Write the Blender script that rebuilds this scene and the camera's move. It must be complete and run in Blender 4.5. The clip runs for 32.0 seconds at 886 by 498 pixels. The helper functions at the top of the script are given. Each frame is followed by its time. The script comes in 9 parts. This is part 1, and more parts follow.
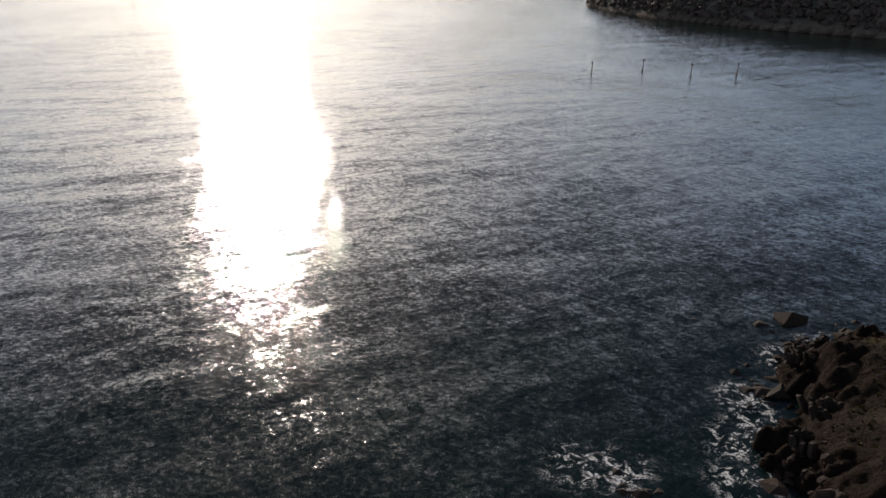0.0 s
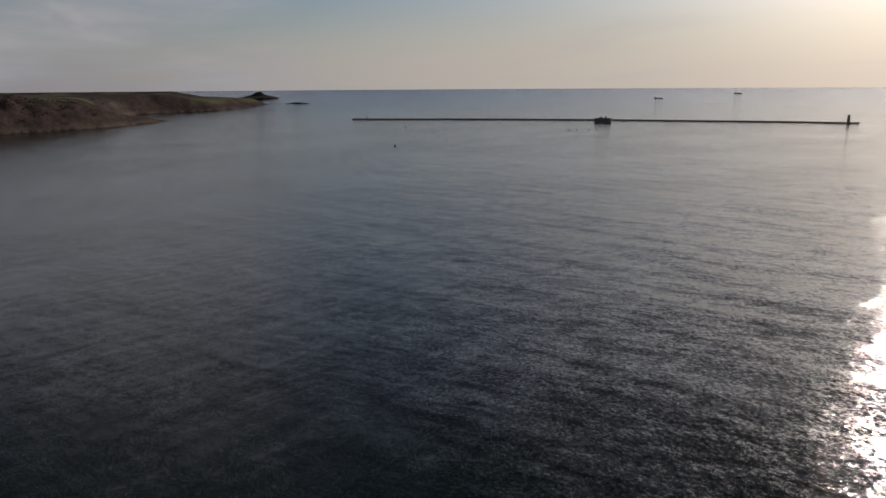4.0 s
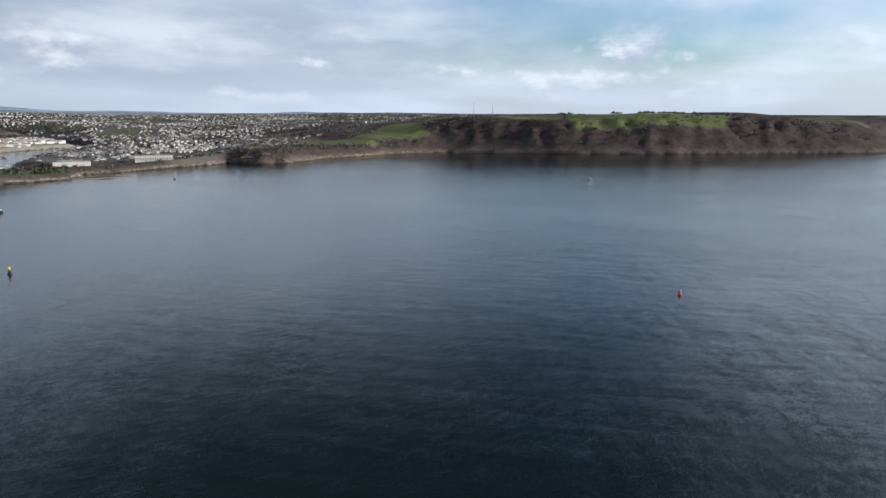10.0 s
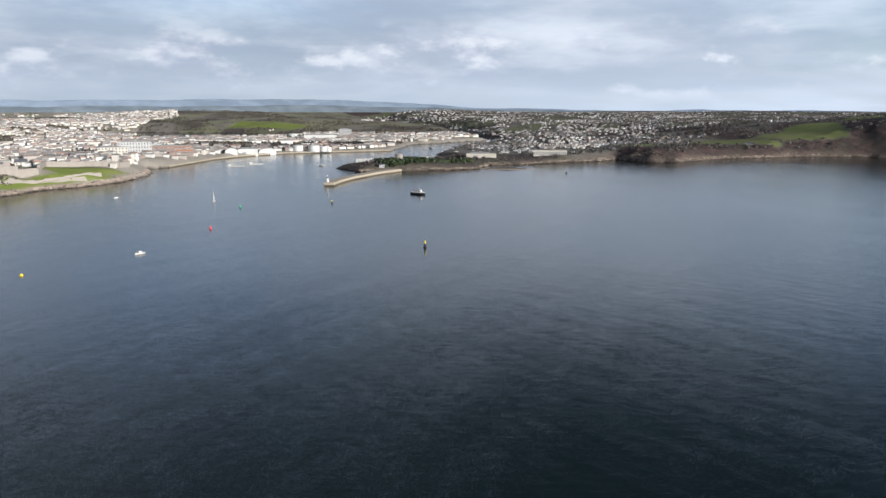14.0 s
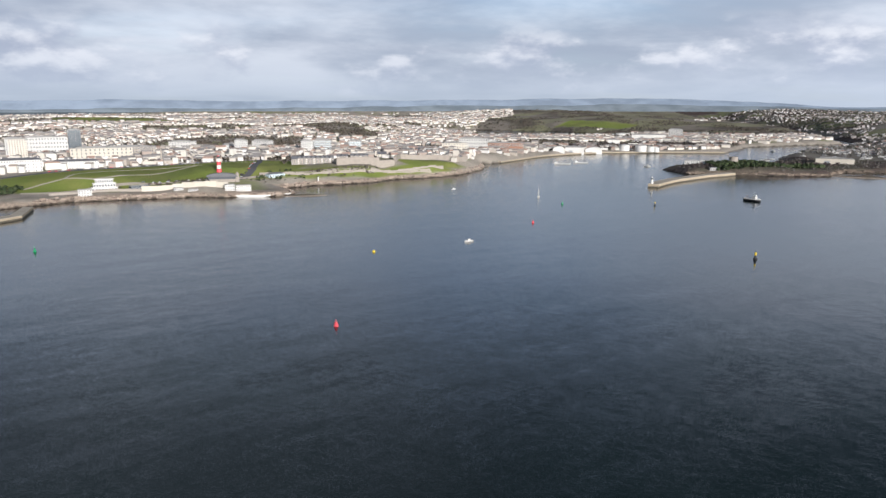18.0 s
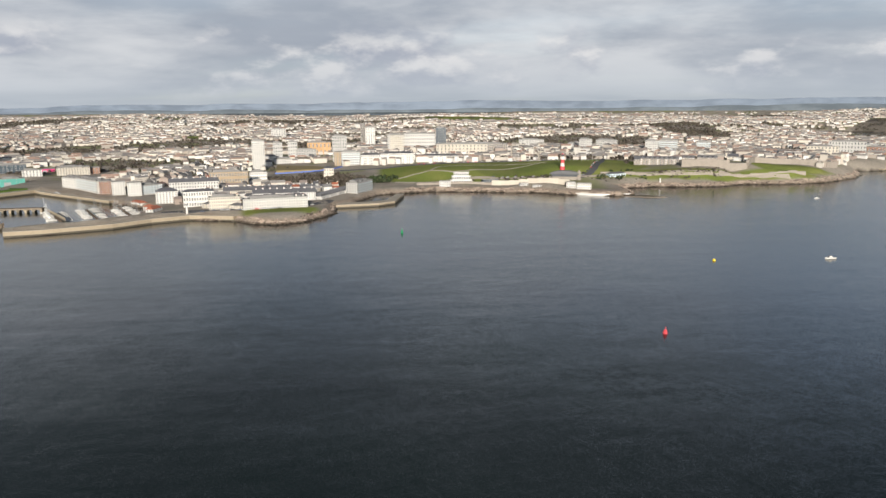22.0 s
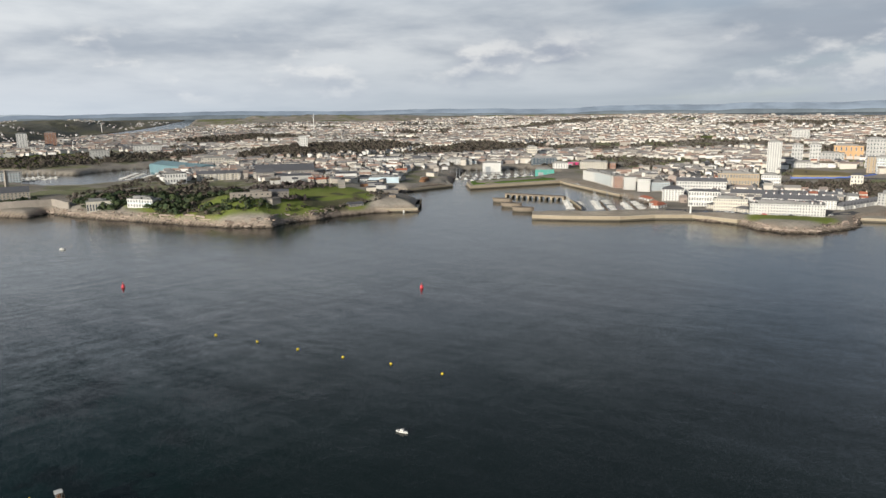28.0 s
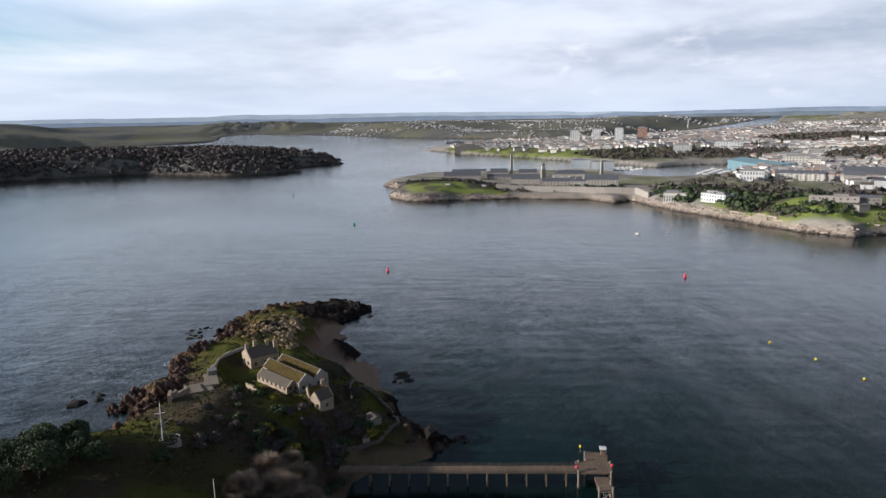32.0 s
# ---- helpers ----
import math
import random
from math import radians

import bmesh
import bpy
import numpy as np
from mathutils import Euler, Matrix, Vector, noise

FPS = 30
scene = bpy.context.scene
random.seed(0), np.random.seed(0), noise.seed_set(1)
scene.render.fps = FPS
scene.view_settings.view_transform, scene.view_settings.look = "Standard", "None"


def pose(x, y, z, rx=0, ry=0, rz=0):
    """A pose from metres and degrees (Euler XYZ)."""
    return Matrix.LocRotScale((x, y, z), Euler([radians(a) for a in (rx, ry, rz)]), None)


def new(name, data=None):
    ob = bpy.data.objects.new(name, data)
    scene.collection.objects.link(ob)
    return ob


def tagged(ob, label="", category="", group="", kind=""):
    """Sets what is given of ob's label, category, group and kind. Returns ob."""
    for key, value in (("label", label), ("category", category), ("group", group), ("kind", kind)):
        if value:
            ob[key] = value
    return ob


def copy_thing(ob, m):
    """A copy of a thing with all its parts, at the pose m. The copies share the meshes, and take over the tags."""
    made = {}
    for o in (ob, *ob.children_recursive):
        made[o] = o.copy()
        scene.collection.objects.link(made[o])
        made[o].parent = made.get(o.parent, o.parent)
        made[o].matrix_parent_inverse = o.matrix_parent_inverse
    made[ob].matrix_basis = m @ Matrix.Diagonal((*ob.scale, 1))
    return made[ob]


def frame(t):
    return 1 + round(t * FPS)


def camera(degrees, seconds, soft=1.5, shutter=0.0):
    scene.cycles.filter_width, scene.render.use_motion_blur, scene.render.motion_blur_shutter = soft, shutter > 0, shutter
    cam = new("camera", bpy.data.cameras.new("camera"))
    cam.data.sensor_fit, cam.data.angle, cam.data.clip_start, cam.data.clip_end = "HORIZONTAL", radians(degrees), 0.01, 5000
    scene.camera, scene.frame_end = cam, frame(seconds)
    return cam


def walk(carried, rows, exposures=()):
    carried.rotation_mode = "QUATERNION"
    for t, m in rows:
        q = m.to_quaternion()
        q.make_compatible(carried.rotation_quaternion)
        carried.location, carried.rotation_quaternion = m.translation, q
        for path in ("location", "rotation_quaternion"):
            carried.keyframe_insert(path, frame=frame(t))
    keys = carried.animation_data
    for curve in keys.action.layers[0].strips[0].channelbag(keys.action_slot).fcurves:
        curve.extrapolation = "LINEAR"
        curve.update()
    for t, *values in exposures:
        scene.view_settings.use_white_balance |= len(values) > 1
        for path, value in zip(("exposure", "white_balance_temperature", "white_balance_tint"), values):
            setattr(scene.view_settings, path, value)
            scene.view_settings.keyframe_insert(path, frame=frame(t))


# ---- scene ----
cam = camera(64.53, 32.0, soft=1.5)
HOVER = 115.0
# seconds, heading, tilt, lean: the camera hovers and turns on the spot
TURN = [
    (0.0, -0.00, -23.49, 0.02),
    (0.5, 3.86, -22.07, 0.25),
    (1.0, 10.05, -20.80, 0.31),
    (1.5, 16.83, -19.54, 0.34),
    (2.0, 23.81, -18.25, 0.25),
    (2.5, 30.86, -16.98, 0.48),
    (3.0, 37.90, -15.70, 0.43),
    (3.5, 45.02, -14.42, 0.42),
    (4.0, 52.34, -13.13, 0.35),
    (4.5, 60.04, -11.79, 0.35),
    (6.5, 78.64, -10.91, 0.02),
    (7.0, 84.04, -10.95, -0.06),
    (7.5, 89.50, -10.99, -0.10),
    (8.0, 95.00, -11.06, -0.03),
    (8.5, 99.75, -11.11, 0.01),
    (9.0, 102.99, -11.16, -0.12),
    (9.5, 106.18, -11.18, -0.15),
    (10.0, 109.23, -11.22, -0.11),
    (10.5, 112.62, -11.25, -0.10),
    (11.0, 116.09, -11.28, -0.11),
    (11.5, 119.42, -11.32, -0.15),
    (12.0, 122.70, -11.36, -0.14),
    (12.5, 126.17, -11.39, -0.16),
    (13.0, 130.22, -11.41, -0.15),
    (13.5, 135.13, -11.45, -0.13),
    (14.0, 140.10, -11.47, -0.10),
    (14.5, 144.06, -11.46, -0.10),
    (16.5, 156.16, -11.53, -0.11),
    (17.0, 159.46, -11.53, -0.07),
    (17.5, 162.75, -11.55, -0.01),
    (18.0, 166.05, -11.55, 0.01),
    (18.5, 169.41, -11.55, 0.01),
    (19.0, 172.81, -11.55, 0.07),
    (19.5, 176.20, -11.55, 0.11),
    (20.0, 179.64, -11.56, 0.16),
    (20.5, 183.10, -11.53, 0.18),
    (21.0, 186.54, -11.53, 0.25),
    (21.5, 189.99, -11.51, 0.29),
    (22.0, 193.31, -11.51, 0.34),
    (22.5, 196.58, -11.47, 0.35),
    (23.0, 199.86, -11.46, 0.38),
    (23.5, 202.87, -11.45, 0.40),
    (24.0, 205.79, -11.42, 0.47),
    (24.5, 208.75, -11.41, 0.49),
    (26.5, 221.20, -11.28, 0.58),
    (27.0, 224.64, -11.27, 0.62),
    (27.5, 228.65, -11.23, 0.69),
    (28.0, 233.06, -11.18, 0.71),
    (28.5, 237.57, -11.14, 0.78),
    (29.0, 242.13, -11.10, 0.81),
    (29.5, 247.16, -11.05, 0.82),
    (30.0, 253.35, -11.00, 0.90),
    (30.5, 260.56, -10.94, 0.96),
    (31.0, 267.56, -10.87, 0.92),
    (31.5, 273.15, -10.85, 0.94),
    (32.0, 277.65, -10.81, 0.96),
]
walk(cam, [(t, pose(0, 0, HOVER, 90 + tilt, lean, heading)) for t, heading, tilt, lean in TURN],
     exposures=[(0.0, 0.0, 6900, 16), (0.5, -0.35, 6950, 16), (1.2, -1.1, 7050, 16), (2.0, -1.65, 7100, 15), (2.6, -1.9, 7050, 15), (3.1, -1.95, 7000, 14), (3.6, -1.6, 7000, 14), (4.1, -1.0, 6850, 18), (4.5, -0.7, 6750, 14),
                (6.5, -0.2, 6550, 9), (8.0, 0.08, 6050, 8), (10.0, 0.22, 5880, 8), (14.5, 0.26, 5980, 9), (19.0, 0.2, 6120, 11), (21.0, 0.12, 6450, 9), (23.0, 0.08, 6700, 9), (26.5, 0.1, 6750, 8), (28.0, 0.05, 6500, 7), (29.0, 0.08, 6200, 8), (31.0, 0.26, 5950, 9), (32.0, 0.30, 6000, 11)])

# ---- daylight: a low winter sun in the south, broken cloud ----
SUN_HEADING, SUN_HEIGHT = 15.2, 14.5
sun_way = Vector((-math.sin(radians(SUN_HEADING)) * math.cos(radians(SUN_HEIGHT)),
                  math.cos(radians(SUN_HEADING)) * math.cos(radians(SUN_HEIGHT)), math.sin(radians(SUN_HEIGHT))))
lamp = bpy.data.lights.new("sun", "SUN")
lamp.energy, lamp.angle, lamp.color = 5.0, radians(0.53), (1.0, 0.92, 0.81)
sun = new("sun", lamp)
sun.rotation_mode = "QUATERNION"
sun.rotation_quaternion = sun_way.to_track_quat("Z", "Y")


class Nodes:
    """Short writing for node trees."""

    def __init__(self, tree):
        self.tree = tree
        tree.nodes.clear()

    def add(self, kind, _out=0, _set=None, **inputs):
        node = self.tree.nodes.new(kind)
        for key, value in (_set or {}).items():
            setattr(node, key, value)
        for key, value in inputs.items():
            key = key.replace("_", " ")
            socket = node.inputs[int(key[1:])] if key[0] == "i" and key[1:].isdigit() else node.inputs[key]
            self.put(socket, value)
        return node.outputs[_out]

    def put(self, socket, value):
        if isinstance(value, bpy.types.NodeSocket):
            self.tree.links.new(value, socket)
        elif socket.type == "RGBA" and len(value) == 3:
            socket.default_value = (*value, 1)
        else:
            socket.default_value = value

    def math(self, op, a, b=0.0, clamp=False):
        return self.add("ShaderNodeMath", 0, {"operation": op, "use_clamp": clamp}, i0=a, i1=b)

    def noise(self, vector, scale, detail=3.0, rough=0.5, distort=0.0, out=0):
        return self.add("ShaderNodeTexNoise", out, None, Vector=vector, Scale=scale, Detail=detail, Roughness=rough, Distortion=distort)

    def ramp(self, value, low, high):
        return self.add("ShaderNodeMapRange", 0, {"interpolation_type": "SMOOTHSTEP"}, i0=value, i1=low, i2=high)

    def mix(self, factor, a, b, blend="MIX"):
        node = self.tree.nodes.new("ShaderNodeMix")
        node.data_type, node.blend_type = "RGBA", blend
        self.put(node.inputs[0], factor)
        self.put(node.inputs[6], a)
        self.put(node.inputs[7], b)
        return node.outputs[2]

    def stretch(self, vector, x, y, z):
        return self.add("ShaderNodeVectorMath", 0, {"operation": "MULTIPLY"}, i0=vector, i1=(x, y, z))


world = bpy.data.worlds.new("sky")
scene.world = world
world.use_nodes = True
n = Nodes(world.node_tree)
way = n.add("ShaderNodeTexCoord", 0)
parts_ = n.tree.nodes.new("ShaderNodeSeparateXYZ")
n.put(parts_.inputs[0], way)
wx, wy, wz = parts_.outputs
clear = n.add("ShaderNodeTexSky", 0, {"sky_type": "NISHITA", "sun_disc": False, "sun_elevation": radians(SUN_HEIGHT),
                                      "sun_rotation": radians(-SUN_HEADING), "air_density": 1.0, "dust_density": 0.5, "ozone_density": 2.5})
clear = n.mix(1.0, clear, (0.11, 0.115, 0.125), "MULTIPLY")
up = n.math("MAXIMUM", wz, 0.0)
# high sheets of cloud, seen on a level ceiling
lift = n.math("ADD", up, 0.11)
ceiling = n.tree.nodes.new("ShaderNodeCombineXYZ")
n.put(ceiling.inputs[0], n.math("DIVIDE", wx, lift))
n.put(ceiling.inputs[1], n.math("DIVIDE", wy, lift))
flat = ceiling.outputs[0]
north = n.ramp(n.math("SUBTRACT", n.math("MULTIPLY", wx, 0.65), wy), -0.75, 0.55)
south = n.ramp(n.math("ADD", n.math("MULTIPLY", wx, -0.262), n.math("MULTIPLY", wy, 0.965)), 0.35, 0.97)
sheet = n.noise(n.stretch(flat, 0.55, 1.0, 1.0), 0.55, 6.0, 0.52, 0.2)
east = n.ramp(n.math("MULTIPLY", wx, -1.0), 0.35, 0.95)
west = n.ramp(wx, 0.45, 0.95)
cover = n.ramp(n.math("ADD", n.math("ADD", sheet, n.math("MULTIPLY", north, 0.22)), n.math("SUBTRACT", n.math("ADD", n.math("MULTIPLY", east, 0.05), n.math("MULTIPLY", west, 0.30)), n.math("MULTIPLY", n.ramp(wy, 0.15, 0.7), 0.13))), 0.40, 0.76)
shade = n.ramp(n.noise(flat, 0.75, 5.0, 0.55, 0.3), 0.25, 0.78)
overcast = n.ramp(n.math("SUBTRACT", n.math("MULTIPLY", wx, 0.15), wy), 0.25, 0.95)
dull = n.mix(overcast, n.mix(shade, (0.56, 0.62, 0.70), (0.86, 0.88, 0.91)), n.mix(shade, (0.25, 0.29, 0.35), (0.52, 0.55, 0.59)))
sky = n.mix(n.math("MULTIPLY", cover, 0.92), clear, dull)
# layered grey decks towards the north and west
deck_at = n.stretch(way, 4.0, 4.0, 17.0)
deck_ = n.noise(deck_at, 0.85, 7.0, 0.55, 0.1)
inland = n.ramp(n.math("ADD", n.math("MULTIPLY", wy, -1.0), n.math("MULTIPLY", n.math("MAXIMUM", wx, 0.0), 0.75)), -0.05, 0.6)
decks = n.mix(n.ramp(deck_, 0.36, 0.66), (0.34, 0.375, 0.45), (0.71, 0.72, 0.755))
deck_share = n.math("MULTIPLY", n.math("MULTIPLY", inland, n.ramp(up, 0.004, 0.03)), n.math("SUBTRACT", 0.74, n.math("MULTIPLY", n.ramp(up, 0.08, 0.22), 0.45)))
sky = n.mix(deck_share, sky, decks)
# heaped clouds low over the land, lit from above
heap_at = n.stretch(way, 5.0, 5.0, 11.0)
heap = n.noise(heap_at, 1.2, 6.0, 0.55)
above = n.noise(n.add("ShaderNodeVectorMath", 0, {"operation": "ADD"}, i0=heap_at, i1=(0.0, 0.0, 0.16)), 1.2, 6.0, 0.55)
band = n.math("MULTIPLY", n.ramp(up, 0.006, 0.022), n.math("SUBTRACT", 1.0, n.ramp(up, 0.07, 0.125)))
landward = n.ramp(n.math("ADD", n.math("MULTIPLY", wy, -1.0), n.math("MULTIPLY", n.math("ABSOLUTE", wx), 0.35)), -0.05, 0.45)
heaps = n.math("MULTIPLY", n.ramp(heap, 0.50, 0.62), n.math("MULTIPLY", band, landward))
puff = n.mix(n.ramp(n.math("SUBTRACT", heap, above), -0.07, 0.10), (0.46, 0.49, 0.57), (0.92, 0.90, 0.89))
puff = n.mix(n.math("MULTIPLY", overcast, 0.7), puff, n.mix(1.0, puff, (0.72, 0.74, 0.78), "MULTIPLY"))
sky = n.mix(n.math("MULTIPLY", heaps, 0.85), sky, puff)
# the milky air near the skyline, brighter towards the sun
pale = n.mix(south, n.mix(overcast, (0.56, 0.61, 0.70), (0.45, 0.50, 0.57)), (0.95, 0.94, 0.88))
milk = n.math("MULTIPLY", n.math("SUBTRACT", 1.0, n.ramp(up, 0.0, n.math("ADD", 0.085, n.math("MULTIPLY", south, 0.10)))), n.math("ADD", 0.72, n.math("MULTIPLY", south, 0.2)))
sky = n.mix(milk, sky, pale)
# the sky is darkened overhead, above the view, to deepen shade and near water
sky = n.mix(n.ramp(up, 0.20, 0.58), sky, n.mix(1.0, sky, n.mix(south, (0.50, 0.53, 0.58), (0.34, 0.34, 0.34)), "MULTIPLY"))
# a brighter band above the view, as in overcast, added to lift the sea's reflections
sky = n.mix(n.math("MULTIPLY", n.math("SUBTRACT", n.ramp(up, 0.13, 0.21), n.ramp(up, 0.28, 0.44)), n.math("SUBTRACT", 1.0, south)), sky, n.mix(1.0, sky, (1.38, 1.38, 1.40), "MULTIPLY"))
# sky darkest at right angles to the sun, deepened to dim the near water
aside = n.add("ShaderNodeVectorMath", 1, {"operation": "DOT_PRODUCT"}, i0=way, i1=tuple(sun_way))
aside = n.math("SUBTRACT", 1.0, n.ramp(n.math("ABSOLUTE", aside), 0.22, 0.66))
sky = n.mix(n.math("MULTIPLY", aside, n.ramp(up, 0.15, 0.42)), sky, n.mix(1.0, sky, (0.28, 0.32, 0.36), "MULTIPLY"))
# a dark patch added overhead in the west, out of view, to dim the sea
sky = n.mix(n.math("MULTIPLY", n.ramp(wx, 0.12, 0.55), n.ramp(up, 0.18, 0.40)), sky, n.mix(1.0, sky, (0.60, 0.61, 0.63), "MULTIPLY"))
# a dark blue patch added high in the north-east, unseen, to dim the sea
dim_northeast = n.math("MULTIPLY", n.ramp(n.math("MULTIPLY", wx, -1.0), 0.08, 0.42), n.math("MULTIPLY", n.ramp(up, 0.22, 0.42), n.ramp(n.math("MULTIPLY", wy, -1.0), -0.15, 0.35)))
sky = n.mix(dim_northeast, sky, n.mix(1.0, sky, (0.68, 0.72, 0.78), "MULTIPLY"))
# thin cloud glows round the sun
near_sun = n.add("ShaderNodeVectorMath", 1, {"operation": "DOT_PRODUCT"}, i0=way, i1=tuple(sun_way))
glow = n.math("POWER", n.math("MAXIMUM", near_sun, 0.0), 22.0)
sky = n.mix(glow, sky, (0.68, 0.65, 0.59), "ADD")
# two wider glows, mostly above the view, added to brighten the water sunward
broad = n.math("MULTIPLY", n.math("POWER", n.math("MAXIMUM", near_sun, 0.0), 3.0), n.math("SUBTRACT", n.ramp(up, 0.08, 0.22), n.ramp(up, 0.30, 0.55)))
sky = n.mix(broad, sky, (0.46, 0.445, 0.43), "ADD")
close_ = n.math("MULTIPLY", n.math("POWER", n.math("MAXIMUM", near_sun, 0.0), 9.0), n.ramp(up, 0.05, 0.20))
sky = n.mix(close_, sky, (0.42, 0.39, 0.36), "ADD")
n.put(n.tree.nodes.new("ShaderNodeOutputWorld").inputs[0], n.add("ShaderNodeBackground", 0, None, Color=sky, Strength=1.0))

# ---- materials ----
SEA_RIPPLE = 0.60


def material(name):
    m = bpy.data.materials.new(name)
    m.use_nodes = True
    nodes = Nodes(m.node_tree)
    place = nodes.add("ShaderNodeNewGeometry", 0)
    return m, nodes, place


def finish(nodes, color, rough=0.8, relief=None, depth=1.0, metal=0.0, **more):
    inputs = dict(Base_Color=color, Roughness=rough, Metallic=metal, **more)
    if relief is not None:
        inputs["Normal"] = nodes.add("ShaderNodeBump", 0, None, Strength=1.0, Distance=depth, Height=relief)
    nodes.put(nodes.tree.nodes.new("ShaderNodeOutputMaterial").inputs[0], nodes.add("ShaderNodeBsdfPrincipled", 0, None, **inputs))


def plain(name, color, rough=0.7, grain=3.0, vary=0.18, depth=0.02, metal=0.0, each=0.0):
    """A surface with blotches at two sizes; each: how much piece differs from piece."""
    m, k, place = material(name)
    blot = k.mix(k.noise(place, grain, 4.0), [c * (1 - vary) for c in color], [min(c * (1 + vary), 1) for c in color])
    blot = k.mix(k.math("MULTIPLY", k.ramp(k.noise(place, grain * 0.13, 4.0), 0.45, 0.75), 0.35), blot, [c * 0.62 for c in color])
    if each:
        rnd = k.add("ShaderNodeObjectInfo", 5)
        blot = k.mix(1.0, blot, k.mix(rnd, (1 - each,) * 3, (1 + each,) * 3), "MULTIPLY")
    finish(k, blot, rough, k.noise(place, grain * 2.5, 3.0), depth, metal, Specular_IOR_Level=0.12 if rough > 0.83 else 0.5)
    return m


def sea_material():
    m, k, place = material("sea_water")
    # wind ruffles the surface in broad patches, and calm lanes lie between them
    patch = k.ramp(k.noise(place, 0.0042, 4.0, 0.6, 0.8), 0.34, 0.66)
    lanes = k.ramp(k.noise(k.stretch(place, 0.004, 0.0013, 1.0), 1.0, 4.0, 0.6, 1.0), 0.42, 0.62)
    ruffle = k.math("ADD", 0.58, k.math("ADD", k.math("MULTIPLY", patch, 0.30), k.math("MULTIPLY", lanes, 0.24)))
    # the town's side lies in the lee; the open south is rougher
    lie = k.tree.nodes.new("ShaderNodeSeparateXYZ")
    k.put(lie.inputs[0], place)
    lee = k.ramp(k.math("ADD", k.math("MULTIPLY", lie.outputs[1], -1.0), k.math("MULTIPLY", k.math("ABSOLUTE", lie.outputs[0]), 0.25)), -150.0, 650.0)
    ruffle = k.math("MULTIPLY", ruffle, k.math("SUBTRACT", 1.25, k.math("MULTIPLY", lee, 0.66)))
    # the swell runs in from the open sound to the south
    away_ = k.add("ShaderNodeVectorMath", 1, {"operation": "LENGTH"}, i0=k.stretch(place, 1.0, 1.0, 0.0))
    sound = k.ramp(k.math("DIVIDE", lie.outputs[1], k.math("MAXIMUM", away_, 1.0)), 0.45, 0.92)
    # the island shelters the water to its west
    shelter = k.ramp(lie.outputs[0], -100.0, 450.0)
    ruffle = k.math("MULTIPLY", ruffle, k.math("SUBTRACT", 1.0, k.math("MULTIPLY", k.math("MULTIPLY", shelter, k.math("SUBTRACT", 1.0, lee)), 0.30)))
    # long-crested trains: the slope across the crests, each train on its own heading
    slope = None
    for heading, across_, along_, steep, detail in ((15.0, 0.050, 0.010, 0.12, 2.0), (28.0, 0.20, 0.060, 0.12, 2.0), (96.0, 0.14, 0.022, 0.085, 1.0), (140.0, 0.30, 0.10, 0.12, 2.0)):
        a = radians(heading)
        turned = k.add("ShaderNodeVectorRotate", 0, {"rotation_type": "Z_AXIS"}, Vector=place, Angle=-a)
        train = k.noise(k.stretch(turned, along_, across_, 1.0), 1.0, detail, 0.5, 0.35)
        rise = k.math("MULTIPLY", k.math("SUBTRACT", train, 0.5), k.math("MULTIPLY", k.math("SUBTRACT", k.math("ADD", 1.0, k.math("MULTIPLY", sound, 0.95)), k.math("MULTIPLY", lee, 0.42)), k.math("MULTIPLY", ruffle, steep)))
        part_ = k.add("ShaderNodeVectorMath", 0, {"operation": "SCALE"}, i0=(-math.sin(a), math.cos(a), 0.0), Scale=rise)
        slope = part_ if slope is None else k.add("ShaderNodeVectorMath", 0, {"operation": "ADD"}, i0=slope, i1=part_)
    # short ripples that run every way
    ripple = k.noise(place, 3.2, 3.0, 0.6, 0.0, 1)
    ripple = k.add("ShaderNodeVectorMath", 0, {"operation": "SUBTRACT"}, i0=ripple, i1=(0.5, 0.5, 0.5))
    ripple = k.add("ShaderNodeVectorMath", 0, {"operation": "SCALE"}, i0=k.stretch(ripple, 1.0, 1.0, 0.0), Scale=k.math("MULTIPLY", ruffle, SEA_RIPPLE))
    slope = k.add("ShaderNodeVectorMath", 0, {"operation": "ADD"}, i0=slope, i1=ripple)
    wavelet = k.noise(k.stretch(place, 1.0, 1.3, 1.0), 0.62, 2.0, 0.55, 0.3, 1)
    wavelet = k.add("ShaderNodeVectorMath", 0, {"operation": "SUBTRACT"}, i0=wavelet, i1=(0.5, 0.5, 0.5))
    wavelet = k.add("ShaderNodeVectorMath", 0, {"operation": "SCALE"}, i0=k.stretch(wavelet, 1.0, 1.0, 0.0), Scale=k.math("MULTIPLY", ruffle, k.math("ADD", k.math("SUBTRACT", 0.15, k.math("MULTIPLY", lee, 0.105)), k.math("MULTIPLY", sound, 0.26))))
    slope = k.add("ShaderNodeVectorMath", 0, {"operation": "ADD"}, i0=slope, i1=wavelet)
    facing = k.add("ShaderNodeVectorMath", 0, {"operation": "ADD"}, i0=k.add("ShaderNodeNewGeometry", 1), i1=slope)
    facing = k.add("ShaderNodeVectorMath", 0, {"operation": "NORMALIZE"}, i0=facing)
    tint = k.mix(k.ramp(k.noise(place, 0.006, 3.0), 0.35, 0.65), (0.0032, 0.0088, 0.0080), (0.0046, 0.0122, 0.0105))
    # pale sand and dark weed show through the shallows beside the island
    away = k.add("ShaderNodeVectorMath", 1, {"operation": "DISTANCE"}, i0=place, i1=(285.0, 0.0, 0.0))
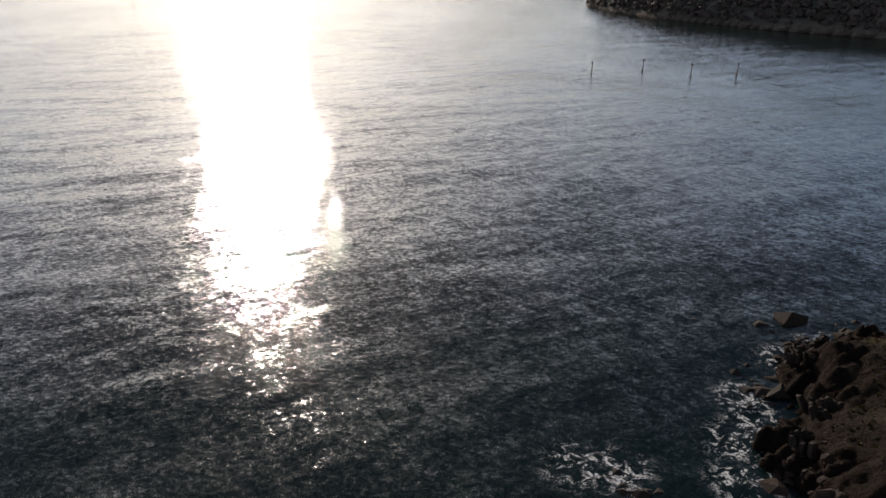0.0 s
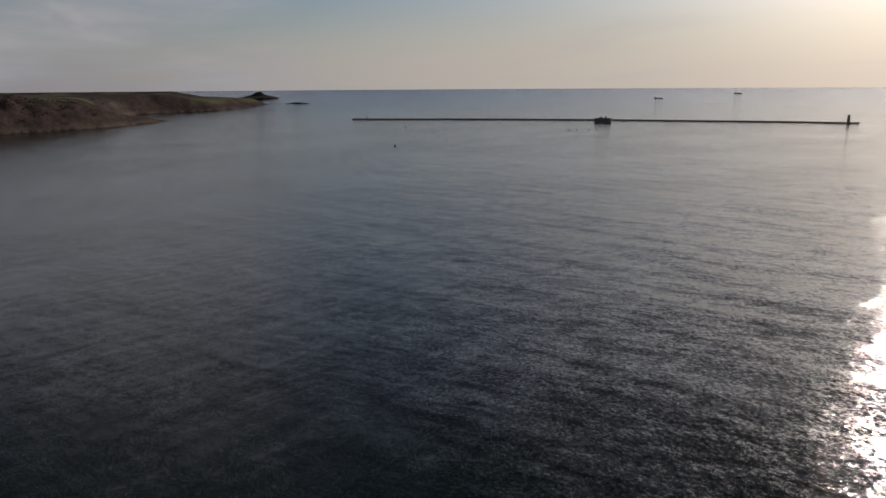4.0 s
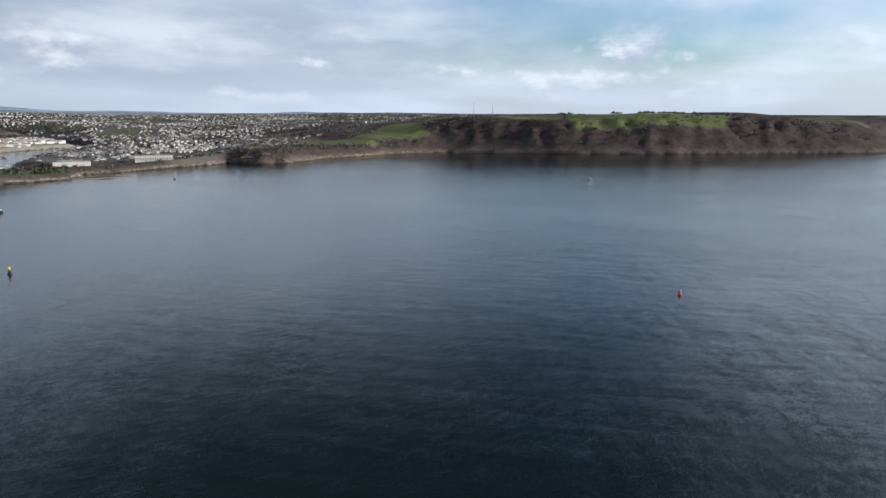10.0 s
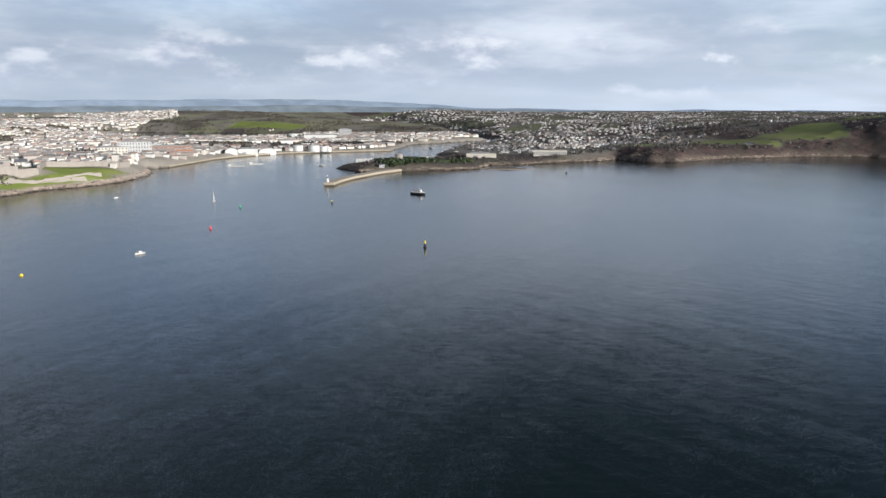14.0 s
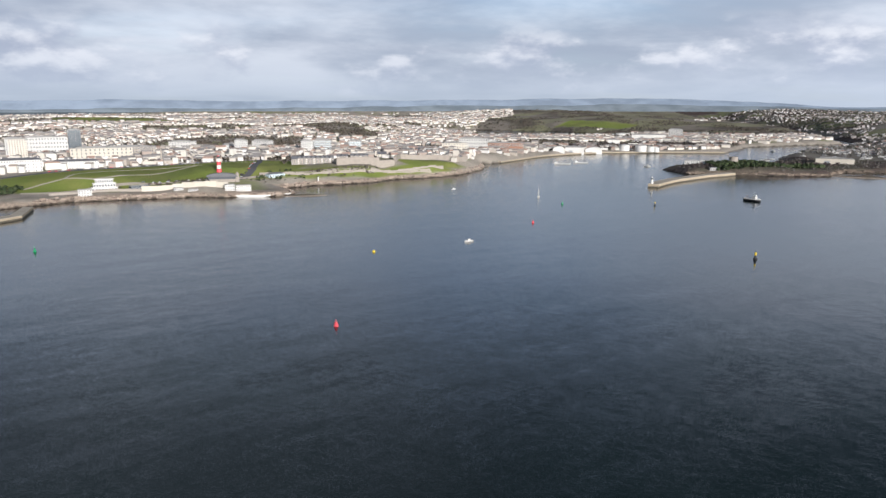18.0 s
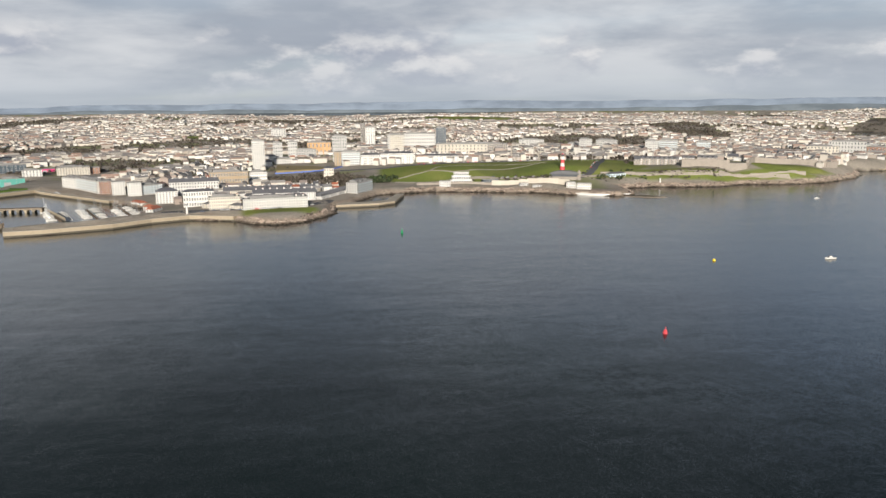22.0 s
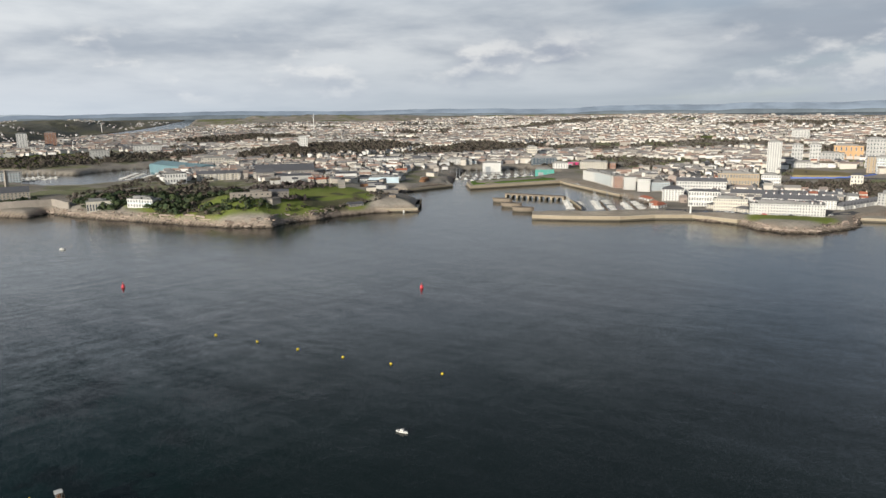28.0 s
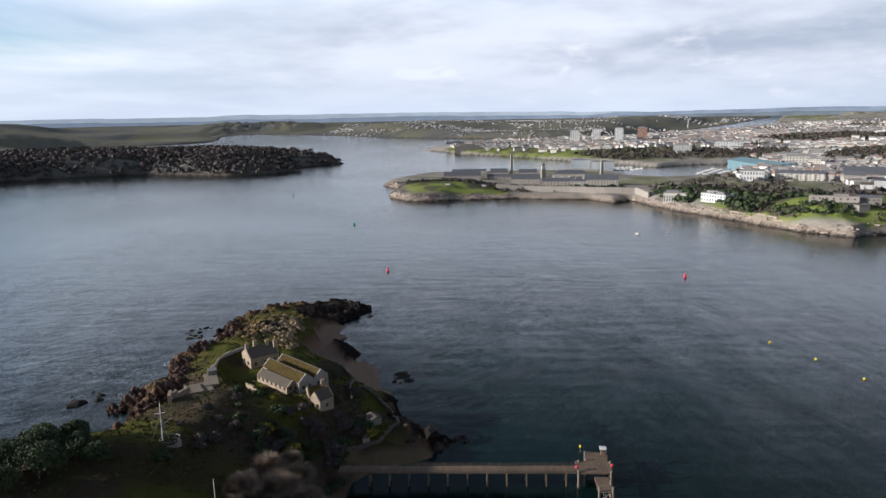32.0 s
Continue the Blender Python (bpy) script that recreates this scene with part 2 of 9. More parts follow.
    shoal = k.math("SUBTRACT", 1.0, k.ramp(k.math("ADD", away, k.math("MULTIPLY", k.noise(place, 0.02, 3.0), 120.0)), 85.0, 215.0))
    weedy = k.ramp(k.noise(place, 0.028, 4.0, 0.6), 0.52, 0.60)
    tint = k.mix(shoal, tint, k.mix(k.math("MULTIPLY", weedy, 0.8), (0.0045, 0.017, 0.0165), (0.003, 0.007, 0.007)))
    finish(k, tint, 0.11, None, 1.0, IOR=1.333, Normal=facing)
    return m


def ground_material(name, bare, seeded, lush=1.0, craggy=0.9, grain=0.14, deep=0.36, soil=(0.075, 0.075, 0.045), heath=((0.034, 0.032, 0.030), (0.110, 0.066, 0.060), (0.050, 0.048, 0.034))):
    """Open ground: turf, scrub, rock and bare earth, by what grows where."""
    lush = lush if isinstance(lush, tuple) else (lush,) * 3
    m, k, place = material(name)
    turf_at = k.add("ShaderNodeAttribute", 2, {"attribute_name": "turf"})
    scrub_at = k.add("ShaderNodeAttribute", 2, {"attribute_name": "scrub"})
    rock_at = k.add("ShaderNodeAttribute", 2, {"attribute_name": "rock"})
    fine = k.noise(place, 0.35, 5.0, 0.65)
    wide = k.noise(place, 0.018, 4.0, 0.6)
    base = k.mix(fine, [c * 0.6 for c in bare], [c * 1.35 for c in bare])
    base = k.mix(k.math("MULTIPLY", k.ramp(wide, 0.45, 0.65), 0.6), base, soil)
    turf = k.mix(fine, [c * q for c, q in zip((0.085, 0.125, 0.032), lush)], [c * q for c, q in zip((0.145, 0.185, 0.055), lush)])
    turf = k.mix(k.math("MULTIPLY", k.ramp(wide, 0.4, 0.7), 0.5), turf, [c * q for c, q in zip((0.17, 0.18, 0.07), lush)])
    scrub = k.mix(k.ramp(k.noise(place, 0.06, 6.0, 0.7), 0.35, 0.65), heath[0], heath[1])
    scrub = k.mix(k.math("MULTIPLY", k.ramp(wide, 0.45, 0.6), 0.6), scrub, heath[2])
    crag = k.noise(k.stretch(place, 1.0, 1.0, 2.4), grain, 7.0, 0.7, 1.0)
    rock = k.mix(k.ramp(crag, 0.35, 0.68), [c * deep for c in seeded], seeded)
    col = k.mix(turf_at, base, turf)
    col = k.mix(scrub_at, col, scrub)
    col = k.mix(rock_at, col, rock)
    sand_at = k.add("ShaderNodeAttribute", 2, {"attribute_name": "sand"})
    weed_shade_at = k.add("ShaderNodeAttribute", 2, {"attribute_name": "weed"})
    col = k.mix(sand_at, col, k.mix(fine, (0.30, 0.195, 0.135), (0.43, 0.295, 0.21)))
    col = k.mix(weed_shade_at, col, k.mix(crag, (0.008, 0.0065, 0.0055), (0.034, 0.025, 0.020)))
    finish(k, col, 0.93, k.math("ADD", k.math("MULTIPLY", crag, 2.0), k.noise(place, 0.8, 4.0)), craggy, Specular_IOR_Level=0.04)
    return m


SEA = sea_material()
# bare earth and soil lightened to carry the haze over the suburbs
LAND = ground_material("land", (0.19, 0.172, 0.145), (0.25, 0.20, 0.165), (1.15, 0.98, 1.35), 0.45, soil=(0.13, 0.122, 0.10), heath=((0.046, 0.040, 0.038), (0.105, 0.069, 0.062), (0.062, 0.056, 0.044)))
TOWN = ground_material("town_ground", (0.36, 0.32, 0.27), (0.40, 0.325, 0.26), (1.6, 1.45, 1.3), 0.6, 0.3, 0.62, (0.21, 0.19, 0.155), ((0.060, 0.058, 0.048), (0.125, 0.095, 0.080), (0.080, 0.078, 0.055)))
# turf and heath paled and greyed: distance haze mixed into these colours
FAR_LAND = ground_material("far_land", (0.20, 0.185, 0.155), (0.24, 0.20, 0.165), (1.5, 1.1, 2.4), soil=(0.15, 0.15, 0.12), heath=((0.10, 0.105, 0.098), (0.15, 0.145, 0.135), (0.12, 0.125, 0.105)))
ISLE_GROUND = ground_material("island_ground", (0.066, 0.054, 0.028), (0.22, 0.135, 0.085), (0.86, 0.66, 0.50), 1.2, 0.5)


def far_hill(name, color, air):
    """A plain backdrop of distance: woods and fields, the haze painted in as paler colour and a glow."""
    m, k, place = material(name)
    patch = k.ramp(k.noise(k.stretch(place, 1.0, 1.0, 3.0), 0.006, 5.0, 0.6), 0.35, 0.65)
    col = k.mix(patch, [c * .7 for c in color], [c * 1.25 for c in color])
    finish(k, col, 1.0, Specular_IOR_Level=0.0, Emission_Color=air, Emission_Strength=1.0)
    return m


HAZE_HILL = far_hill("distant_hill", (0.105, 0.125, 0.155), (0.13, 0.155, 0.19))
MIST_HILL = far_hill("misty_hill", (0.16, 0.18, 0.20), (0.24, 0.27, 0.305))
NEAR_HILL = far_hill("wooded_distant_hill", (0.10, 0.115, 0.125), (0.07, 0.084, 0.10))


def per_island(name, colors, rough=0.75, grain=1.5, dirt=(0.16, 0.15, 0.14)):
    """Walls or roofs that differ from house to house."""
    m, k, place = material(name)
    rnd = k.add("ShaderNodeNewGeometry", 8)
    node = k.tree.nodes.new("ShaderNodeValToRGB")
    node.color_ramp.interpolation = "CONSTANT"
    while len(node.color_ramp.elements) < len(colors):
        node.color_ramp.elements.new(0.5)
    for i, c in enumerate(colors):
        node.color_ramp.elements[i].position = i / len(colors)
        node.color_ramp.elements[i].color = (*c, 1)
    k.put(node.inputs[0], rnd)
    col = k.mix(k.math("MULTIPLY", k.noise(place, grain, 4.0), 0.3), node.outputs[0], dirt)
    finish(k, col, rough, Specular_IOR_Level=0.1 if rough > 0.83 else 0.4)
    return m


HOUSE_WALL = per_island("house_wall", [(.72, .69, .63), (.56, .51, .45), (.74, .72, .69), (.44, .39, .34), (.66, .60, .52), (.74, .71, .67), (.36, .29, .25), (.60, .56, .50)])
SUBURB_WALL = per_island("suburb_wall", [(.60, .58, .56), (.38, .35, .33), (.66, .65, .64), (.30, .27, .25), (.48, .45, .42), (.33, .29, .27), (.54, .52, .50)])
# lighter than the other woods: distance haze put into the tree colour
SUBURB_WOOD = per_island("suburb_tree", [(.135, .120, .115), (.165, .145, .140), (.115, .118, .095), (.150, .128, .120), (.105, .108, .085)], 0.95, 0.25, (.13, .115, .108))
HOUSE_ROOF = per_island("house_roof", [(.21, .20, .195), (.31, .29, .275), (.26, .21, .185), (.37, .34, .30), (.19, .18, .175), (.36, .24, .19)])
LEAF = per_island("woodland_crown", [(.098, .086, .066), (.112, .092, .078), (.084, .084, .058), (.122, .098, .084), (.098, .082, .070)], 0.95, 0.6, (.092, .078, .064))
WINTER_WOOD = per_island("winter_woodland", [(.092, .075, .071), (.108, .085, .082), (.082, .075, .063), (.114, .089, .085), (.076, .073, .057), (.098, .078, .070)], 0.95, 0.25, (.092, .078, .074))
WHITE = plain("white_render", (0.60, 0.585, 0.555), 0.6, 0.25, 0.10, 0.02, 0.0, 0.10)
CREAM = plain("cream_render", (0.55, 0.50, 0.42), 0.7, 0.25, 0.12, 0.02, 0.0, 0.12)
STONE = plain("limestone", (0.31, 0.275, 0.24), 0.85, 1.2, 0.22, 0.05)
DARK_STONE = plain("weathered_stone", (0.20, 0.18, 0.16), 0.9, 1.2, 0.3, 0.06)
SLATE = plain("slate", (0.11, 0.11, 0.12), 0.55, 1.0, 0.2)
GLASS = plain("window_glass", (0.10, 0.11, 0.125), 0.12, 0.5, 0.2, 0.0)
RED = plain("red_paint", (0.62, 0.06, 0.075), 0.5, 4.0, 0.1)
GREEN = plain("green_paint", (0.01, 0.25, 0.09), 0.4, 4.0, 0.1)
YELLOW = plain("yellow_paint", (0.75, 0.55, 0.03), 0.4, 4.0, 0.1)
BLACK = plain("black_paint", (0.02, 0.02, 0.022), 0.4, 4.0, 0.1)
YARD_STONE = plain("cream_limestone", (0.47, 0.41, 0.33), 0.85, 0.3, 0.2, 0.05, 0.0, 0.15)
STEEL = plain("galvanised_steel", (0.35, 0.36, 0.37), 0.45, 4.0, 0.15, 0.0, 0.7)
PALE = plain("pale_panel", (0.43, 0.42, 0.40), 0.5, 0.25, 0.12, 0.02, 0.0, 0.22)
BRICK = plain("brown_brick", (0.30, 0.17, 0.12), 0.85, 1.0, 0.2)
BROWN = plain("brown_cladding", (0.36, 0.27, 0.17), 0.7, 1.0, 0.12)
DARK_GLASS = plain("dark_glass_wall", (0.07, 0.09, 0.11), 0.15, 0.5, 0.2, 0.0)
ORANGE = plain("orange_panel", (0.50, 0.30, 0.14), 0.6, 0.6, 0.1)
YELLOW_PANEL = plain("yellow_panel", (0.80, 0.68, 0.06), 0.5, 0.6, 0.06)
MAGENTA = plain("magenta_panel", (0.62, 0.03, 0.18), 0.5, 0.6, 0.06)
TEAL = plain("green_panel", (0.08, 0.32, 0.27), 0.6, 0.6, 0.1)
ICE = plain("pale_blue_panel", (0.55, 0.66, 0.72), 0.5, 0.6, 0.06)
BLUE_PANEL = plain("blue_sheet_cladding", (0.15, 0.25, 0.28), 0.5, 0.6, 0.08)
GREY_ROOF = plain("grey_roofing", (0.24, 0.235, 0.23), 0.85, 0.6, 0.2)
RED_TILE = plain("red_clay_tiles", (0.36, 0.12, 0.07), 0.8, 1.5, 0.2)
LICHEN = plain("lichen_covered_slates", (0.072, 0.050, 0.015), 0.9, 0.6, 0.7, 0.06)
OLD_SLATE = plain("old_grey_slates", (0.11, 0.092, 0.072), 0.85, 1.2, 0.25, 0.04)
LIMEWASH = plain("peeling_limewash", (0.30, 0.235, 0.165), 0.9, 0.7, 0.5, 0.05)
COPING = plain("pale_granite_coping", (0.39, 0.345, 0.28), 0.85, 0.8, 0.2, 0.04)
CONCRETE = plain("stained_concrete", (0.22, 0.18, 0.14), 0.9, 0.6, 0.25, 0.05)
TIMBER = plain("weathered_timber", (0.165, 0.120, 0.085), 0.85, 1.6, 0.3, 0.03, 0.0, 0.15)
QUAY_WALL = plain("quay_masonry", (0.36, 0.30, 0.22), 0.9, 0.5, 0.3, 0.08)
WET_WALL = plain("weed_stained_masonry", (0.085, 0.072, 0.052), 0.7, 0.6, 0.3, 0.08)
RUBBLE = plain("breakwater_rubble", (0.16, 0.15, 0.14), 0.95, 0.3, 0.4, 0.2)
RUST = plain("rusty_steel", (0.22, 0.12, 0.07), 0.85, 1.0, 0.35, 0.03)
BARK = plain("bark", (0.10, 0.08, 0.06), 0.95, 2.0, 0.3, 0.05)
EVERGREEN = per_island("evergreen_leaves", [(.036, .058, .020), (.050, .072, .023), (.028, .046, .017), (.060, .070, .029)], 0.8, 1.0, (.02, .03, .012))
TWIGS = per_island("bare_twigs", [(.27, .20, .145), (.21, .16, .115), (.32, .24, .175)], 0.9, 1.0, (.17, .13, .10))
GORSE = per_island("gorse", [(.30, .25, .03), (.10, .11, .03), (.16, .15, .03)], 0.9, 1.0, (.08, .08, .02))
# ---- the lie of the land: plan in metres, the camera's plumb line at 0, 0 ----
RIM = 4950.0


def dish(d):
    """The far sea lifts gently towards the skyline, which stands nearer than the true one."""
    return 88.0 * np.clip((d - 3400.0) / 1550.0, 0, None) ** 2


CITY = [(-1700, -1790), (-1311, -1718), (-1204, -1612), (-1083, -1511), (-954, -1554), (-811, -1584), (-694, -1552),
        (-608, -1507), (-530, -1431), (-461, -1364), (-415, -1350), (-403, -1285), (-374, -1220), (-305, -1136),
        (-246, -1107), (-198, -1096), (-148, -1061), (-102, -1043), (-60, -1042), (-19, -1012), (-33, -945), (-12, -926),
        (50, -928), (95, -940), (167, -938), (236, -930), (268, -905), (300, -880), (300, -800), (305, -757), (288, -718),
        (296, -683), (299, -651), (321, -630), (347, -630), (375, -643), (423, -641), (448, -613)] + [
        (465, -577), (505, -537), (533, -517), (552, -536), (505, -590), (487, -640), (520, -705), (592, -736), (744, -796),
        (772, -811), (802, -651), (844, -681), (838, -800), (890, -930), (1010, -960), (1060, -850), (948, -740), (856, -655),
        (838, -562), (870, -545), (800, -520), (717, -500), (692, -480), (663, -462), (687, -418), (693, -376), (684, -343),
        (682, -301), (671, -284), (697, -243), (726, -228), (760, -213), (799, -191), (854, -157), (905, -135)] + [
        (945, -120), (920, -95), (956, -66), (962, -9), (969, 34), (962, 79), (936, 146), (937, 181), (983, 211), (1108, 228),
        (1145, 256), (1200, 262), (1268, 255), (1380, 215), (1420, 60), (1431, -120), (1290, -165), (1247, -215), (1262, -290),
        (1400, -380), (1608, -455), (1570, -310), (1510, -245), (1602, -182), (1773, -44), (1848, 12), (1931, 81), (2058, 202),
        (2160, 264), (2315, 373), (2510, 368), (2720, 260), (2960, -60), (3080, -420), (3450, -900), (3900, -1150), (4650, -1500), (4700, -2300),
        (3500, -3600), (0, -5050), (-2600, -4300), (-2300, -2700)]
EAST = [(-3729, 1673), (-3606, 1488), (-3404, 1254), (-3336, 997), (-3219, 825), (-2760, 640), (-2467, 717), (-2359, 605),
        (-2230, 478), (-2180, 377), (-2133, 282), (-2089, 192), (-2047, 107), (-1970, -49), (-1924, -193), (-1882, -326),
        (-1857, -517), (-1835, -630), (-1759, -704), (-1700, -742), (-1601, -773), (-1507, -814), (-1413, -819), (-1336, -823),
        (-1289, -861), (-1296, -950), (-1230, -948), (-1149, -973), (-1032, -990), (-971, -1018), (-899, -967), (-842, -981)] + [
        (-746, -1037), (-694, -1060), (-698, -1150), (-760, -1175), (-900, -1160), (-1000, -1210), (-1090, -1330), (-1259, -1467),
        (-1480, -1580), (-1700, -1690), (-2250, -2720), (-2560, -4280), (-3900, -3300), (-5000, -800), (-5000, 1400)]
WEST = [(290, 1495), (320, 1375), (371, 1219), (440, 1106), (495, 1039), (582, 955), (800, 930), (1100, 1010), (1259, 1040),
        (1330, 975), (1378, 890), (1416, 836), (1382, 727), (1362, 632), (1386, 581), (1425, 535), (1483, 511), (1535, 562),
        (1637, 529), (1709, 476), (1790, 520), (1900, 690), (2000, 920), (2160, 1220), (2300, 1680), (2520, 2020), (2900, 1990), (3080, 1640),
        (3300, 1600), (3489, 1634), (3690, 1726), (3896, 1617), (3800, 1090), (3628, 738), (3397, 278), (3277, -68), (3350, -260)] + [
        (3800, -600), (4200, -1050), (4600, -1420), (4850, -1300), (5000, 0), (4400, 2600), (2500, 4400), (965, 4500), (-291, 4300), (59, 4143), (582, 3935),
        (965, 3825), (1500, 3500), (1500, 2900), (800, 2400), (420, 1960), (330, 1700)]
ISLE = [(401, 101), (410, 122), (392, 150), (353, 171), (330, 160), (315, 154), (296, 168), (268, 163), (256, 176), (240, 160),
        (226, 146), (206, 152), (185, 172), (160, 178), (132, 186), (112, 186), (104, 178), (96, 158), (84, 150), (76, 138),
        (80, 124), (72, 108), (90, 84), (120, 62), (150, 50), (180, 54), (200, 62), (214, 58), (222, 38), (233, 24), (236, 30)] + [
        (238, 42), (268, 58), (277, 68), (304, 78), (322, 87), (335, 101), (352, 113), (376, 112)]
LAIRA = [(-780, -2960), (-1010, -2760), (-1190, -2620), (-1340, -2690), (-1240, -3030), (-1029, -3240), (-800, -3320)]
# spot heights: x, y, height, steepness of the shore
SPOTS_CITY = [(50, -1110, 27, .5), (-150, -1180, 25, .5), (-320, -1200, 20, .7), (150, -962, 6, .5), (10, -960, 5, .5), (90, -1000, 13, .5), (240, -955, 7, .5), (230, -1040, 24, .4), (300, -830, 7, .6),
              (390, -700, 9, .6), (480, -720, 6, .6), (620, -850, 5, .6), (800, -1000, 5, .6), (0, -1500, 24, .4), (350, -1350, 22, .4),
              (0, -2200, 34, .3), (-520, -1750, 9, .4), (-900, -1750, 5, .4), (300, -2800, 50, .3), (-300, -2800, 44, .3),
              (800, -2300, 30, .3), (700, -3300, 68, .3), (0, -3500, 66, .3), (-900, -3400, 40, .3)] + [
              (-1000, -2300, 5, .3), (-1050, -2600, 2, .3), (-800, -2700, 3, .3), (-1650, -3350, 60, .3), (-1250, -3650, 52, .3), (-1600, -4300, 92, .3), (-1450, -2500, 12, .3), (1300, -1900, 28, .3), (1500, -2700, 55, .3), (2200, -3000, 75, .3), (1000, -1300, 12, .3),
              (950, -620, 7, .6), (1000, -330, 12, .8), (765, -285, 25, 1.0), (718, -385, 18, .9), (790, -390, 20, .7), (780, -222, 20, .8), (850, -260, 14, .6), (1030, 130, 18, 1.0), (980, 10, 7, .3), (1300, -60, 5, .6), (1120, -30, 5, .6), (1110, 30, 5, .6), (1150, 90, 6, .6), (1200, 20, 4, .6), (1250, 110, 4, .6), (1180, 170, 8, .6), (1090, -90, 6, .6), (1310, 60, 4, .6), (1020, -60, 8, .6),
              (1500, -700, 16, .3), (2050, -250, 22, .3), (2350, 50, 14, .3), (2500, -900, 34, .3), (3300, -2200, 50, .3), (3900, -1700, 62, .3), (3900, -2400, 90, .3), (4500, -1700, 106, .3), (4400, -2300, 108, .3)]
SPOTS_EAST = [(-2080, -400, 88, 1.0), (-2150, -600, 97, 1.0), (-2250, -350, 103, 1.0), (-2300, -100, 106, 1.0), (-2330, 200, 100, .9), (-2420, 430, 74, .8), (-2500, 620, 22, .6),
              (-2700, 100, 108, .8), (-2900, 500, 82, .8), (-3550, 900, 84, .8), (-3620, 1300, 55, .7), (-2115, -902, 74, .6), (-2300, -700, 92, .6),
              (-1880, -900, 46, .6), (-1600, -900, 26, .7), (-1400, -950, 28, .8), (-1250, -1040, 16, .6), (-1100, -1090, 9, .4),
              (-790, -1075, 13, .5), (-950, -1060, 6, .4)] + [
              (-1400, -1300, 10, .4), (-1750, -1350, 28, .3), (-1700, -1800, 14, .3), (-2400, -2000, 52, .3), (-3000, -2400, 82, .3),
              (-2500, -2900, 62, .3), (-3000, -1200, 72, .3), (-2500, -1300, 62, .3), (-4000, -400, 90, .3), (-4200, -2000, 92, .3), (-2800, -3700, 98, .3)]
SPOTS_WEST = [(1520, 780, 34, .5), (1460, 600, 20, .4), (1640, 600, 26, .4), (1600, 690, 40, .4), (1400, 980, 34, .6), (1600, 1150, 38, .5),
              (1000, 1200, 55, .8), (480, 1300, 55, .9), (420, 1500, 48, .9), (700, 1700, 95, .6), (1500, 1800, 62, .5), (1960, 1300, 14, .3), (2120, 1700, 14, .3), (2000, 2100, 40, .3),
              (2500, 2500, 84, .4), (3300, 1840, 11, .3), (3560, 2260, 48, .3), (3300, 2900, 112, .3), (3900, 1300, 22, .3)] + [
              (4300, 700, 80, .3), (3700, 100, 28, .3), (4200, -200, 70, .3), (4500, -700, 90, .3), (4600, -1200, 96, .3), (4300, 1700, 112, .3), (900, 4000, 150, .6), (585, 4160, 136, .6), (300, 4200, 122, .6), (60, 4250, 108, .5),
              (-150, 4270, 96, .4), (2000, 3800, 120, .4)]
SPOTS_ISLE = [(395, 118, 3, .3), (370, 140, 7, .5), (330, 135, 15, .8), (316, 124, 14, .9), (302, 120, 13, .9), (270, 105, 12, .5), (240, 88, 12, .5), (262, 140, 16, 1.0),
              (222, 122, 22, 1.2), (200, 112, 25, .9), (178, 109, 26.5, 1.0), (160, 125, 27, 1.2), (170, 82, 15, .5), (192, 90, 14.5, .5), (185, 112, 29, 1.0), (210, 116, 25, 1.0), (165, 114, 29, 1.0), (215, 98, 15, .5), (200, 84, 11, .5), (205, 72, 8, .35),
              (238, 62, 6, .3), (260, 78, 9, .4), (306, 88, 3, .2), (345, 118, 2.5, .2), (130, 120, 27, 1.0), (115, 90, 24, .8),
              (120, 160, 14, .7), (95, 130, 18, .9), (150, 70, 15, .5), (350, 150, 10, .8)]


def signed(poly, X, Y):
    """How far each point lies inside (+) or outside (-) a closed line."""
    px, py = np.array(poly, float).T
    best, odd = np.full(X.shape, 1e18), np.zeros(X.shape, bool)
    for i in range(len(px)):
        ax, ay, bx, by = px[i - 1], py[i - 1], px[i], py[i]
        ex, ey = bx - ax, by - ay
        k = np.clip(((X - ax) * ex + (Y - ay) * ey) / (ex * ex + ey * ey), 0, 1)
        best = np.minimum(best, (X - ax - k * ex) ** 2 + (Y - ay - k * ey) ** 2)
        if ay != by:
            odd ^= ((ay > Y) != (by > Y)) & (X < ax + (Y - ay) / (by - ay) * ex)
    return np.where(odd, 1, -1) * np.sqrt(best)


def wave(X, Y, size, seed):
    """Smooth value noise between -1 and 1."""
    rng = np.random.RandomState(seed)
    table = rng.rand(64, 64) * 2 - 1
    u, v = X / size + 17.3 * seed, Y / size + 9.1 * seed
    i, j = np.floor(u).astype(int), np.floor(v).astype(int)
    f, g = u - i, v - j
    f, g = f * f * (3 - 2 * f), g * g * (3 - 2 * g)
    a, b = table[i % 64, j % 64], table[(i + 1) % 64, j % 64]
    c, d = table[i % 64, (j + 1) % 64], table[(i + 1) % 64, (j + 1) % 64]
    return (a * (1 - f) + b * f) * (1 - g) + (c * (1 - f) + d * f) * g


def spread(spots, X, Y, column):
    """Values at the spots, carried smoothly over the land between them."""
    top, low = np.zeros(X.shape), np.zeros(X.shape)
    for s in spots:
        k = 1.0 / ((X - s[0]) ** 2 + (Y - s[1]) ** 2 + 400.0) ** 1.6
        top += k * s[column]
        low += k
    return top / low


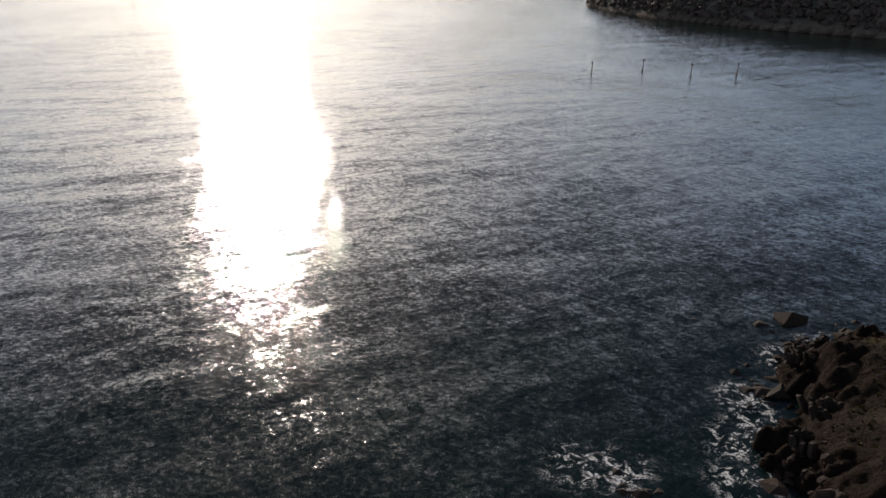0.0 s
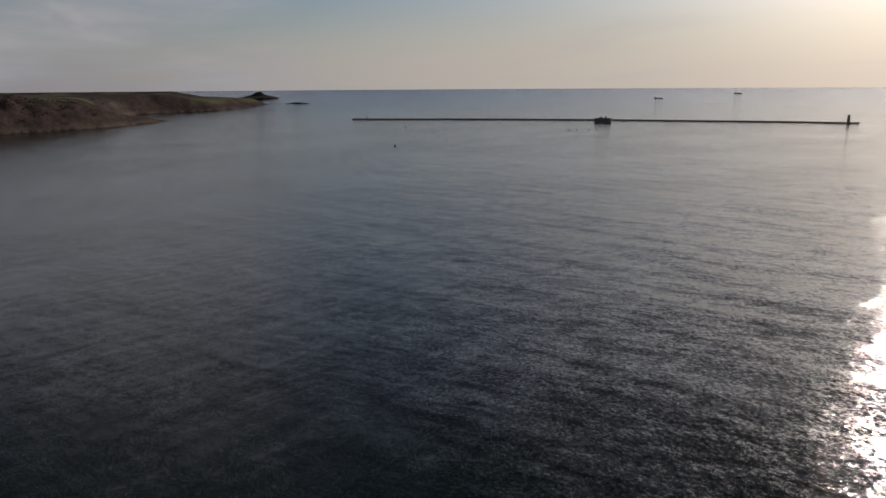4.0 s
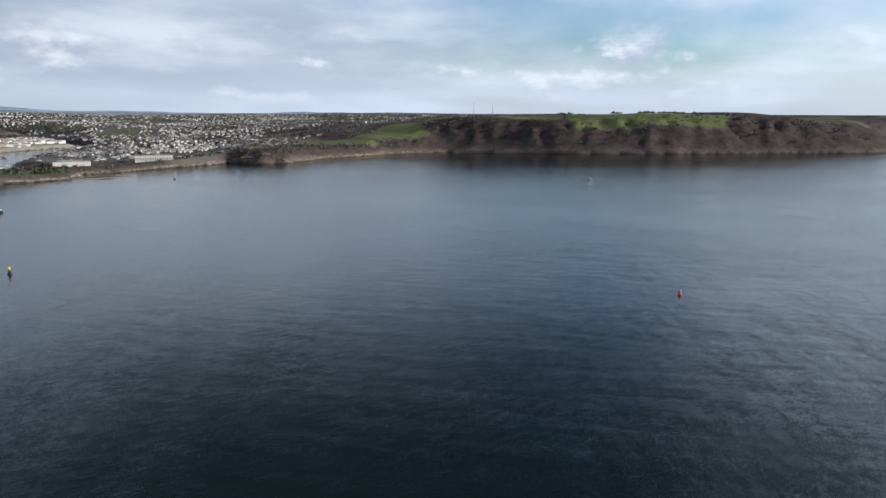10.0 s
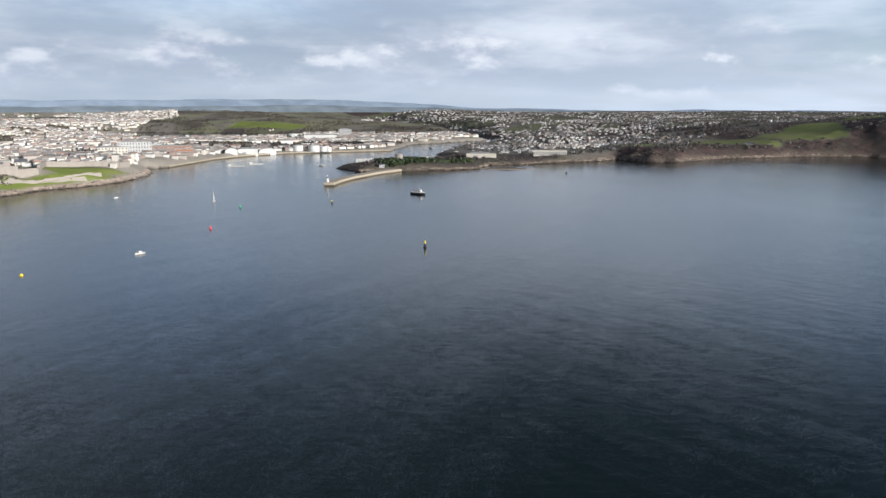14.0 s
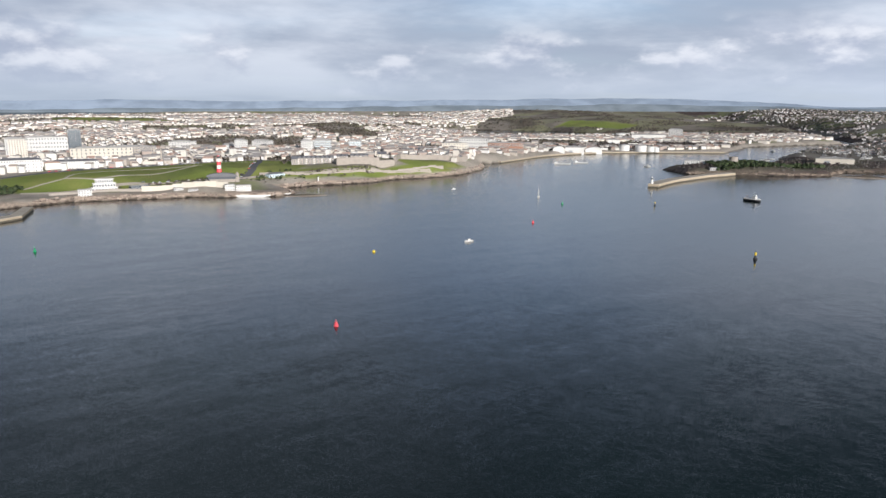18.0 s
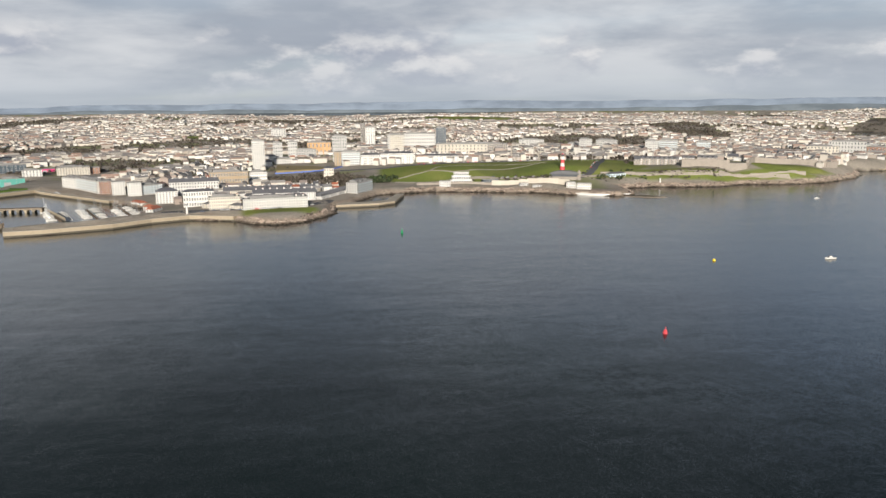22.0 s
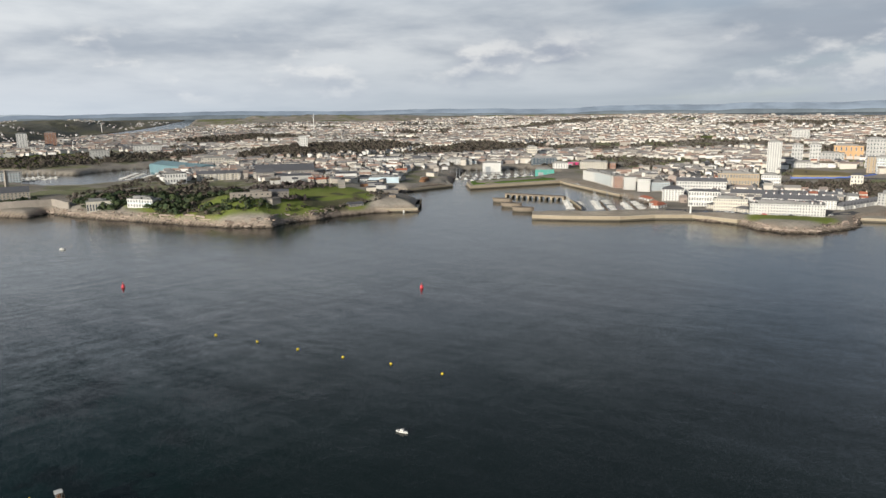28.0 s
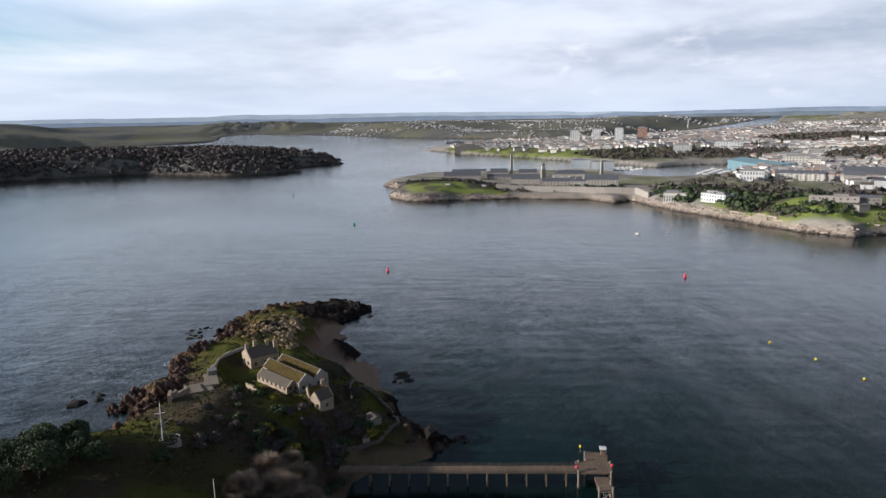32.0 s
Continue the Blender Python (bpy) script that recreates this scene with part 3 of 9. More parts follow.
def height(poly, spots, X, Y, rough=1.0):
    """Ground height over the sea, and the distance to the shore."""
    inside = signed(poly, X, Y)
    if poly is CITY:
        inside = np.minimum(inside, -signed(LAIRA, X, Y))
    inside = inside + rough * (6 * wave(X, Y, 31, 3) + 3 * wave(X, Y, 13, 4)) * (inside > -60)
    base = spread(spots, X, Y, 2)
    steep = spread(spots, X, Y, 3)
    base = base + rough * (np.minimum(base, 30) / 30) * (3.0 * wave(X, Y, 160, 5) + 1.5 * wave(X, Y, 60, 6))
    cliff = np.clip((steep - .6) / .2, 0, 1) * (rough == .6)
    quay = np.where(base < 7.5, 2.6, 1.2 + 4.6 * cliff)
    bank = quay * np.clip(inside / (3 + 5 * cliff), 0, 1) + steep * (1 - .45 * cliff) * np.clip(inside, 0, None) * (1 + rough * .45 * wave(X, Y, 22, 7))
    soft = 0.25 * base + 0.5
    h = base - soft * np.log1p(np.exp(np.clip((base - bank) / soft, -30, 30)))
    h = np.where(inside > 0, np.maximum(h, bank.clip(0, 1.2 + 4 * cliff)), np.maximum(inside * .5, -12))
    far = dish(np.hypot(X, Y))
    return np.where(inside > 0, np.maximum(h, far + np.minimum(bank, 2.5)), h + far), inside

# ---- building helpers ----
class Geo:
    """Gathers corners and faces for one mesh."""

    def __init__(self):
        self.v, self.f, self.m = [], [], []

    def put(self, verts, faces, slot=0, at=(0, 0, 0), yaw=0.0):
        c, s, k = math.cos(yaw), math.sin(yaw), len(self.v)
        self.v += [(at[0] + x * c - y * s, at[1] + x * s + y * c, at[2] + z) for x, y, z in verts]
        self.f += [[k + i for i in face] for face in faces]
        self.m += [slot] * len(faces)
        return self

    def box(self, sx, sy, h, at=(0, 0, 0), yaw=0.0, slot=0, taper=1.0):
        a, b = sx / 2, sy / 2
        return self.put([(-a, -b, 0), (a, -b, 0), (a, b, 0), (-a, b, 0), (-a * taper, -b * taper, h), (a * taper, -b * taper, h),
                         (a * taper, b * taper, h), (-a * taper, b * taper, h)],
                        [(3, 2, 1, 0), (0, 1, 5, 4), (1, 2, 6, 5), (2, 3, 7, 6), (3, 0, 4, 7), (4, 5, 6, 7)], slot, at, yaw)

    def gable(self, sx, sy, rise, at=(0, 0, 0), yaw=0.0, slot=0, hip=0.0):
        """A pitched roof, ridge along x."""
        a, b = sx / 2, sy / 2
        return self.put([(-a, -b, 0), (a, -b, 0), (a, b, 0), (-a, b, 0), (-a + hip, 0, rise), (a - hip, 0, rise)],
                        [(0, 1, 5, 4), (2, 3, 4, 5), (1, 2, 5), (3, 0, 4), (3, 2, 1, 0)], slot, at, yaw)

    def lathe(self, rings, count=12, at=(0, 0, 0), slot=0):
        verts = [(r * math.cos(2 * math.pi * i / count), r * math.sin(2 * math.pi * i / count), z) for r, z in rings for i in range(count)]
        faces = [(j * count + i, j * count + (i + 1) % count, (j + 1) * count + (i + 1) % count, (j + 1) * count + i)
                 for j in range(len(rings) - 1) for i in range(count)]
        faces += [tuple(range(count))[::-1], tuple(range((len(rings) - 1) * count, len(rings) * count))]
        return self.put(verts, faces, slot, at)

    def rod(self, a, b, r, count=6, slot=0, r2=None):
        a, b = Vector(a), Vector(b)
        q = (b - a).to_track_quat("Z", "Y")
        ring = [q @ Vector((math.cos(2 * math.pi * i / count), math.sin(2 * math.pi * i / count), 0)) for i in range(count)]
        verts = [tuple(a + p * r) for p in ring] + [tuple(b + p * (r if r2 is None else r2)) for p in ring]
        faces = [(i, (i + 1) % count, count + (i + 1) % count, count + i) for i in range(count)]
        faces += [tuple(range(count))[::-1], tuple(range(count, 2 * count))]
        return self.put(verts, faces, slot)

    def slab(self, outline, z0, z1, slot=0):
        k = len(outline)
        area = sum(outline[i - 1][0] * outline[i][1] - outline[i][0] * outline[i - 1][1] for i in range(k))
        line = list(outline) if area > 0 else list(outline)[::-1]
        verts = [(x, y, z0) for x, y in line] + [(x, y, z1) for x, y in line]
        faces = [(i, (i + 1) % k, k + (i + 1) % k, k + i) for i in range(k)] + [tuple(range(k, 2 * k)), tuple(range(k))[::-1]]
        return self.put(verts, faces, slot)

    def mesh(self, name, mats, smooth=False):
        me = bpy.data.meshes.new(name)
        me.from_pydata(self.v, [], self.f)
        for m in mats if isinstance(mats, (list, tuple)) else [mats]:
            me.materials.append(m)
        if any(self.m):
            me.polygons.foreach_set("material_index", self.m)
        if smooth:
            me.polygons.foreach_set("use_smooth", [True] * len(self.f))
        me.update()
        return me


def part(name, geo, mats, parent=None, label="", smooth=False, at=None):
    ob = new(name, geo.mesh(name, mats, smooth) if isinstance(geo, Geo) else geo)
    if parent is not None:
        ob.parent = parent
    if at is not None:
        ob.matrix_basis = at
    return tagged(ob, label)


def thing(name, label, category, at, group="", kind=""):
    ob = new(name)
    ob.empty_display_size = 0.5
    ob.matrix_basis = at
    return tagged(ob, label, category, group, kind)

# ---- sea and land ----
def sheet(name, X, Y, Z, keep, mats, fields=(), smooth=True):
    """A grid of points as one ground mesh; keep says which cells stay."""
    rows, cols = X.shape
    cell = keep[:-1, :-1] | keep[1:, :-1] | keep[:-1, 1:] | keep[1:, 1:]
    i, j = np.nonzero(cell)
    quads = np.stack([i * cols + j, (i + 1) * cols + j, (i + 1) * cols + j + 1, i * cols + j + 1], 1)
    used, quads = np.unique(quads, return_inverse=True)
    quads = quads.reshape(-1, 4)
    me = bpy.data.meshes.new(name)
    me.vertices.add(len(used))
    me.vertices.foreach_set("co", np.stack([X.ravel()[used], Y.ravel()[used], Z.ravel()[used]], 1).ravel())
    me.loops.add(quads.size)
    me.loops.foreach_set("vertex_index", quads.ravel())
    me.polygons.add(len(quads))
    me.polygons.foreach_set("loop_start", np.arange(0, quads.size, 4))
    me.polygons.foreach_set("use_smooth", np.full(len(quads), smooth))
    me.materials.append(mats)
    me.update(calc_edges=True)
    for key, values in fields:
        me.attributes.new(key, "FLOAT", "POINT").data.foreach_set("value", np.clip(values, 0, 1).ravel()[used].astype(np.float32))
    return new(name, me)


def ring_grid(first, last, ratio, step, start=0.0, end=360.0, close=0.0):
    """Points on rings about the origin, wider apart further out, anticlockwise headings from start to end."""
    d = first * ratio ** np.arange(0, int(math.log(last / first) / math.log(ratio)) + 2)
    d[-1] = last
    if close:
        # rings lie closer together up to this distance
        near = first * 1.0034 ** np.arange(0, int(math.log(close / first) / math.log(1.0034)))
        d = np.concatenate([near, d[d > near[-1] * 1.004]])
    a = np.radians(np.arange(start, end + step / 2, step))
    A, D = np.meshgrid(a[::-1], d)
    return -D * np.sin(A), D * np.cos(A), D


SX, SY, SD = ring_grid(0.02, RIM, 1.03, 2.0)
tagged(sheet("water", SX, SY, dish(SD), np.ones(SX.shape, bool), SEA), "dark grey-green sea ruffled by light wind", "sea", kind="structure")


def blend(x, low, high):
    x = np.clip((x - low) / (high - low), 0, 1)
    return x * x * (3 - 2 * x)


def land(name, label, poly, spots, mats, start, end, cover, first=600.0, rough=1.0, step=0.28, close=0.0):
    X, Y, D = ring_grid(first, RIM - 25, 1.0075, step, start, end, close)
    Z, inside = height(poly, spots, X, Y, rough)
    fall = np.gradient(Z, axis=0) / np.maximum(np.gradient(D, axis=0), 1)
    side = np.gradient(Z, axis=1) / (D * np.radians(step))
    slope = np.hypot(fall, side)
    turf, scrub, rock = cover(X, Y, Z - dish(D), inside, slope)
    return tagged(sheet(name, X, Y, Z, inside > -6, mats, (("turf", turf), ("scrub", scrub), ("rock", rock), ("weed", .9 * blend(1.7 + .5 * wave(X, Y, 25, 19) + dish(D) - Z, 0, .6)))), label, "land", kind="structure")


HOE = [(300, -955), (335, -1000), (362, -1072), (318, -1140), (251, -1187), (139, -1205), (76, -1223), (19, -1246), (-38, -1215), (-60, -1120), (0, -1050), (70, -1030), (180, -985)]
CITADEL_GREEN = [(-224, -1138), (-200, -1190), (-273, -1205), (-335, -1190), (-320, -1165), (-262, -1140)]
KING_HILL = [(668, -335), (684, -290), (712, -240), (800, -200), (870, -180), (885, -260), (860, -400), (800, -450), (716, -440), (684, -400)]
DEVIL_GREEN = [(966, 62), (992, 38), (1030, 60), (1078, 150), (1040, 196), (990, 196), (950, 166)]
WISE_GREEN = [(1640, -190), (1790, -45), (1930, 75), (2070, 195), (2250, 300), (2300, 60), (2100, -250), (1950, -320), (1750, -400)]
FARM_FIELD = [(-1290, -3060), (-1480, -2790), (-1640, -2900), (-1420, -3180)]
PARKS = [FARM_FIELD, HOE, CITADEL_GREEN, KING_HILL, DEVIL_GREEN, WISE_GREEN, [(180, -982), (90, -1002), (30, -1026), (-60, -1060), (-150, -1078), (-225, -1106), (-310, -1150), (-260, -1165), (-150, -1115), (-60, -1100), (60, -1055)], [(364, -646), (298, -682), (310, -706), (378, -668)], [(700, -1380), (420, -1320), (380, -1270), (700, -1300)],
         [(800, -3000), (300, -2900), (250, -3050), (850, -3300)], [(1150, -1800), (1350, -1900), (1250, -2000)]]


def in_parks(X, Y, edge=6.0):
    best = np.full(X.shape, -1e9)
    for p in PARKS:
        best = np.maximum(best, signed(p, X, Y))
    return blend(best + 5 * wave(X, Y, 30, 11), -edge, edge)


GREEN_POINT = [(935, 165), (955, 60), (985, 15), (1050, 20), (1120, 100), (1150, 250), (1000, 215)]


def in_country(X, Y):
    """Open country beyond the eastern edge of the town."""
    turn = np.degrees(np.arctan2(-X, Y)) % 360
    return (turn > 138) & (turn < 163.5 - 3 * blend(np.hypot(X, Y), 3300, 4200)) & (np.hypot(X, Y) > 2780 + 90 * wave(X, Y, 130, 19))


def city_cover(X, Y, Z, inside, slope):
    turf = np.maximum(in_parks(X, Y), 0.75 * blend(wave(X, Y, 210, 12), 0.45, 0.6) * blend(np.hypot(X, Y), 2200, 3000))
    turf = np.maximum(turf, .55 * blend(wave(X, Y, 48, 28) + .5 * wave(X, Y, 19, 29), .15, .5) * blend(inside, 20, 40))
    value, hedge = plots(X, Y, 210, 18)
    rural = in_country(X, Y)
    turf = np.where(rural, np.maximum(in_parks(X, Y), (.12 + .4 * value) * (value > .48) * blend(hedge, 4, 11)), turf)
    scrub = 0.22 * blend(wave(X, Y, 150, 13) + .5 * wave(X, Y, 60, 14), 0.25, 0.5) * blend(inside, 15, 60)
    scrub = np.maximum(scrub, .8 * turf * blend(wave(X, Y, 26, 15) + .6 * wave(X, Y, 11, 16), .05, .3) * blend(X, 420, 600))
    shore = (1 - blend(Z + 1.5 * wave(X, Y, 17, 17), 4.2, 7.0)) * (1 - blend(inside + 24 * blend(np.hypot(X, Y), 1450, 1600), 16, 34))
    scrub = np.where(rural, np.maximum(scrub, (1 - turf) * (.5 + .4 * blend(wave(X, Y, 120, 20), -.3, .3))), scrub)
    heath = blend(signed(GREEN_POINT, X, Y), -6, 6) * (1 - turf)
    scrub = np.maximum(scrub, heath * (.55 + .4 * blend(wave(X, Y, 18, 27), -.3, .3)) * blend(Z, 3, 7))
    shore = shore * (1 - .85 * blend(np.hypot(X, Y), 1180, 1320))
    return turf, scrub, np.maximum(shore, blend(slope, .9, 1.4) * (1 - blend(inside, 12, 30)))


FIELDS = [[(-1960, -310), (-2125, 92), (-2526, 112), (-2420, -150), (-2220, -370)], [(-2095, -360), (-2060, -480), (-2170, -835), (-2340, -870), (-2300, -500), (-2200, -372)],
          [(-1745, -868), (-1752, -790), (-1875, -692), (-2110, -815), (-1995, -905)], [(-1590, -900), (-1705, -772), (-1738, -800), (-1738, -880), (-1690, -965), (-1610, -985)],
          [(-1365, -940), (-1428, -918), (-1448, -985), (-1385, -1005)]]
POINT = [(-680, -1050), (-700, -1160), (-900, -1170), (-1010, -1215), (-1120, -1180), (-1180, -1060), (-1160, -960), (-1030, -975), (-960, -1010), (-890, -955), (-840, -970)]


def plots(X, Y, size, seed):
    """A patchwork of fields: a value for each one, and how far the nearest hedge is."""
    rng = np.random.RandomState(seed)
    jx, jy, value = rng.rand(64, 64), rng.rand(64, 64), rng.rand(64, 64)
    i, j = np.floor(X / size).astype(int), np.floor(Y / size).astype(int)
    near, second, pick = np.full(X.shape, 1e9), np.full(X.shape, 1e9), np.zeros(X.shape)
    for a in (-1, 0, 1):
        for b in (-1, 0, 1):
            u, v = (i + a) % 64, (j + b) % 64
            d = np.hypot((i + a + jx[u, v]) * size - X, (j + b + jy[u, v]) * size - Y)
            closer = d < near
            second = np.where(closer, near, np.minimum(second, d))
            pick = np.where(closer, value[u, v], pick)
            near = np.minimum(near, d)
    return pick, (second - near) / 2


def east_cover(X, Y, Z, inside, slope):
    best = np.full(X.shape, -1e9)
    for p in FIELDS:
        best = np.maximum(best, signed(p, X, Y))
    turf = blend(best, -4, 4)
    value, hedge = plots(X, Y, 165, 26)
    farmed = np.maximum(blend(X, -2420, -2560) * blend(Y, 150, 320), .9 * blend(Y, -1000, -1250) * blend(np.hypot(X, Y), 2300, 2700))
    open_ = (.35 + .55 * value) * (value > .34) * blend(hedge, 3, 9) * farmed * blend(inside, 30, 70)
    turf = np.maximum(turf, open_)
    point = blend(signed(POINT, X, Y), -8, 8)
    turf = np.maximum(turf, .38 * point * blend(wave(X, Y, 60, 22), -.3, .2))
    scrub = np.maximum.reduce([blend(Y, -1010, -900), blend(wave(X, Y, 170, 23), -.1, 0.25), .8 * point]) * (1 - turf)
    scrub = np.maximum(scrub, farmed * (1 - blend(hedge, 3, 9)) * (X < -2400))
    rock = np.maximum(0.7 * (1 - blend(inside + 8 * wave(X, Y, 35, 25), 6, 20)), 0.45 * blend(slope + .25 * wave(X, Y, 40, 24), .85, 1.2) * (1 - blend(inside, 25, 60)))
    return turf, scrub, rock


RIVER_FIELD = [(3190, 1700), (3300, 1700), (3560, 1960), (3500, 2090), (3230, 2030)]


def west_cover(X, Y, Z, inside, slope):
    far = blend(np.hypot(X, Y), 2050, 2300)
    value, hedge = plots(X, Y, 190, 33)
    turf = (.25 + .75 * value) * (value > .3) * blend(hedge, 4, 11) * far * (1 - blend(Y, 2600, 3000))
    turf = np.maximum(turf, blend(signed(RIVER_FIELD, X, Y), -4, 6))
    return turf, (1 - turf) * (0.4 + 0.6 * blend(wave(X, Y, 140, 32), -.2, .2)), 1 - blend(inside, 5, 14)


land("ground_city", "town ground with parks and a limestone shore", CITY, SPOTS_CITY, TOWN, 136, 283, city_cover, rough=0.6, step=0.2, close=1350.0)
land("ground_east", "steep brown headland with green fields on top", EAST, SPOTS_EAST, LAND, 64, 152, east_cover, rough=0.4)
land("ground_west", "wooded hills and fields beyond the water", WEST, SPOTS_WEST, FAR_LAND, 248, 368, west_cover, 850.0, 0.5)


# ---- the island under the camera ----
COVE = [(384, 108), (358, 118), (344, 117), (326, 108), (304, 110), (296, 98), (290, 86), (274, 72), (268, 62), (280, 56), (312, 72), (338, 93), (366, 103)]
LANDING = [(228, 36), (214, 26), (196, 30), (176, 48), (188, 66), (208, 66), (222, 54)]
SEAWEED = [[(420, 126), (400, 92), (372, 104), (356, 126), (380, 140)], [(245, 18), (222, 34), (232, 46), (262, 58), (275, 55)], [(318, 78), (306, 88), (330, 102), (345, 100)]]


YARD = [(230, 72), (240, 92), (234, 102), (248, 118), (262, 130), (286, 122), (284, 106), (262, 78), (244, 68)]


def isle_height(X, Y):
    h, inside = height(ISLE, SPOTS_ISLE, X, Y, .8)
    weed = np.max([signed(p, X, Y) for p in SEAWEED], 0)
    sand = blend(np.maximum(signed(COVE, X, Y), signed(LANDING, X, Y)) + 2 * wave(X, Y, 9, 71), -2.5, 2.5) * (1 - blend(weed, -2, 1))
    south = blend(signed(ISLE, X, Y), 22, 4) * blend(Y - 40 - .22 * X, 0, 30)
    crag = np.abs(wave(X + 2 * wave(X, Y, 7, 74), Y, 8, 72)) + .6 * np.abs(wave(X * .6 + Y, Y - .5 * X, 4, 73)) + .45 * np.abs(wave(X, Y, 2.4, 75))
    rocky = np.clip(south + blend(weed, -4, 2) + .5 * blend(inside, 10, 0) * (1 - sand), 0, 1)
    h = np.where(inside > -3, h + (crag - .5) * (5.2 * rocky * (1 - blend(weed, -4, 2)) + 1.3 * blend(weed, -4, 2)), h) + .5 * wave(X, Y, 6, 76) * (1 - sand) * blend(inside, 2, 10)
    yard = blend(signed(YARD, X, Y), -5, 1)
    h = h * (1 - yard) + yard * np.minimum(h, 11.3 + .15 * wave(X, Y, 5, 94))
    h = h * (1 - sand) + sand * (np.clip((inside + 4) * .14, -.8, 2.6) + .05 * crag)
    return h, inside, sand, rocky, weed


IX, IY = np.meshgrid(np.arange(50, 436, 0.85), np.arange(0, 205, 0.85))
IZ, I_in, I_sand, I_rock, I_weed = isle_height(IX, IY)
i_slope = np.hypot(*np.gradient(IZ, 0.85))
i_turf = blend(wave(IX, IY, 34, 77) + .5 * wave(IX, IY, 12, 78), -.9, -.1)
i_scrub = blend(wave(IX, IY, 22, 79) + .5 * wave(IX, IY, 8, 80), .0, .45) * .75
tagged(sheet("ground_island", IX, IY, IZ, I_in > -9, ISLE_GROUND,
              # sand cut back on the landing: the hill's shadow put into the colour
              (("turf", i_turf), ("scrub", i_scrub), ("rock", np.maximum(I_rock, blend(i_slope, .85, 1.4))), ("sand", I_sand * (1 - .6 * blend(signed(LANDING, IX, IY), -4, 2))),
               # last term: backlit shade put into colour, 30 m inland beyond the weed
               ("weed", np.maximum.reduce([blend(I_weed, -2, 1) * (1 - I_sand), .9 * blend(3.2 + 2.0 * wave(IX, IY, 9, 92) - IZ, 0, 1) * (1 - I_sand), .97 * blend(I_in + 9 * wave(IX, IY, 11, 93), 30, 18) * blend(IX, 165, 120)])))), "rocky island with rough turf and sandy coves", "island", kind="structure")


def isle_z(x, y):
    return float(isle_height(np.array([float(x)]), np.array([float(y)]))[0][0])


def ridge(name, label, spots, d, lower, mats):
    """A long far hill: heading and height pairs, smoothed."""
    a = np.arange(spots[0][0], spots[-1][0] + .1, 0.35)
    top = np.interp(a, [s[0] for s in spots], [s[1] for s in spots])
    top = np.convolve(np.pad(top, 6, mode="edge"), np.ones(13) / 13, "valid") + 7 * wave(a, a * 0, 8.0, 43) + 5 * wave(a, a * 0, 2.7, 41) + 2 * wave(a, a * 0, 0.9, 42)
    k = np.array([0, .35, .7, 1.0])
    A, K = np.meshgrid(np.radians(a[::-1]), k)
    D = d + 60 * K
    Z = lower + (top[::-1][None, :] - lower) * (1 - (1 - K) ** 1.6)
    return tagged(sheet(name, -D * np.sin(A), D * np.cos(A), Z, np.ones(A.shape, bool), mats), label, "hills", kind="structure")


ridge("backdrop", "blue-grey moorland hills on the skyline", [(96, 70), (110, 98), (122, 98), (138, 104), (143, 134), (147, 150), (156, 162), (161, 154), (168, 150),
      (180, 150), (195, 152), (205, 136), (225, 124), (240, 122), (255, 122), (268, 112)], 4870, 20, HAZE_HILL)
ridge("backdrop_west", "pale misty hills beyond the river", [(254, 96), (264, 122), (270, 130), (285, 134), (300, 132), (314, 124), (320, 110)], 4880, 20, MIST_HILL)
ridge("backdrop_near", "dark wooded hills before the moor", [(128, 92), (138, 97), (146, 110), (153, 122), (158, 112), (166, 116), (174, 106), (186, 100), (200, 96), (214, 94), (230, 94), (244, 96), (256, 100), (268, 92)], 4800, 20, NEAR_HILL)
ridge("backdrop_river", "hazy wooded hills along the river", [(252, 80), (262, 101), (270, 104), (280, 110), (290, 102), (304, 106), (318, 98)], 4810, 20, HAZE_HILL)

# ---- buildings ----
WINDOW_SHAPES = {}


def window_shape(w, h):
    """A framed sash window, shared by all of its size."""
    key = (round(w, 1), round(h, 1))
    if key not in WINDOW_SHAPES:
        g = Geo()
        g.box(w, 0.16, h, (0, 0, 0), 0, 0)
        g.box(w * .82, 0.06, h * .42, (0, -0.08, h * .06), 0, 1)
        g.box(w * .82, 0.06, h * .42, (0, -0.08, h * .53), 0, 1)
        WINDOW_SHAPES[key] = g.mesh("window", [WHITE, GLASS])
    return WINDOW_SHAPES[key]


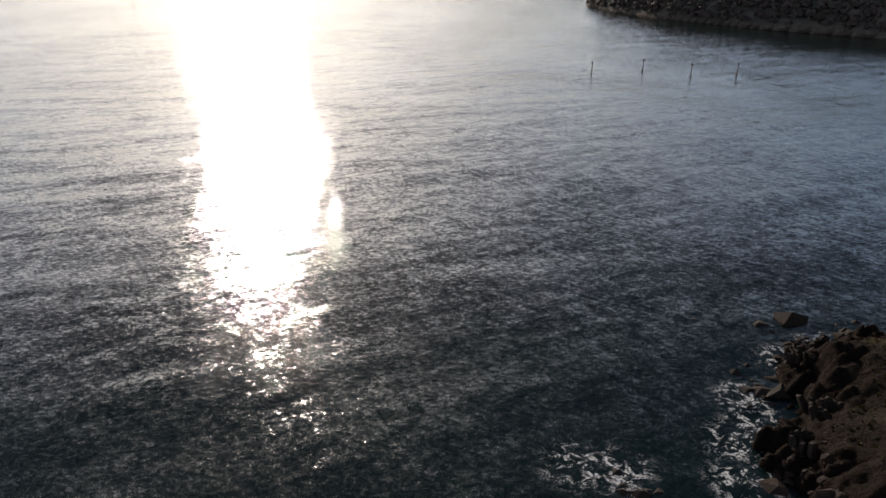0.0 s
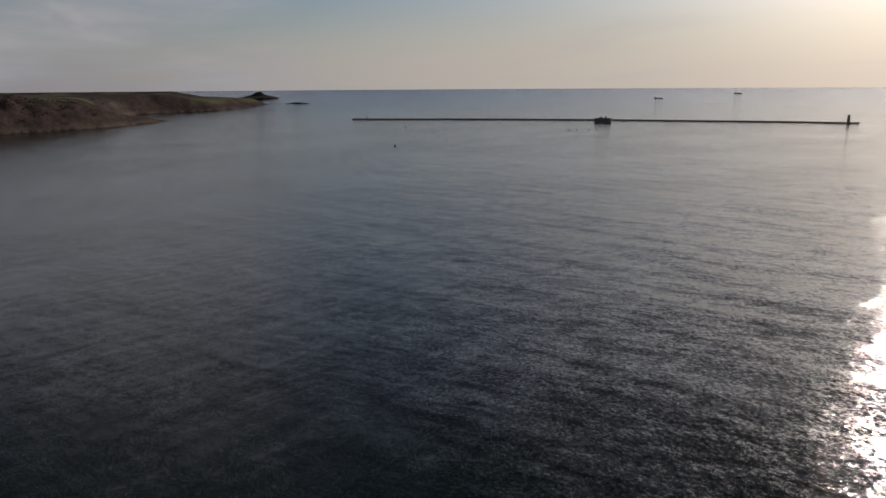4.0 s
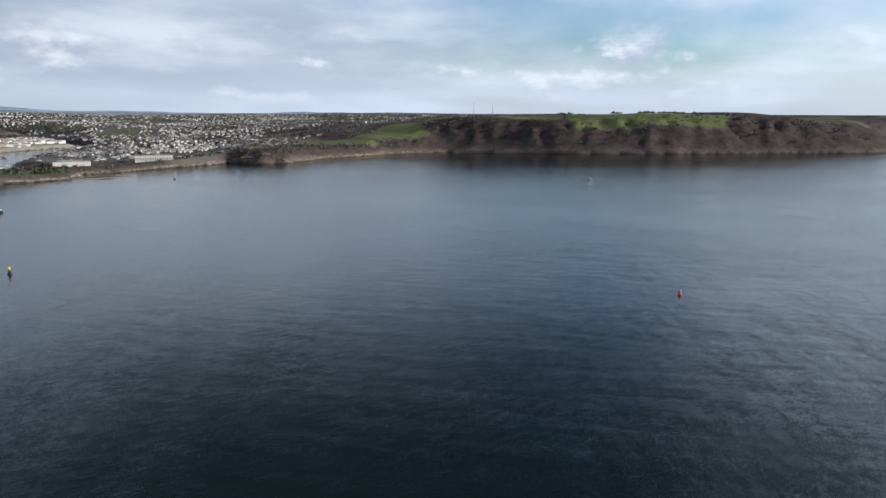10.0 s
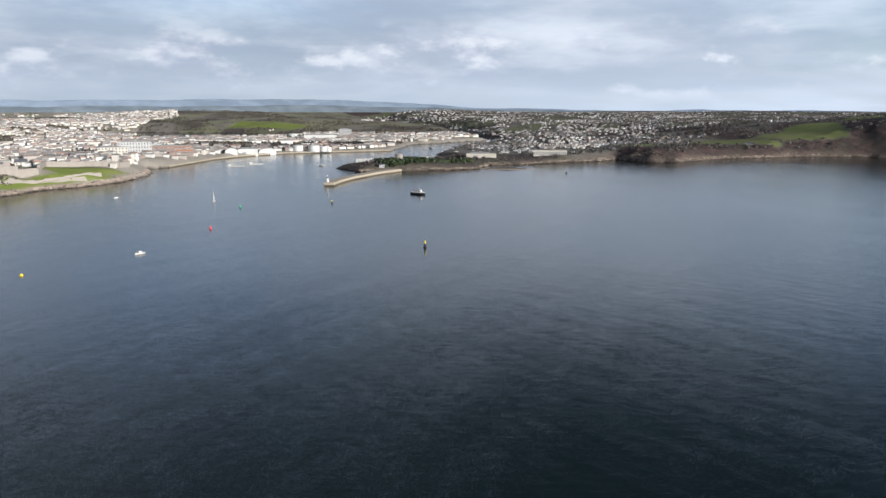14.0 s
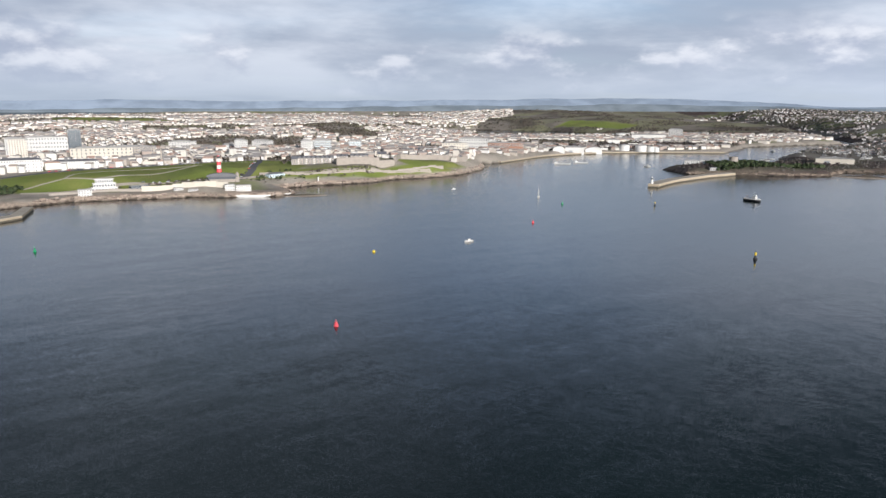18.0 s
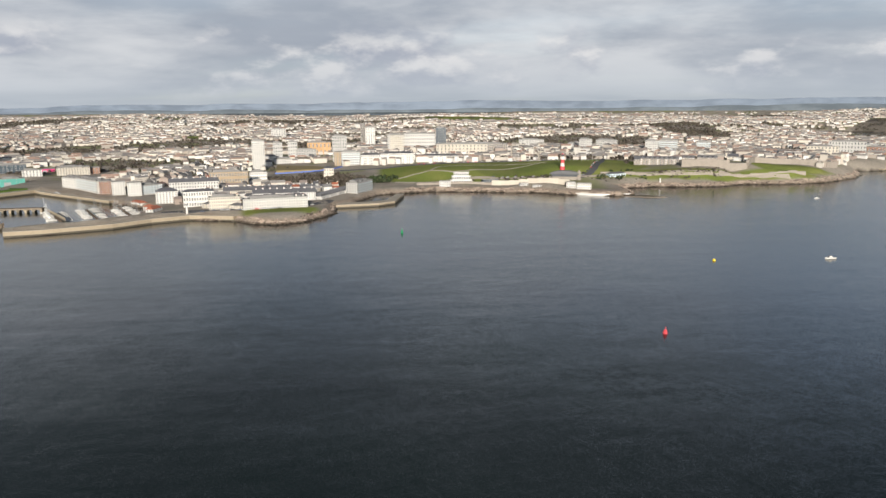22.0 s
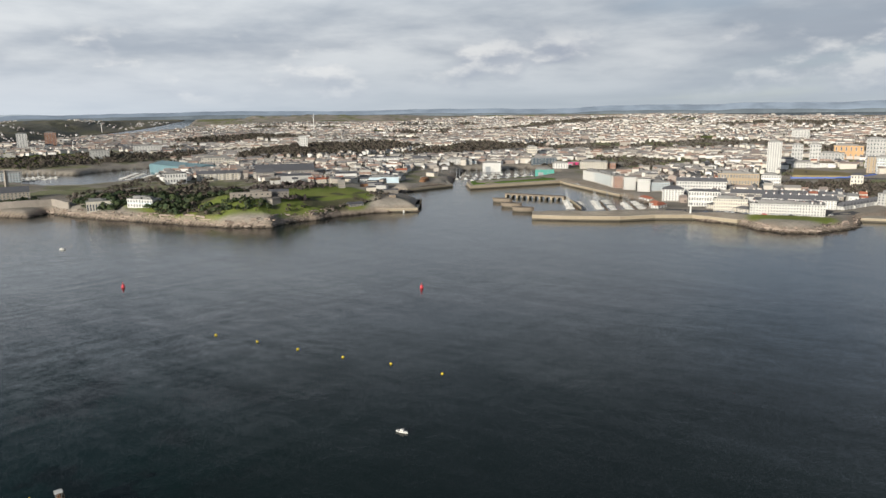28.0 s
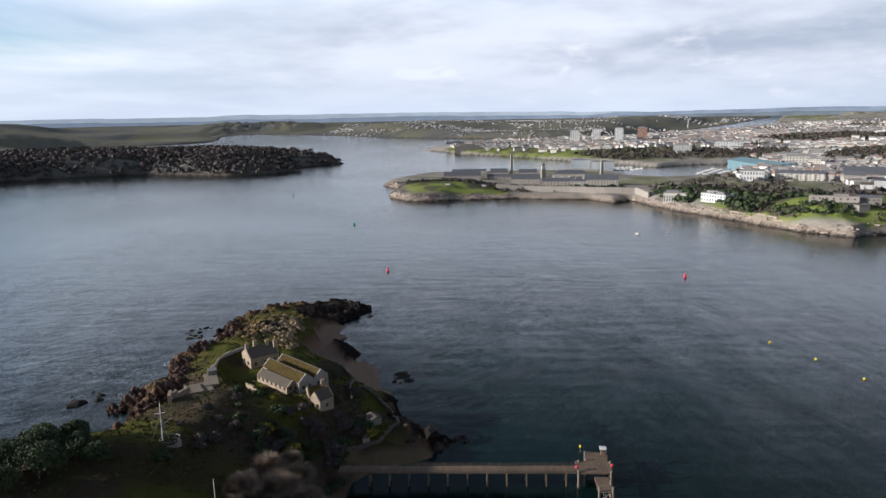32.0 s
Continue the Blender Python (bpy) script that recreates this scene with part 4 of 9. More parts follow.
def building(label, x, y, z, width, depth, tall, yaw, floors, bays, wall, roof, chimneys=0, balcony=False):
    """A building whose front's foot is centred on x, y; its length runs along yaw, its back lies behind."""
    top = thing("building", label, "building", pose(x, y, z, 0, 0, yaw))
    pitched = roof in ("hip", "gable", "gables", "redhip", "lowgable", "arch")
    rise = {"hip": .24, "gable": .42, "gables": .26, "redhip": .34, "lowgable": .10, "arch": .5}.get(roof, 0) * depth if pitched else 0
    rise = min(rise, tall * .45)
    eave = tall - rise
    body = Geo().box(width, depth, eave + 4, (0, depth / 2, -4))
    if roof == "gable" or roof == "lowgable":
        a = width / 2 - .02
        for s in (-a, a):
            body.put([(s, 0.02, eave), (s, depth - .02, eave), (s, depth / 2, eave + rise * .97)], [(0, 1, 2), (2, 1, 0)])
    if floors and bays:
        # string courses, end piers and party piers stand a little proud
        step_ = eave / floors
        for f in range(1, floors):
            body.box(width + .1, .16, .3, (0, -.03, step_ * f - .1))
        for i in range(0, bays + 1, 3 if bays > 8 else max(bays, 1)):
            body.box(.55, .36, eave - .3, (min(max(i / bays * width - width / 2, -width / 2 + .3), width / 2 - .3), -.04, 0))
        if chimneys or roof == "gables":
            for i in range(0, bays, 3):
                body.box(min(width / bays * .9, 3.4), 1.1, eave * .72, ((i + .5) / bays * width - width / 2, -.5, 0))
    part("wall", body, wall, top)
    cover = {"redhip": RED_TILE, "flat": GREY_ROOF, "arch": wall, "lowgable": wall if wall in (BLUE_PANEL, CREAM) else SLATE}.get(roof, SLATE)
    g = Geo()
    if roof in ("gable", "lowgable", "hip", "redhip"):
        g.gable(width + .8, depth + .9, rise, (0, depth / 2, eave + .03), 0, 0, depth * .45 if "hip" in roof else 0)
    elif roof == "gables":
        g.gable(width + .6, depth * .6, rise, (0, depth * .65, eave + .03))
        k = max(3, round(width / 7))
        for i in range(k):
            gx = (i + .5) / k * width - width / 2
            g.gable(depth * .75, width / k * .8, rise * 1.1, (gx, depth * .375, eave + .05), math.pi / 2)
    elif roof == "arch":
        ring = [(math.cos(math.pi * i / 10) * width / 2, math.sin(math.pi * i / 10) * rise + eave) for i in range(11)]
        g.put([(a, d, b) for d in (-.05, depth) for a, b in ring], [(i, 11 + i, 12 + i, i + 1) for i in range(10)] + [tuple(range(11)), tuple(range(21, 10, -1))])
    else:
        g.box(width + .5, .4, .7, (0, 0, eave - .1))
        g.box(width + .5, .4, .7, (0, depth, eave - .1))
        g.box(.4, depth - .4, .7, (-width / 2, depth / 2, eave - .1))
        g.box(.4, depth - .4, .7, (width / 2, depth / 2, eave - .1))
        g.box(width - .4, depth - .4, .12, (0, depth / 2, eave + .02))
        if width > 18 and tall > 8:
            g.box(width * .22, depth * .4, 2.2, (width * .18, depth * .55, eave + .14))
            g.box(width * .5, depth * .5, 2.9, (-width * .14, depth * .6, eave + .14))
            for i in range(int(width / 7)):
                g.box(1.6, 1.9, 1.1 + .5 * (i % 3), ((i + .4) * 7 - width / 2, depth * (.2 + .15 * (i % 2)), eave + .14))
    part("roof", g, cover, top)
    for i in range(chimneys):
        c = Geo().box(1.6, .9, 2.4)
        c.lathe([(.18, 0), (.15, .6)], 6, (-.4, 0, 2.4), 1).lathe([(.18, 0), (.15, .6)], 6, (.4, 0, 2.4), 1)
        part("chimney", c, [wall, RED_TILE], top, at=pose((i + .5) / chimneys * width - width / 2, depth / 2, eave + rise * .75))
    if not floors or not bays:
        if wall is not STONE and width > 12 and roof in ("arch", "flat"):
            part("shutter_door", Geo().box(min(width * .3, 9), .2, eave * .6), STEEL, top, at=pose(-width * .2, -.1, 0))
        return top
    storey = eave / floors
    bayed = chimneys or roof == "gables"
    ends = Geo()
    for f in range(floors):
        for side_ in (-1, 1):
            for d_ in np.arange(2.2, depth - 1.5, 3.6):
                ends.box(.16, 1.3, storey * .5, (side_ * (width / 2 + .02), d_, storey * (f + .24)))
    tagged(part("end_windows", ends, GLASS, top), kind="stuff")
    for f in range(floors):
        shape = window_shape(min(width / bays * .56, 2.6), storey * .56)
        if math.hypot(x, y) > 1120:
            # far fronts: the windows of a storey are one row
            w_, h_ = min(width / bays * .56, 2.6), storey * .56
            row = Geo()
            for b in range(bays):
                at_ = ((b + .5) / bays * width - width / 2, -1.07 if bayed and b % 3 == 0 and f < floors * .7 else -.07, storey * (f + .24))
                row.box(w_, .16, h_, at_).box(w_ * .82, .06, h_ * .42, (at_[0], -.15, at_[2] + h_ * .06), 0, 1).box(w_ * .82, .06, h_ * .42, (at_[0], -.15, at_[2] + h_ * .53), 0, 1)
            tagged(part("glazing", row, [WHITE, GLASS], top), kind="stuff")
        else:
            for b in range(bays):
                part("window", shape, None, top, at=pose((b + .5) / bays * width - width / 2, -1.07 if bayed and b % 3 == 0 and f < floors * .7 else -.07, storey * (f + .24)))
        if balcony and f:
            part("balcony", Geo().box(width * .94, 1.3, .18, (0, -.65, storey * f)).box(width * .94, .06, .9, (0, -1.25, storey * f + .2), 0, 1), [WHITE, ICE], top)
    return top

# ---- houses of the town, row by row ----
def ground_at(poly, spots, xs, ys, rough=1.0):
    return height(poly, spots, np.array(xs, float), np.array(ys, float), rough)


FRONTS = ("cream rendered", "white rendered", "grey rendered", "pale stone", "white painted")


def town_house(group, x, y, z, yaw, run, deep, tall_, rng):
    """One house with its front to the water."""
    if math.sin(yaw) * x - math.cos(yaw) * y > 0:
        yaw += math.pi
    kind_ = rng.randrange(5)
    wall = (CREAM, WHITE, PALE, STONE, WHITE)[kind_]
    home = thing("house", FRONTS[kind_] + " house with a slate roof", "house", pose(x, y, z, 0, 0, math.degrees(yaw)), group)
    part("wall", Geo().box(run, deep, tall_ + 3, (0, 0, -3)), wall, home)
    part("roof", Geo().gable(run + .6, deep + .8, rng.uniform(2.2, 3.2), (0, 0, tall_ + .02)), rng.choice((SLATE, SLATE, GREY_ROOF, OLD_SLATE, RED_TILE)), home)
    part("chimney", Geo().box(1.3, .8, 2.6).lathe([(.16, 0), (.13, .5)], 6, (-.3, 0, 2.6)).lathe([(.16, 0), (.13, .5)], 6, (.3, 0, 2.6)), wall, home, at=pose(run / 2 - .9, 0, tall_ + 1.2))
    bays = max(2, min(3, int(run / 4)))
    for f in (0, 1):
        for b in range(bays):
            part("window", window_shape(1.2, 1.6), None, home, at=pose((b + .5) / bays * run - run / 2, -deep / 2 - .05, (tall_ / 2) * f + .7))


def town_rows(name, label, poly, spots, box_, cell, keep, seed, tall=1.0, density=0.8, apart="", small=False, mats=None):
    """Terraces on a patchwork of streets, as one mesh of houses."""
    rng = random.Random(seed)
    x0, x1, y0, y1 = box_
    spots_ = []
    for i in range(int((x1 - x0) / cell)):
        for j in range(int((y1 - y0) / cell)):
            cx, cy = x0 + (i + .5) * cell, y0 + (j + .5) * cell
            facing = math.atan2(cy, cx) + math.pi / 2 + rng.choice((-.5, -.2, 0, .1, .25, .5, 1.3)) + rng.uniform(-.1, .1)
            gap = rng.uniform(18, 27) * (1 + math.hypot(cx, cy) / 9000)
            r = -cell / 2
            while r < cell / 2:
                s = -cell / 2
                while s < cell / 2:
                    run = rng.uniform(5, 8) if small else rng.uniform(6, 11) if rng.random() < .55 else rng.uniform(11, 26)
                    if rng.random() < density:
                        u = s + run / 2
                        spots_.append((cx + u * math.cos(facing) - r * math.sin(facing) + rng.uniform(-2, 2),
                                       cy + u * math.sin(facing) + r * math.cos(facing) + rng.uniform(-2, 2), facing + rng.uniform(-.04, .04), run))
                    s += run + rng.choice((2, 3, 9, 14))
                r += gap
    P_ = np.array(spots_)
    h, inside = ground_at(poly, spots, P_[:, 0], P_[:, 1], {id(EAST): .4, id(CITY): .6}.get(id(poly), .5))
    ok = (inside > 24) & keep(P_[:, 0], P_[:, 1]) & (np.hypot(P_[:, 0], P_[:, 1]) < 4700)
    geo, built = Geo(), 0
    for (x, y, yaw, run), z in zip(P_[ok], h[ok]):
        deep, tall_ = rng.uniform(5, 6.5) if small else rng.uniform(6, 8.5), rng.uniform(4.6, 6.6) * tall
        if rng.random() < .12:
            tall_ *= 1.5
            deep *= 1.5
        if apart and built < 25:
            built += 1
            town_house(apart, x, y, z, yaw, run, deep, tall_, rng)
            continue
        geo.box(run, deep, tall_ + 3, (x, y, z - 3), yaw, 0)
        if rng.random() < .86:
            geo.gable(run + .6, deep + .8, rng.uniform(1.3, 2.0) if small else rng.uniform(2.2, 3.4), (x, y, z + tall_ + 0.02), yaw, 1)
    return tagged(part(name, geo, mats or [SUBURB_WALL if small else HOUSE_WALL, HOUSE_ROOF]), label, "houses", kind="stuff")


TOWN_WOODS = [[(1500, -560), (1700, -640), (1950, -900), (1900, -1200), (1600, -1150), (1450, -800)], [(1620, -180), (1800, -80), (1900, -350), (1800, -620), (1620, -520), (1640, -300)],
              [(1350, -900), (1480, -1000), (1650, -1350), (1400, -1400), (1250, -1200)], [(2100, -700), (2300, -650), (2500, -1000), (2200, -1100)]]


def free_city(X, Y):
    d = np.hypot(X, Y)
    return (np.max([signed(p, X, Y) for p in TOWN_WOODS], 0) < 8) & (in_parks(X, Y, 20) < .1) & (wave(X, Y, 190, 51) + .3 * wave(X, Y, 70, 52) < .42) & (d > 1230) & ~(in_country(X, Y) & (wave(X, Y, 260, 57) + .3 * wave(X, Y, 60, 57) < .95))


town_rows("town_houses", "rows of pale rendered terraced houses with slate roofs", CITY, SPOTS_CITY, (-2300, 3600, -4800, -300), 230, free_city, 5)
town_rows("suburb_houses", "pale houses spread over wooded slopes", EAST, SPOTS_EAST, (-4300, -1180, -3700, -900), 115,
          lambda X, Y: (wave(X, Y, 120, 53) + .6 * wave(X, Y, 45, 54) < .22 - .5 * blend(Y + .55 * np.clip(-1650 - X, 0, None) + 120 * wave(X, Y, 240, 59), -1350, -800)) & (signed(POINT, X, Y) < 0) & (np.max([signed(p, X, Y) for p in FIELDS], 0) < -15), 6, .6, .46, small=True)
VILLAGE = [(-1275, -1150), (-1342, -1035), (-1440, -1080), (-1600, -1215), (-1650, -1420), (-1450, -1330)]
town_rows("village_houses", "white cottages on the slope behind the barrack", EAST, SPOTS_EAST, (-1680, -1260, -1440, -1020), 60, lambda X, Y: signed(VILLAGE, X, Y) > 0, 8, .8, .7, small=True, mats=[HOUSE_WALL, HOUSE_ROOF])
town_rows("riverside_houses", "pale houses on the far river bank", WEST, SPOTS_WEST, (3200, 4700, -1400, 1200), 200,
          lambda X, Y: wave(X, Y, 150, 55) + .5 * wave(X, Y, 60, 48) < -.12, 7, .75, .5, small=True)


def woods(name, label, poly, spots, box_, count, keep, seed, size=(4, 8), low=8, mats=None, sprays=18):
    """A canopy of many uneven crowns, as one mesh."""
    rng = np.random.RandomState(seed)
    X, Y = rng.uniform(box_[0], box_[1], count), rng.uniform(box_[2], box_[3], count)
    h, inside = ground_at(poly, spots, X, Y, {id(EAST): .4, id(CITY): .6}.get(id(poly), .5))
    ok = (inside > low) & keep(X, Y) & (np.hypot(X, Y) < 4700)
    # each crown is a shell of twig sprays that face outwards at uneven depths, so that its outline stays ragged
    k = int(ok.sum())
    r = (rng.uniform(*size, k) * rng.choice((.6, .8, 1.0), k))[:, None, None]
    out = rng.normal(size=(k, sprays, 3))
    out[:, :, 2] = np.abs(out[:, :, 2]) * .8
    out /= np.linalg.norm(out, axis=2, keepdims=True)
    tip = out * r * rng.uniform(.75, 1.15, (k, sprays, 1))
    lean_out = out + rng.normal(size=out.shape) * .30 + np.array([0, 0, .12])
    lean_out /= np.linalg.norm(lean_out, axis=2, keepdims=True)
    side = np.cross(lean_out, rng.normal(size=(k, sprays, 3)))
    side *= r * (.34 if sprays > 12 else .46) / np.linalg.norm(side, axis=2, keepdims=True)
    rise = np.cross(lean_out, side) * rng.uniform(.8, 1.3, (k, sprays, 1))
    heart = np.stack([X[ok], Y[ok], h[ok]], 1)[:, None, :] + np.array([0, 0, .5]) * r
    v = np.stack([heart + tip * .8 - rise, heart + tip * .9 + side, heart + tip * .8 + rise, heart + tip * .7 - side], 2).reshape(-1, 3)
    me = bpy.data.meshes.new(name)
    me.from_pydata(v.tolist(), [], np.arange(len(v)).reshape(-1, 4).tolist())
    me.materials.append(mats or LEAF)
    # the sprays of one crown are shaded together, as a rounded mass of fine twigs
    soft_out = (out + lean_out) / np.linalg.norm(out + lean_out, axis=2, keepdims=True)
    me.shade_smooth()
    me.normals_split_custom_set_from_vertices(np.repeat(soft_out.reshape(-1, 3), 4, axis=0).tolist())
    return tagged(new(name, me), label, "trees", kind="stuff")


woods("edgcumbe_wood", "dense bare winter woodland down to the shore", WEST, SPOTS_WEST, (300, 2400, 450, 2000), 25000, lambda X, Y: ((X > 1250) | (Y < 1400)) & (np.hypot(X, Y) < 2150) & (wave(X, Y, 60, 57) > -.75), 61, (5.5, 9.5), 4, WINTER_WOOD, 26)
woods("town_trees", "dark bare trees among the houses", CITY, SPOTS_CITY, (-2000, 3400, -4200, -300), 111000,
      lambda X, Y: ((wave(X, Y, 190, 51) + .3 * wave(X, Y, 70, 52) > .36) | (wave(X, Y, 40, 56) > .75) | (in_country(X, Y) & (wave(X, Y, 110, 58) > .30))) & (in_parks(X, Y) < .3) & (np.hypot(X, Y) > 1350), 62, (2.5, 5), 20, None, 12)
woods("suburb_trees", "dark trees between fields and houses", EAST, SPOTS_EAST, (-4300, -1150, -3700, -600), 60000,
      lambda X, Y: ((wave(X, Y, 150, 53) + .5 * wave(X, Y, 60, 54) > .12) | (wave(X, Y, 35, 50) > .35)) & (np.max([signed(p, X, Y) for p in FIELDS], 0) < 0), 63, (2.5, 5), 25, SUBURB_WOOD, 10)

# ---- buildings that stand out ----
building("long white rendered seafront terrace with chimneys", 346.2, -684.7, 8.4, 67.7, 13.0, 11.3, -146.4, 4, 26, WHITE, "flat", chimneys=9)
building("cream rendered seafront terrace", 403.5, -671.9, 8.2, 51.4, 11.0, 7.1, 172.5, 3, 14, CREAM, "hip", chimneys=5)
building("white gabled hotel terrace above the harbour", 327.1, -818.8, 7.3, 102.2, 13.0, 7.0, -94.0, 4, 14, WHITE, "gables")
building("grey and white hotel with glass balconies", 308.4, -860.3, 5.5, 48.2, 15.0, 14.8, -94.3, 5, 8, PALE, "flat", balcony=True)
building("white six storey block of flats with dark roof", 499.3, -714.8, 5.7, 23.9, 16.0, 17.9, -145.1, 6, 7, WHITE, "hip")
building("modern white flats with dark window bands", 582.0, -768.4, 6.1, 16.4, 14.0, 16.6, -142.9, 5, 5, WHITE, "flat")
building("modern white flats with balconies", 571.3, -788.8, 5.7, 27.2, 14.0, 12.3, -117.9, 5, 7, WHITE, "flat", balcony=True)
building("modern white flats on the dock side", 610.0, -774.6, 5.6, 15.9, 14.0, 17.1, -141.8, 6, 5, WHITE, "flat")
building("brick and white flats on the dock side", 634.4, -780.8, 5.4, 13.0, 14.0, 16.6, -140.9, 6, 4, BRICK, "flat")
building("stepped white flats beside the dock", 679.0, -800.8, 5.6, 72.5, 14.0, 16.3, 150.5, 5, 7, WHITE, "flat", balcony=True)
building("white flats at the head of the dock", 728.8, -826.5, 5.9, 39.9, 14.0, 14.6, 156.8, 4, 5, WHITE, "flat")
building("large cream office block", 873.4, -1002.8, 5.0, 49.7, 30.0, 13.2, -138.9, 5, 12, CREAM, "flat")
building("brown stone tower of a warehouse", 855.2, -1031.6, 5.1, 15.2, 20.0, 10.4, -140.3, 5, 3, BRICK, "flat")
building("cottage with a red tiled roof", 542.0, -716.0, 2.6, 22.9, 8.0, 5.7, 156.1, 2, 3, WHITE, "redhip")
building("cottage with a red tiled roof", 490.9, -666.8, 3.6, 18.1, 8.0, 7.4, 154.2, 2, 3, WHITE, "redhip")
building("cottage with a red tiled roof", 466.6, -649.8, 6.9, 18.6, 8.0, 6.1, -85.1, 2, 3, WHITE, "redhip")
building("tall white residential tower", 579.2, -1090.7, 9.2, 20.8, 18.0, 50.4, -152.0, 16, 6, WHITE, "flat")
building("white two storey pavilion by the playing field", 501.5, -940.6, 7.5, 24.8, 14.0, 14.1, -151.9, 3, 8, WHITE, "flat")
building("hotel with brown end wall and white balconies", 431.8, -1138.8, 15.5, 32.0, 18.0, 23.6, -159.2, 6, 9, PALE, "flat", balcony=True)
building("brown end block of a hotel", 455.6, -1138.2, 15.2, 10.8, 18.0, 23.5, -158.2, 6, 2, BROWN, "flat")
building("white georgian terrace facing the green", 399.3, -1148.5, 16.7, 33.7, 14.0, 20.5, -160.8, 4, 10, WHITE, "hip", chimneys=4)
building("white georgian terrace facing the green", 356.1, -1164.4, 17.8, 56.3, 14.0, 21.3, -163.0, 4, 17, WHITE, "hip", chimneys=6)
building("long white georgian terrace facing the green", 291.2, -1204.9, 18.7, 65.6, 14.0, 14.4, -166.4, 4, 20, WHITE, "hip", chimneys=7)
building("scaffolded pale office building", 479.2, -1208.4, 17.0, 26.0, 20.0, 45.7, -158.4, 8, 6, PALE, "flat")
building("tall grey civic tower", 591.6, -1646.9, 18.5, 12.5, 18.0, 55.9, -160.2, 18, 3, DARK_STONE, "flat")
building("tall white tower block", 558.2, -1605.7, 18.8, 22.9, 18.0, 47.5, -160.8, 14, 4, WHITE, "flat")
building("pale tower hotel among the town roofs", 389.9, -1271.5, 21.6, 26.1, 18.0, 40.6, -163.0, 12, 7, CREAM, "flat")
building("dark glass tower among the town roofs", 384.9, -1604.4, 20.5, 24.0, 22.0, 45.3, -166.5, 11, 6, DARK_GLASS, "flat")
building("long pale hotel block", 394.2, -1446.9, 22.1, 67.5, 18.0, 35.6, -164.8, 5, 14, PALE, "flat")
building("long low stone civic hall", 229.8, -1360.3, 21.8, 71.5, 30.0, 20.7, -170.4, 4, 16, STONE, "flat")
building("pale shopping hall with yellow upper band", 179.1, -1640.0, 22.3, 57.6, 30.0, 15.4, -173.8, 3, 10, PALE, "flat")
building("white apartment block among the town roofs", 49.6, -1449.1, 23.8, 25.3, 16.0, 24.3, -178.0, 6, 7, PALE, "flat")
building("pale glass office block", 8.6, -1479.8, 23.7, 42.6, 18.0, 21.4, -179.7, 5, 10, PALE, "flat")
building("white college building among the town roofs", 75.7, -1498.0, 23.2, 22.5, 18.0, 13.6, -177.1, 4, 6, PALE, "flat")
building("grey flats with glass front", -107.1, -1415.9, 22.6, 33.3, 16.0, 26.1, 175.7, 6, 10, PALE, "flat", balcony=True)
building("white flats among the town roofs", -75.5, -1397.9, 22.9, 24.1, 16.0, 25.2, 176.9, 6, 7, PALE, "flat")
building("white office block among the town roofs", 932.5, -1881.5, 25.9, 42.2, 24.0, 27.3, -153.6, 6, 6, PALE, "flat")
building("white office building among the town roofs", 633.1, -1271.0, 13.4, 18.2, 16.0, 33.1, -153.5, 5, 4, PALE, "flat")
building("blue and white office building", 607.5, -1283.5, 14.7, 18.2, 16.0, 32.7, -154.7, 5, 4, PALE, "flat")
building("low white hall among the town roofs", 581.9, -1195.8, 12.1, 39.5, 18.0, 9.1, -154.1, 3, 9, PALE, "flat")
building("orange roofed hall among the town roofs", 592.3, -1377.9, 16.5, 48.1, 30.0, 25.5, -156.7, 2, 6, ORANGE, "flat")
building("grey hall among the town roofs", 584.1, -1294.1, 15.3, 39.9, 20.0, 17.3, -155.7, 3, 8, PALE, "flat")
building("yellow fronted retail shed", 1120.1, -967.2, 10.5, 32.0, 30.0, 3.7, -130.8, 0, 0, YELLOW_PANEL, "flat")
building("white retail shed beside the harbour water", 1006.0, -869.9, 0.0, 34.2, 25.0, 16.7, -130.8, 0, 0, WHITE, "flat")
building("magenta fronted club building", 948.9, -1029.3, 6.7, 22.6, 20.0, 5.4, -137.3, 0, 0, MAGENTA, "flat")
building("green fronted market hall", 868.1, -871.2, 0.0, 32.6, 20.0, 12.2, -135.1, 0, 0, TEAL, "flat")
building("grey brown flats at the dock head", 1091.9, -859.7, 9.6, 49.6, 16.0, 11.3, -128.2, 4, 10, PALE, "flat")
building("stone warehouse among the town roofs", 1164.1, -1126.5, 12.3, 22.9, 18.0, 19.2, -134.1, 3, 5, CREAM, "flat")
building("stone drill hall among the town roofs", 1273.3, -1200.0, 13.0, 71.1, 20.0, 7.4, -133.3, 3, 10, CREAM, "hip")
building("stone church tower among the town roofs", 1518.2, -1592.2, 22.8, 12.8, 9.0, 4.6, -136.4, 0, 0, CREAM, "flat")
building("white terrace across the dock", 1140.8, -776.3, 10.6, 35.8, 12.0, 6.7, -124.2, 3, 9, WHITE, "hip")
building("long roofed white building", 1229.5, -859.1, 12.8, 34.8, 12.0, 8.6, -124.9, 2, 8, WHITE, "gable")
building("pale blue quay shed", 898.2, -562.4, 8.3, 44.8, 20.0, 9.1, -122.1, 0, 0, ICE, "flat")
building("white arched shed beside the harbour water", 1005.4, -558.0, 7.2, 32.3, 26.0, 11.7, -119.0, 0, 0, WHITE, "arch")
building("grey stone long shed", 1014.6, -473.8, 10.9, 47.5, 22.0, 9.1, -115.0, 2, 9, STONE, "gable")
building("stone barrack block among the town roofs", 1107.9, -460.8, 12.0, 34.4, 16.0, 8.9, -112.6, 4, 7, STONE, "gable")
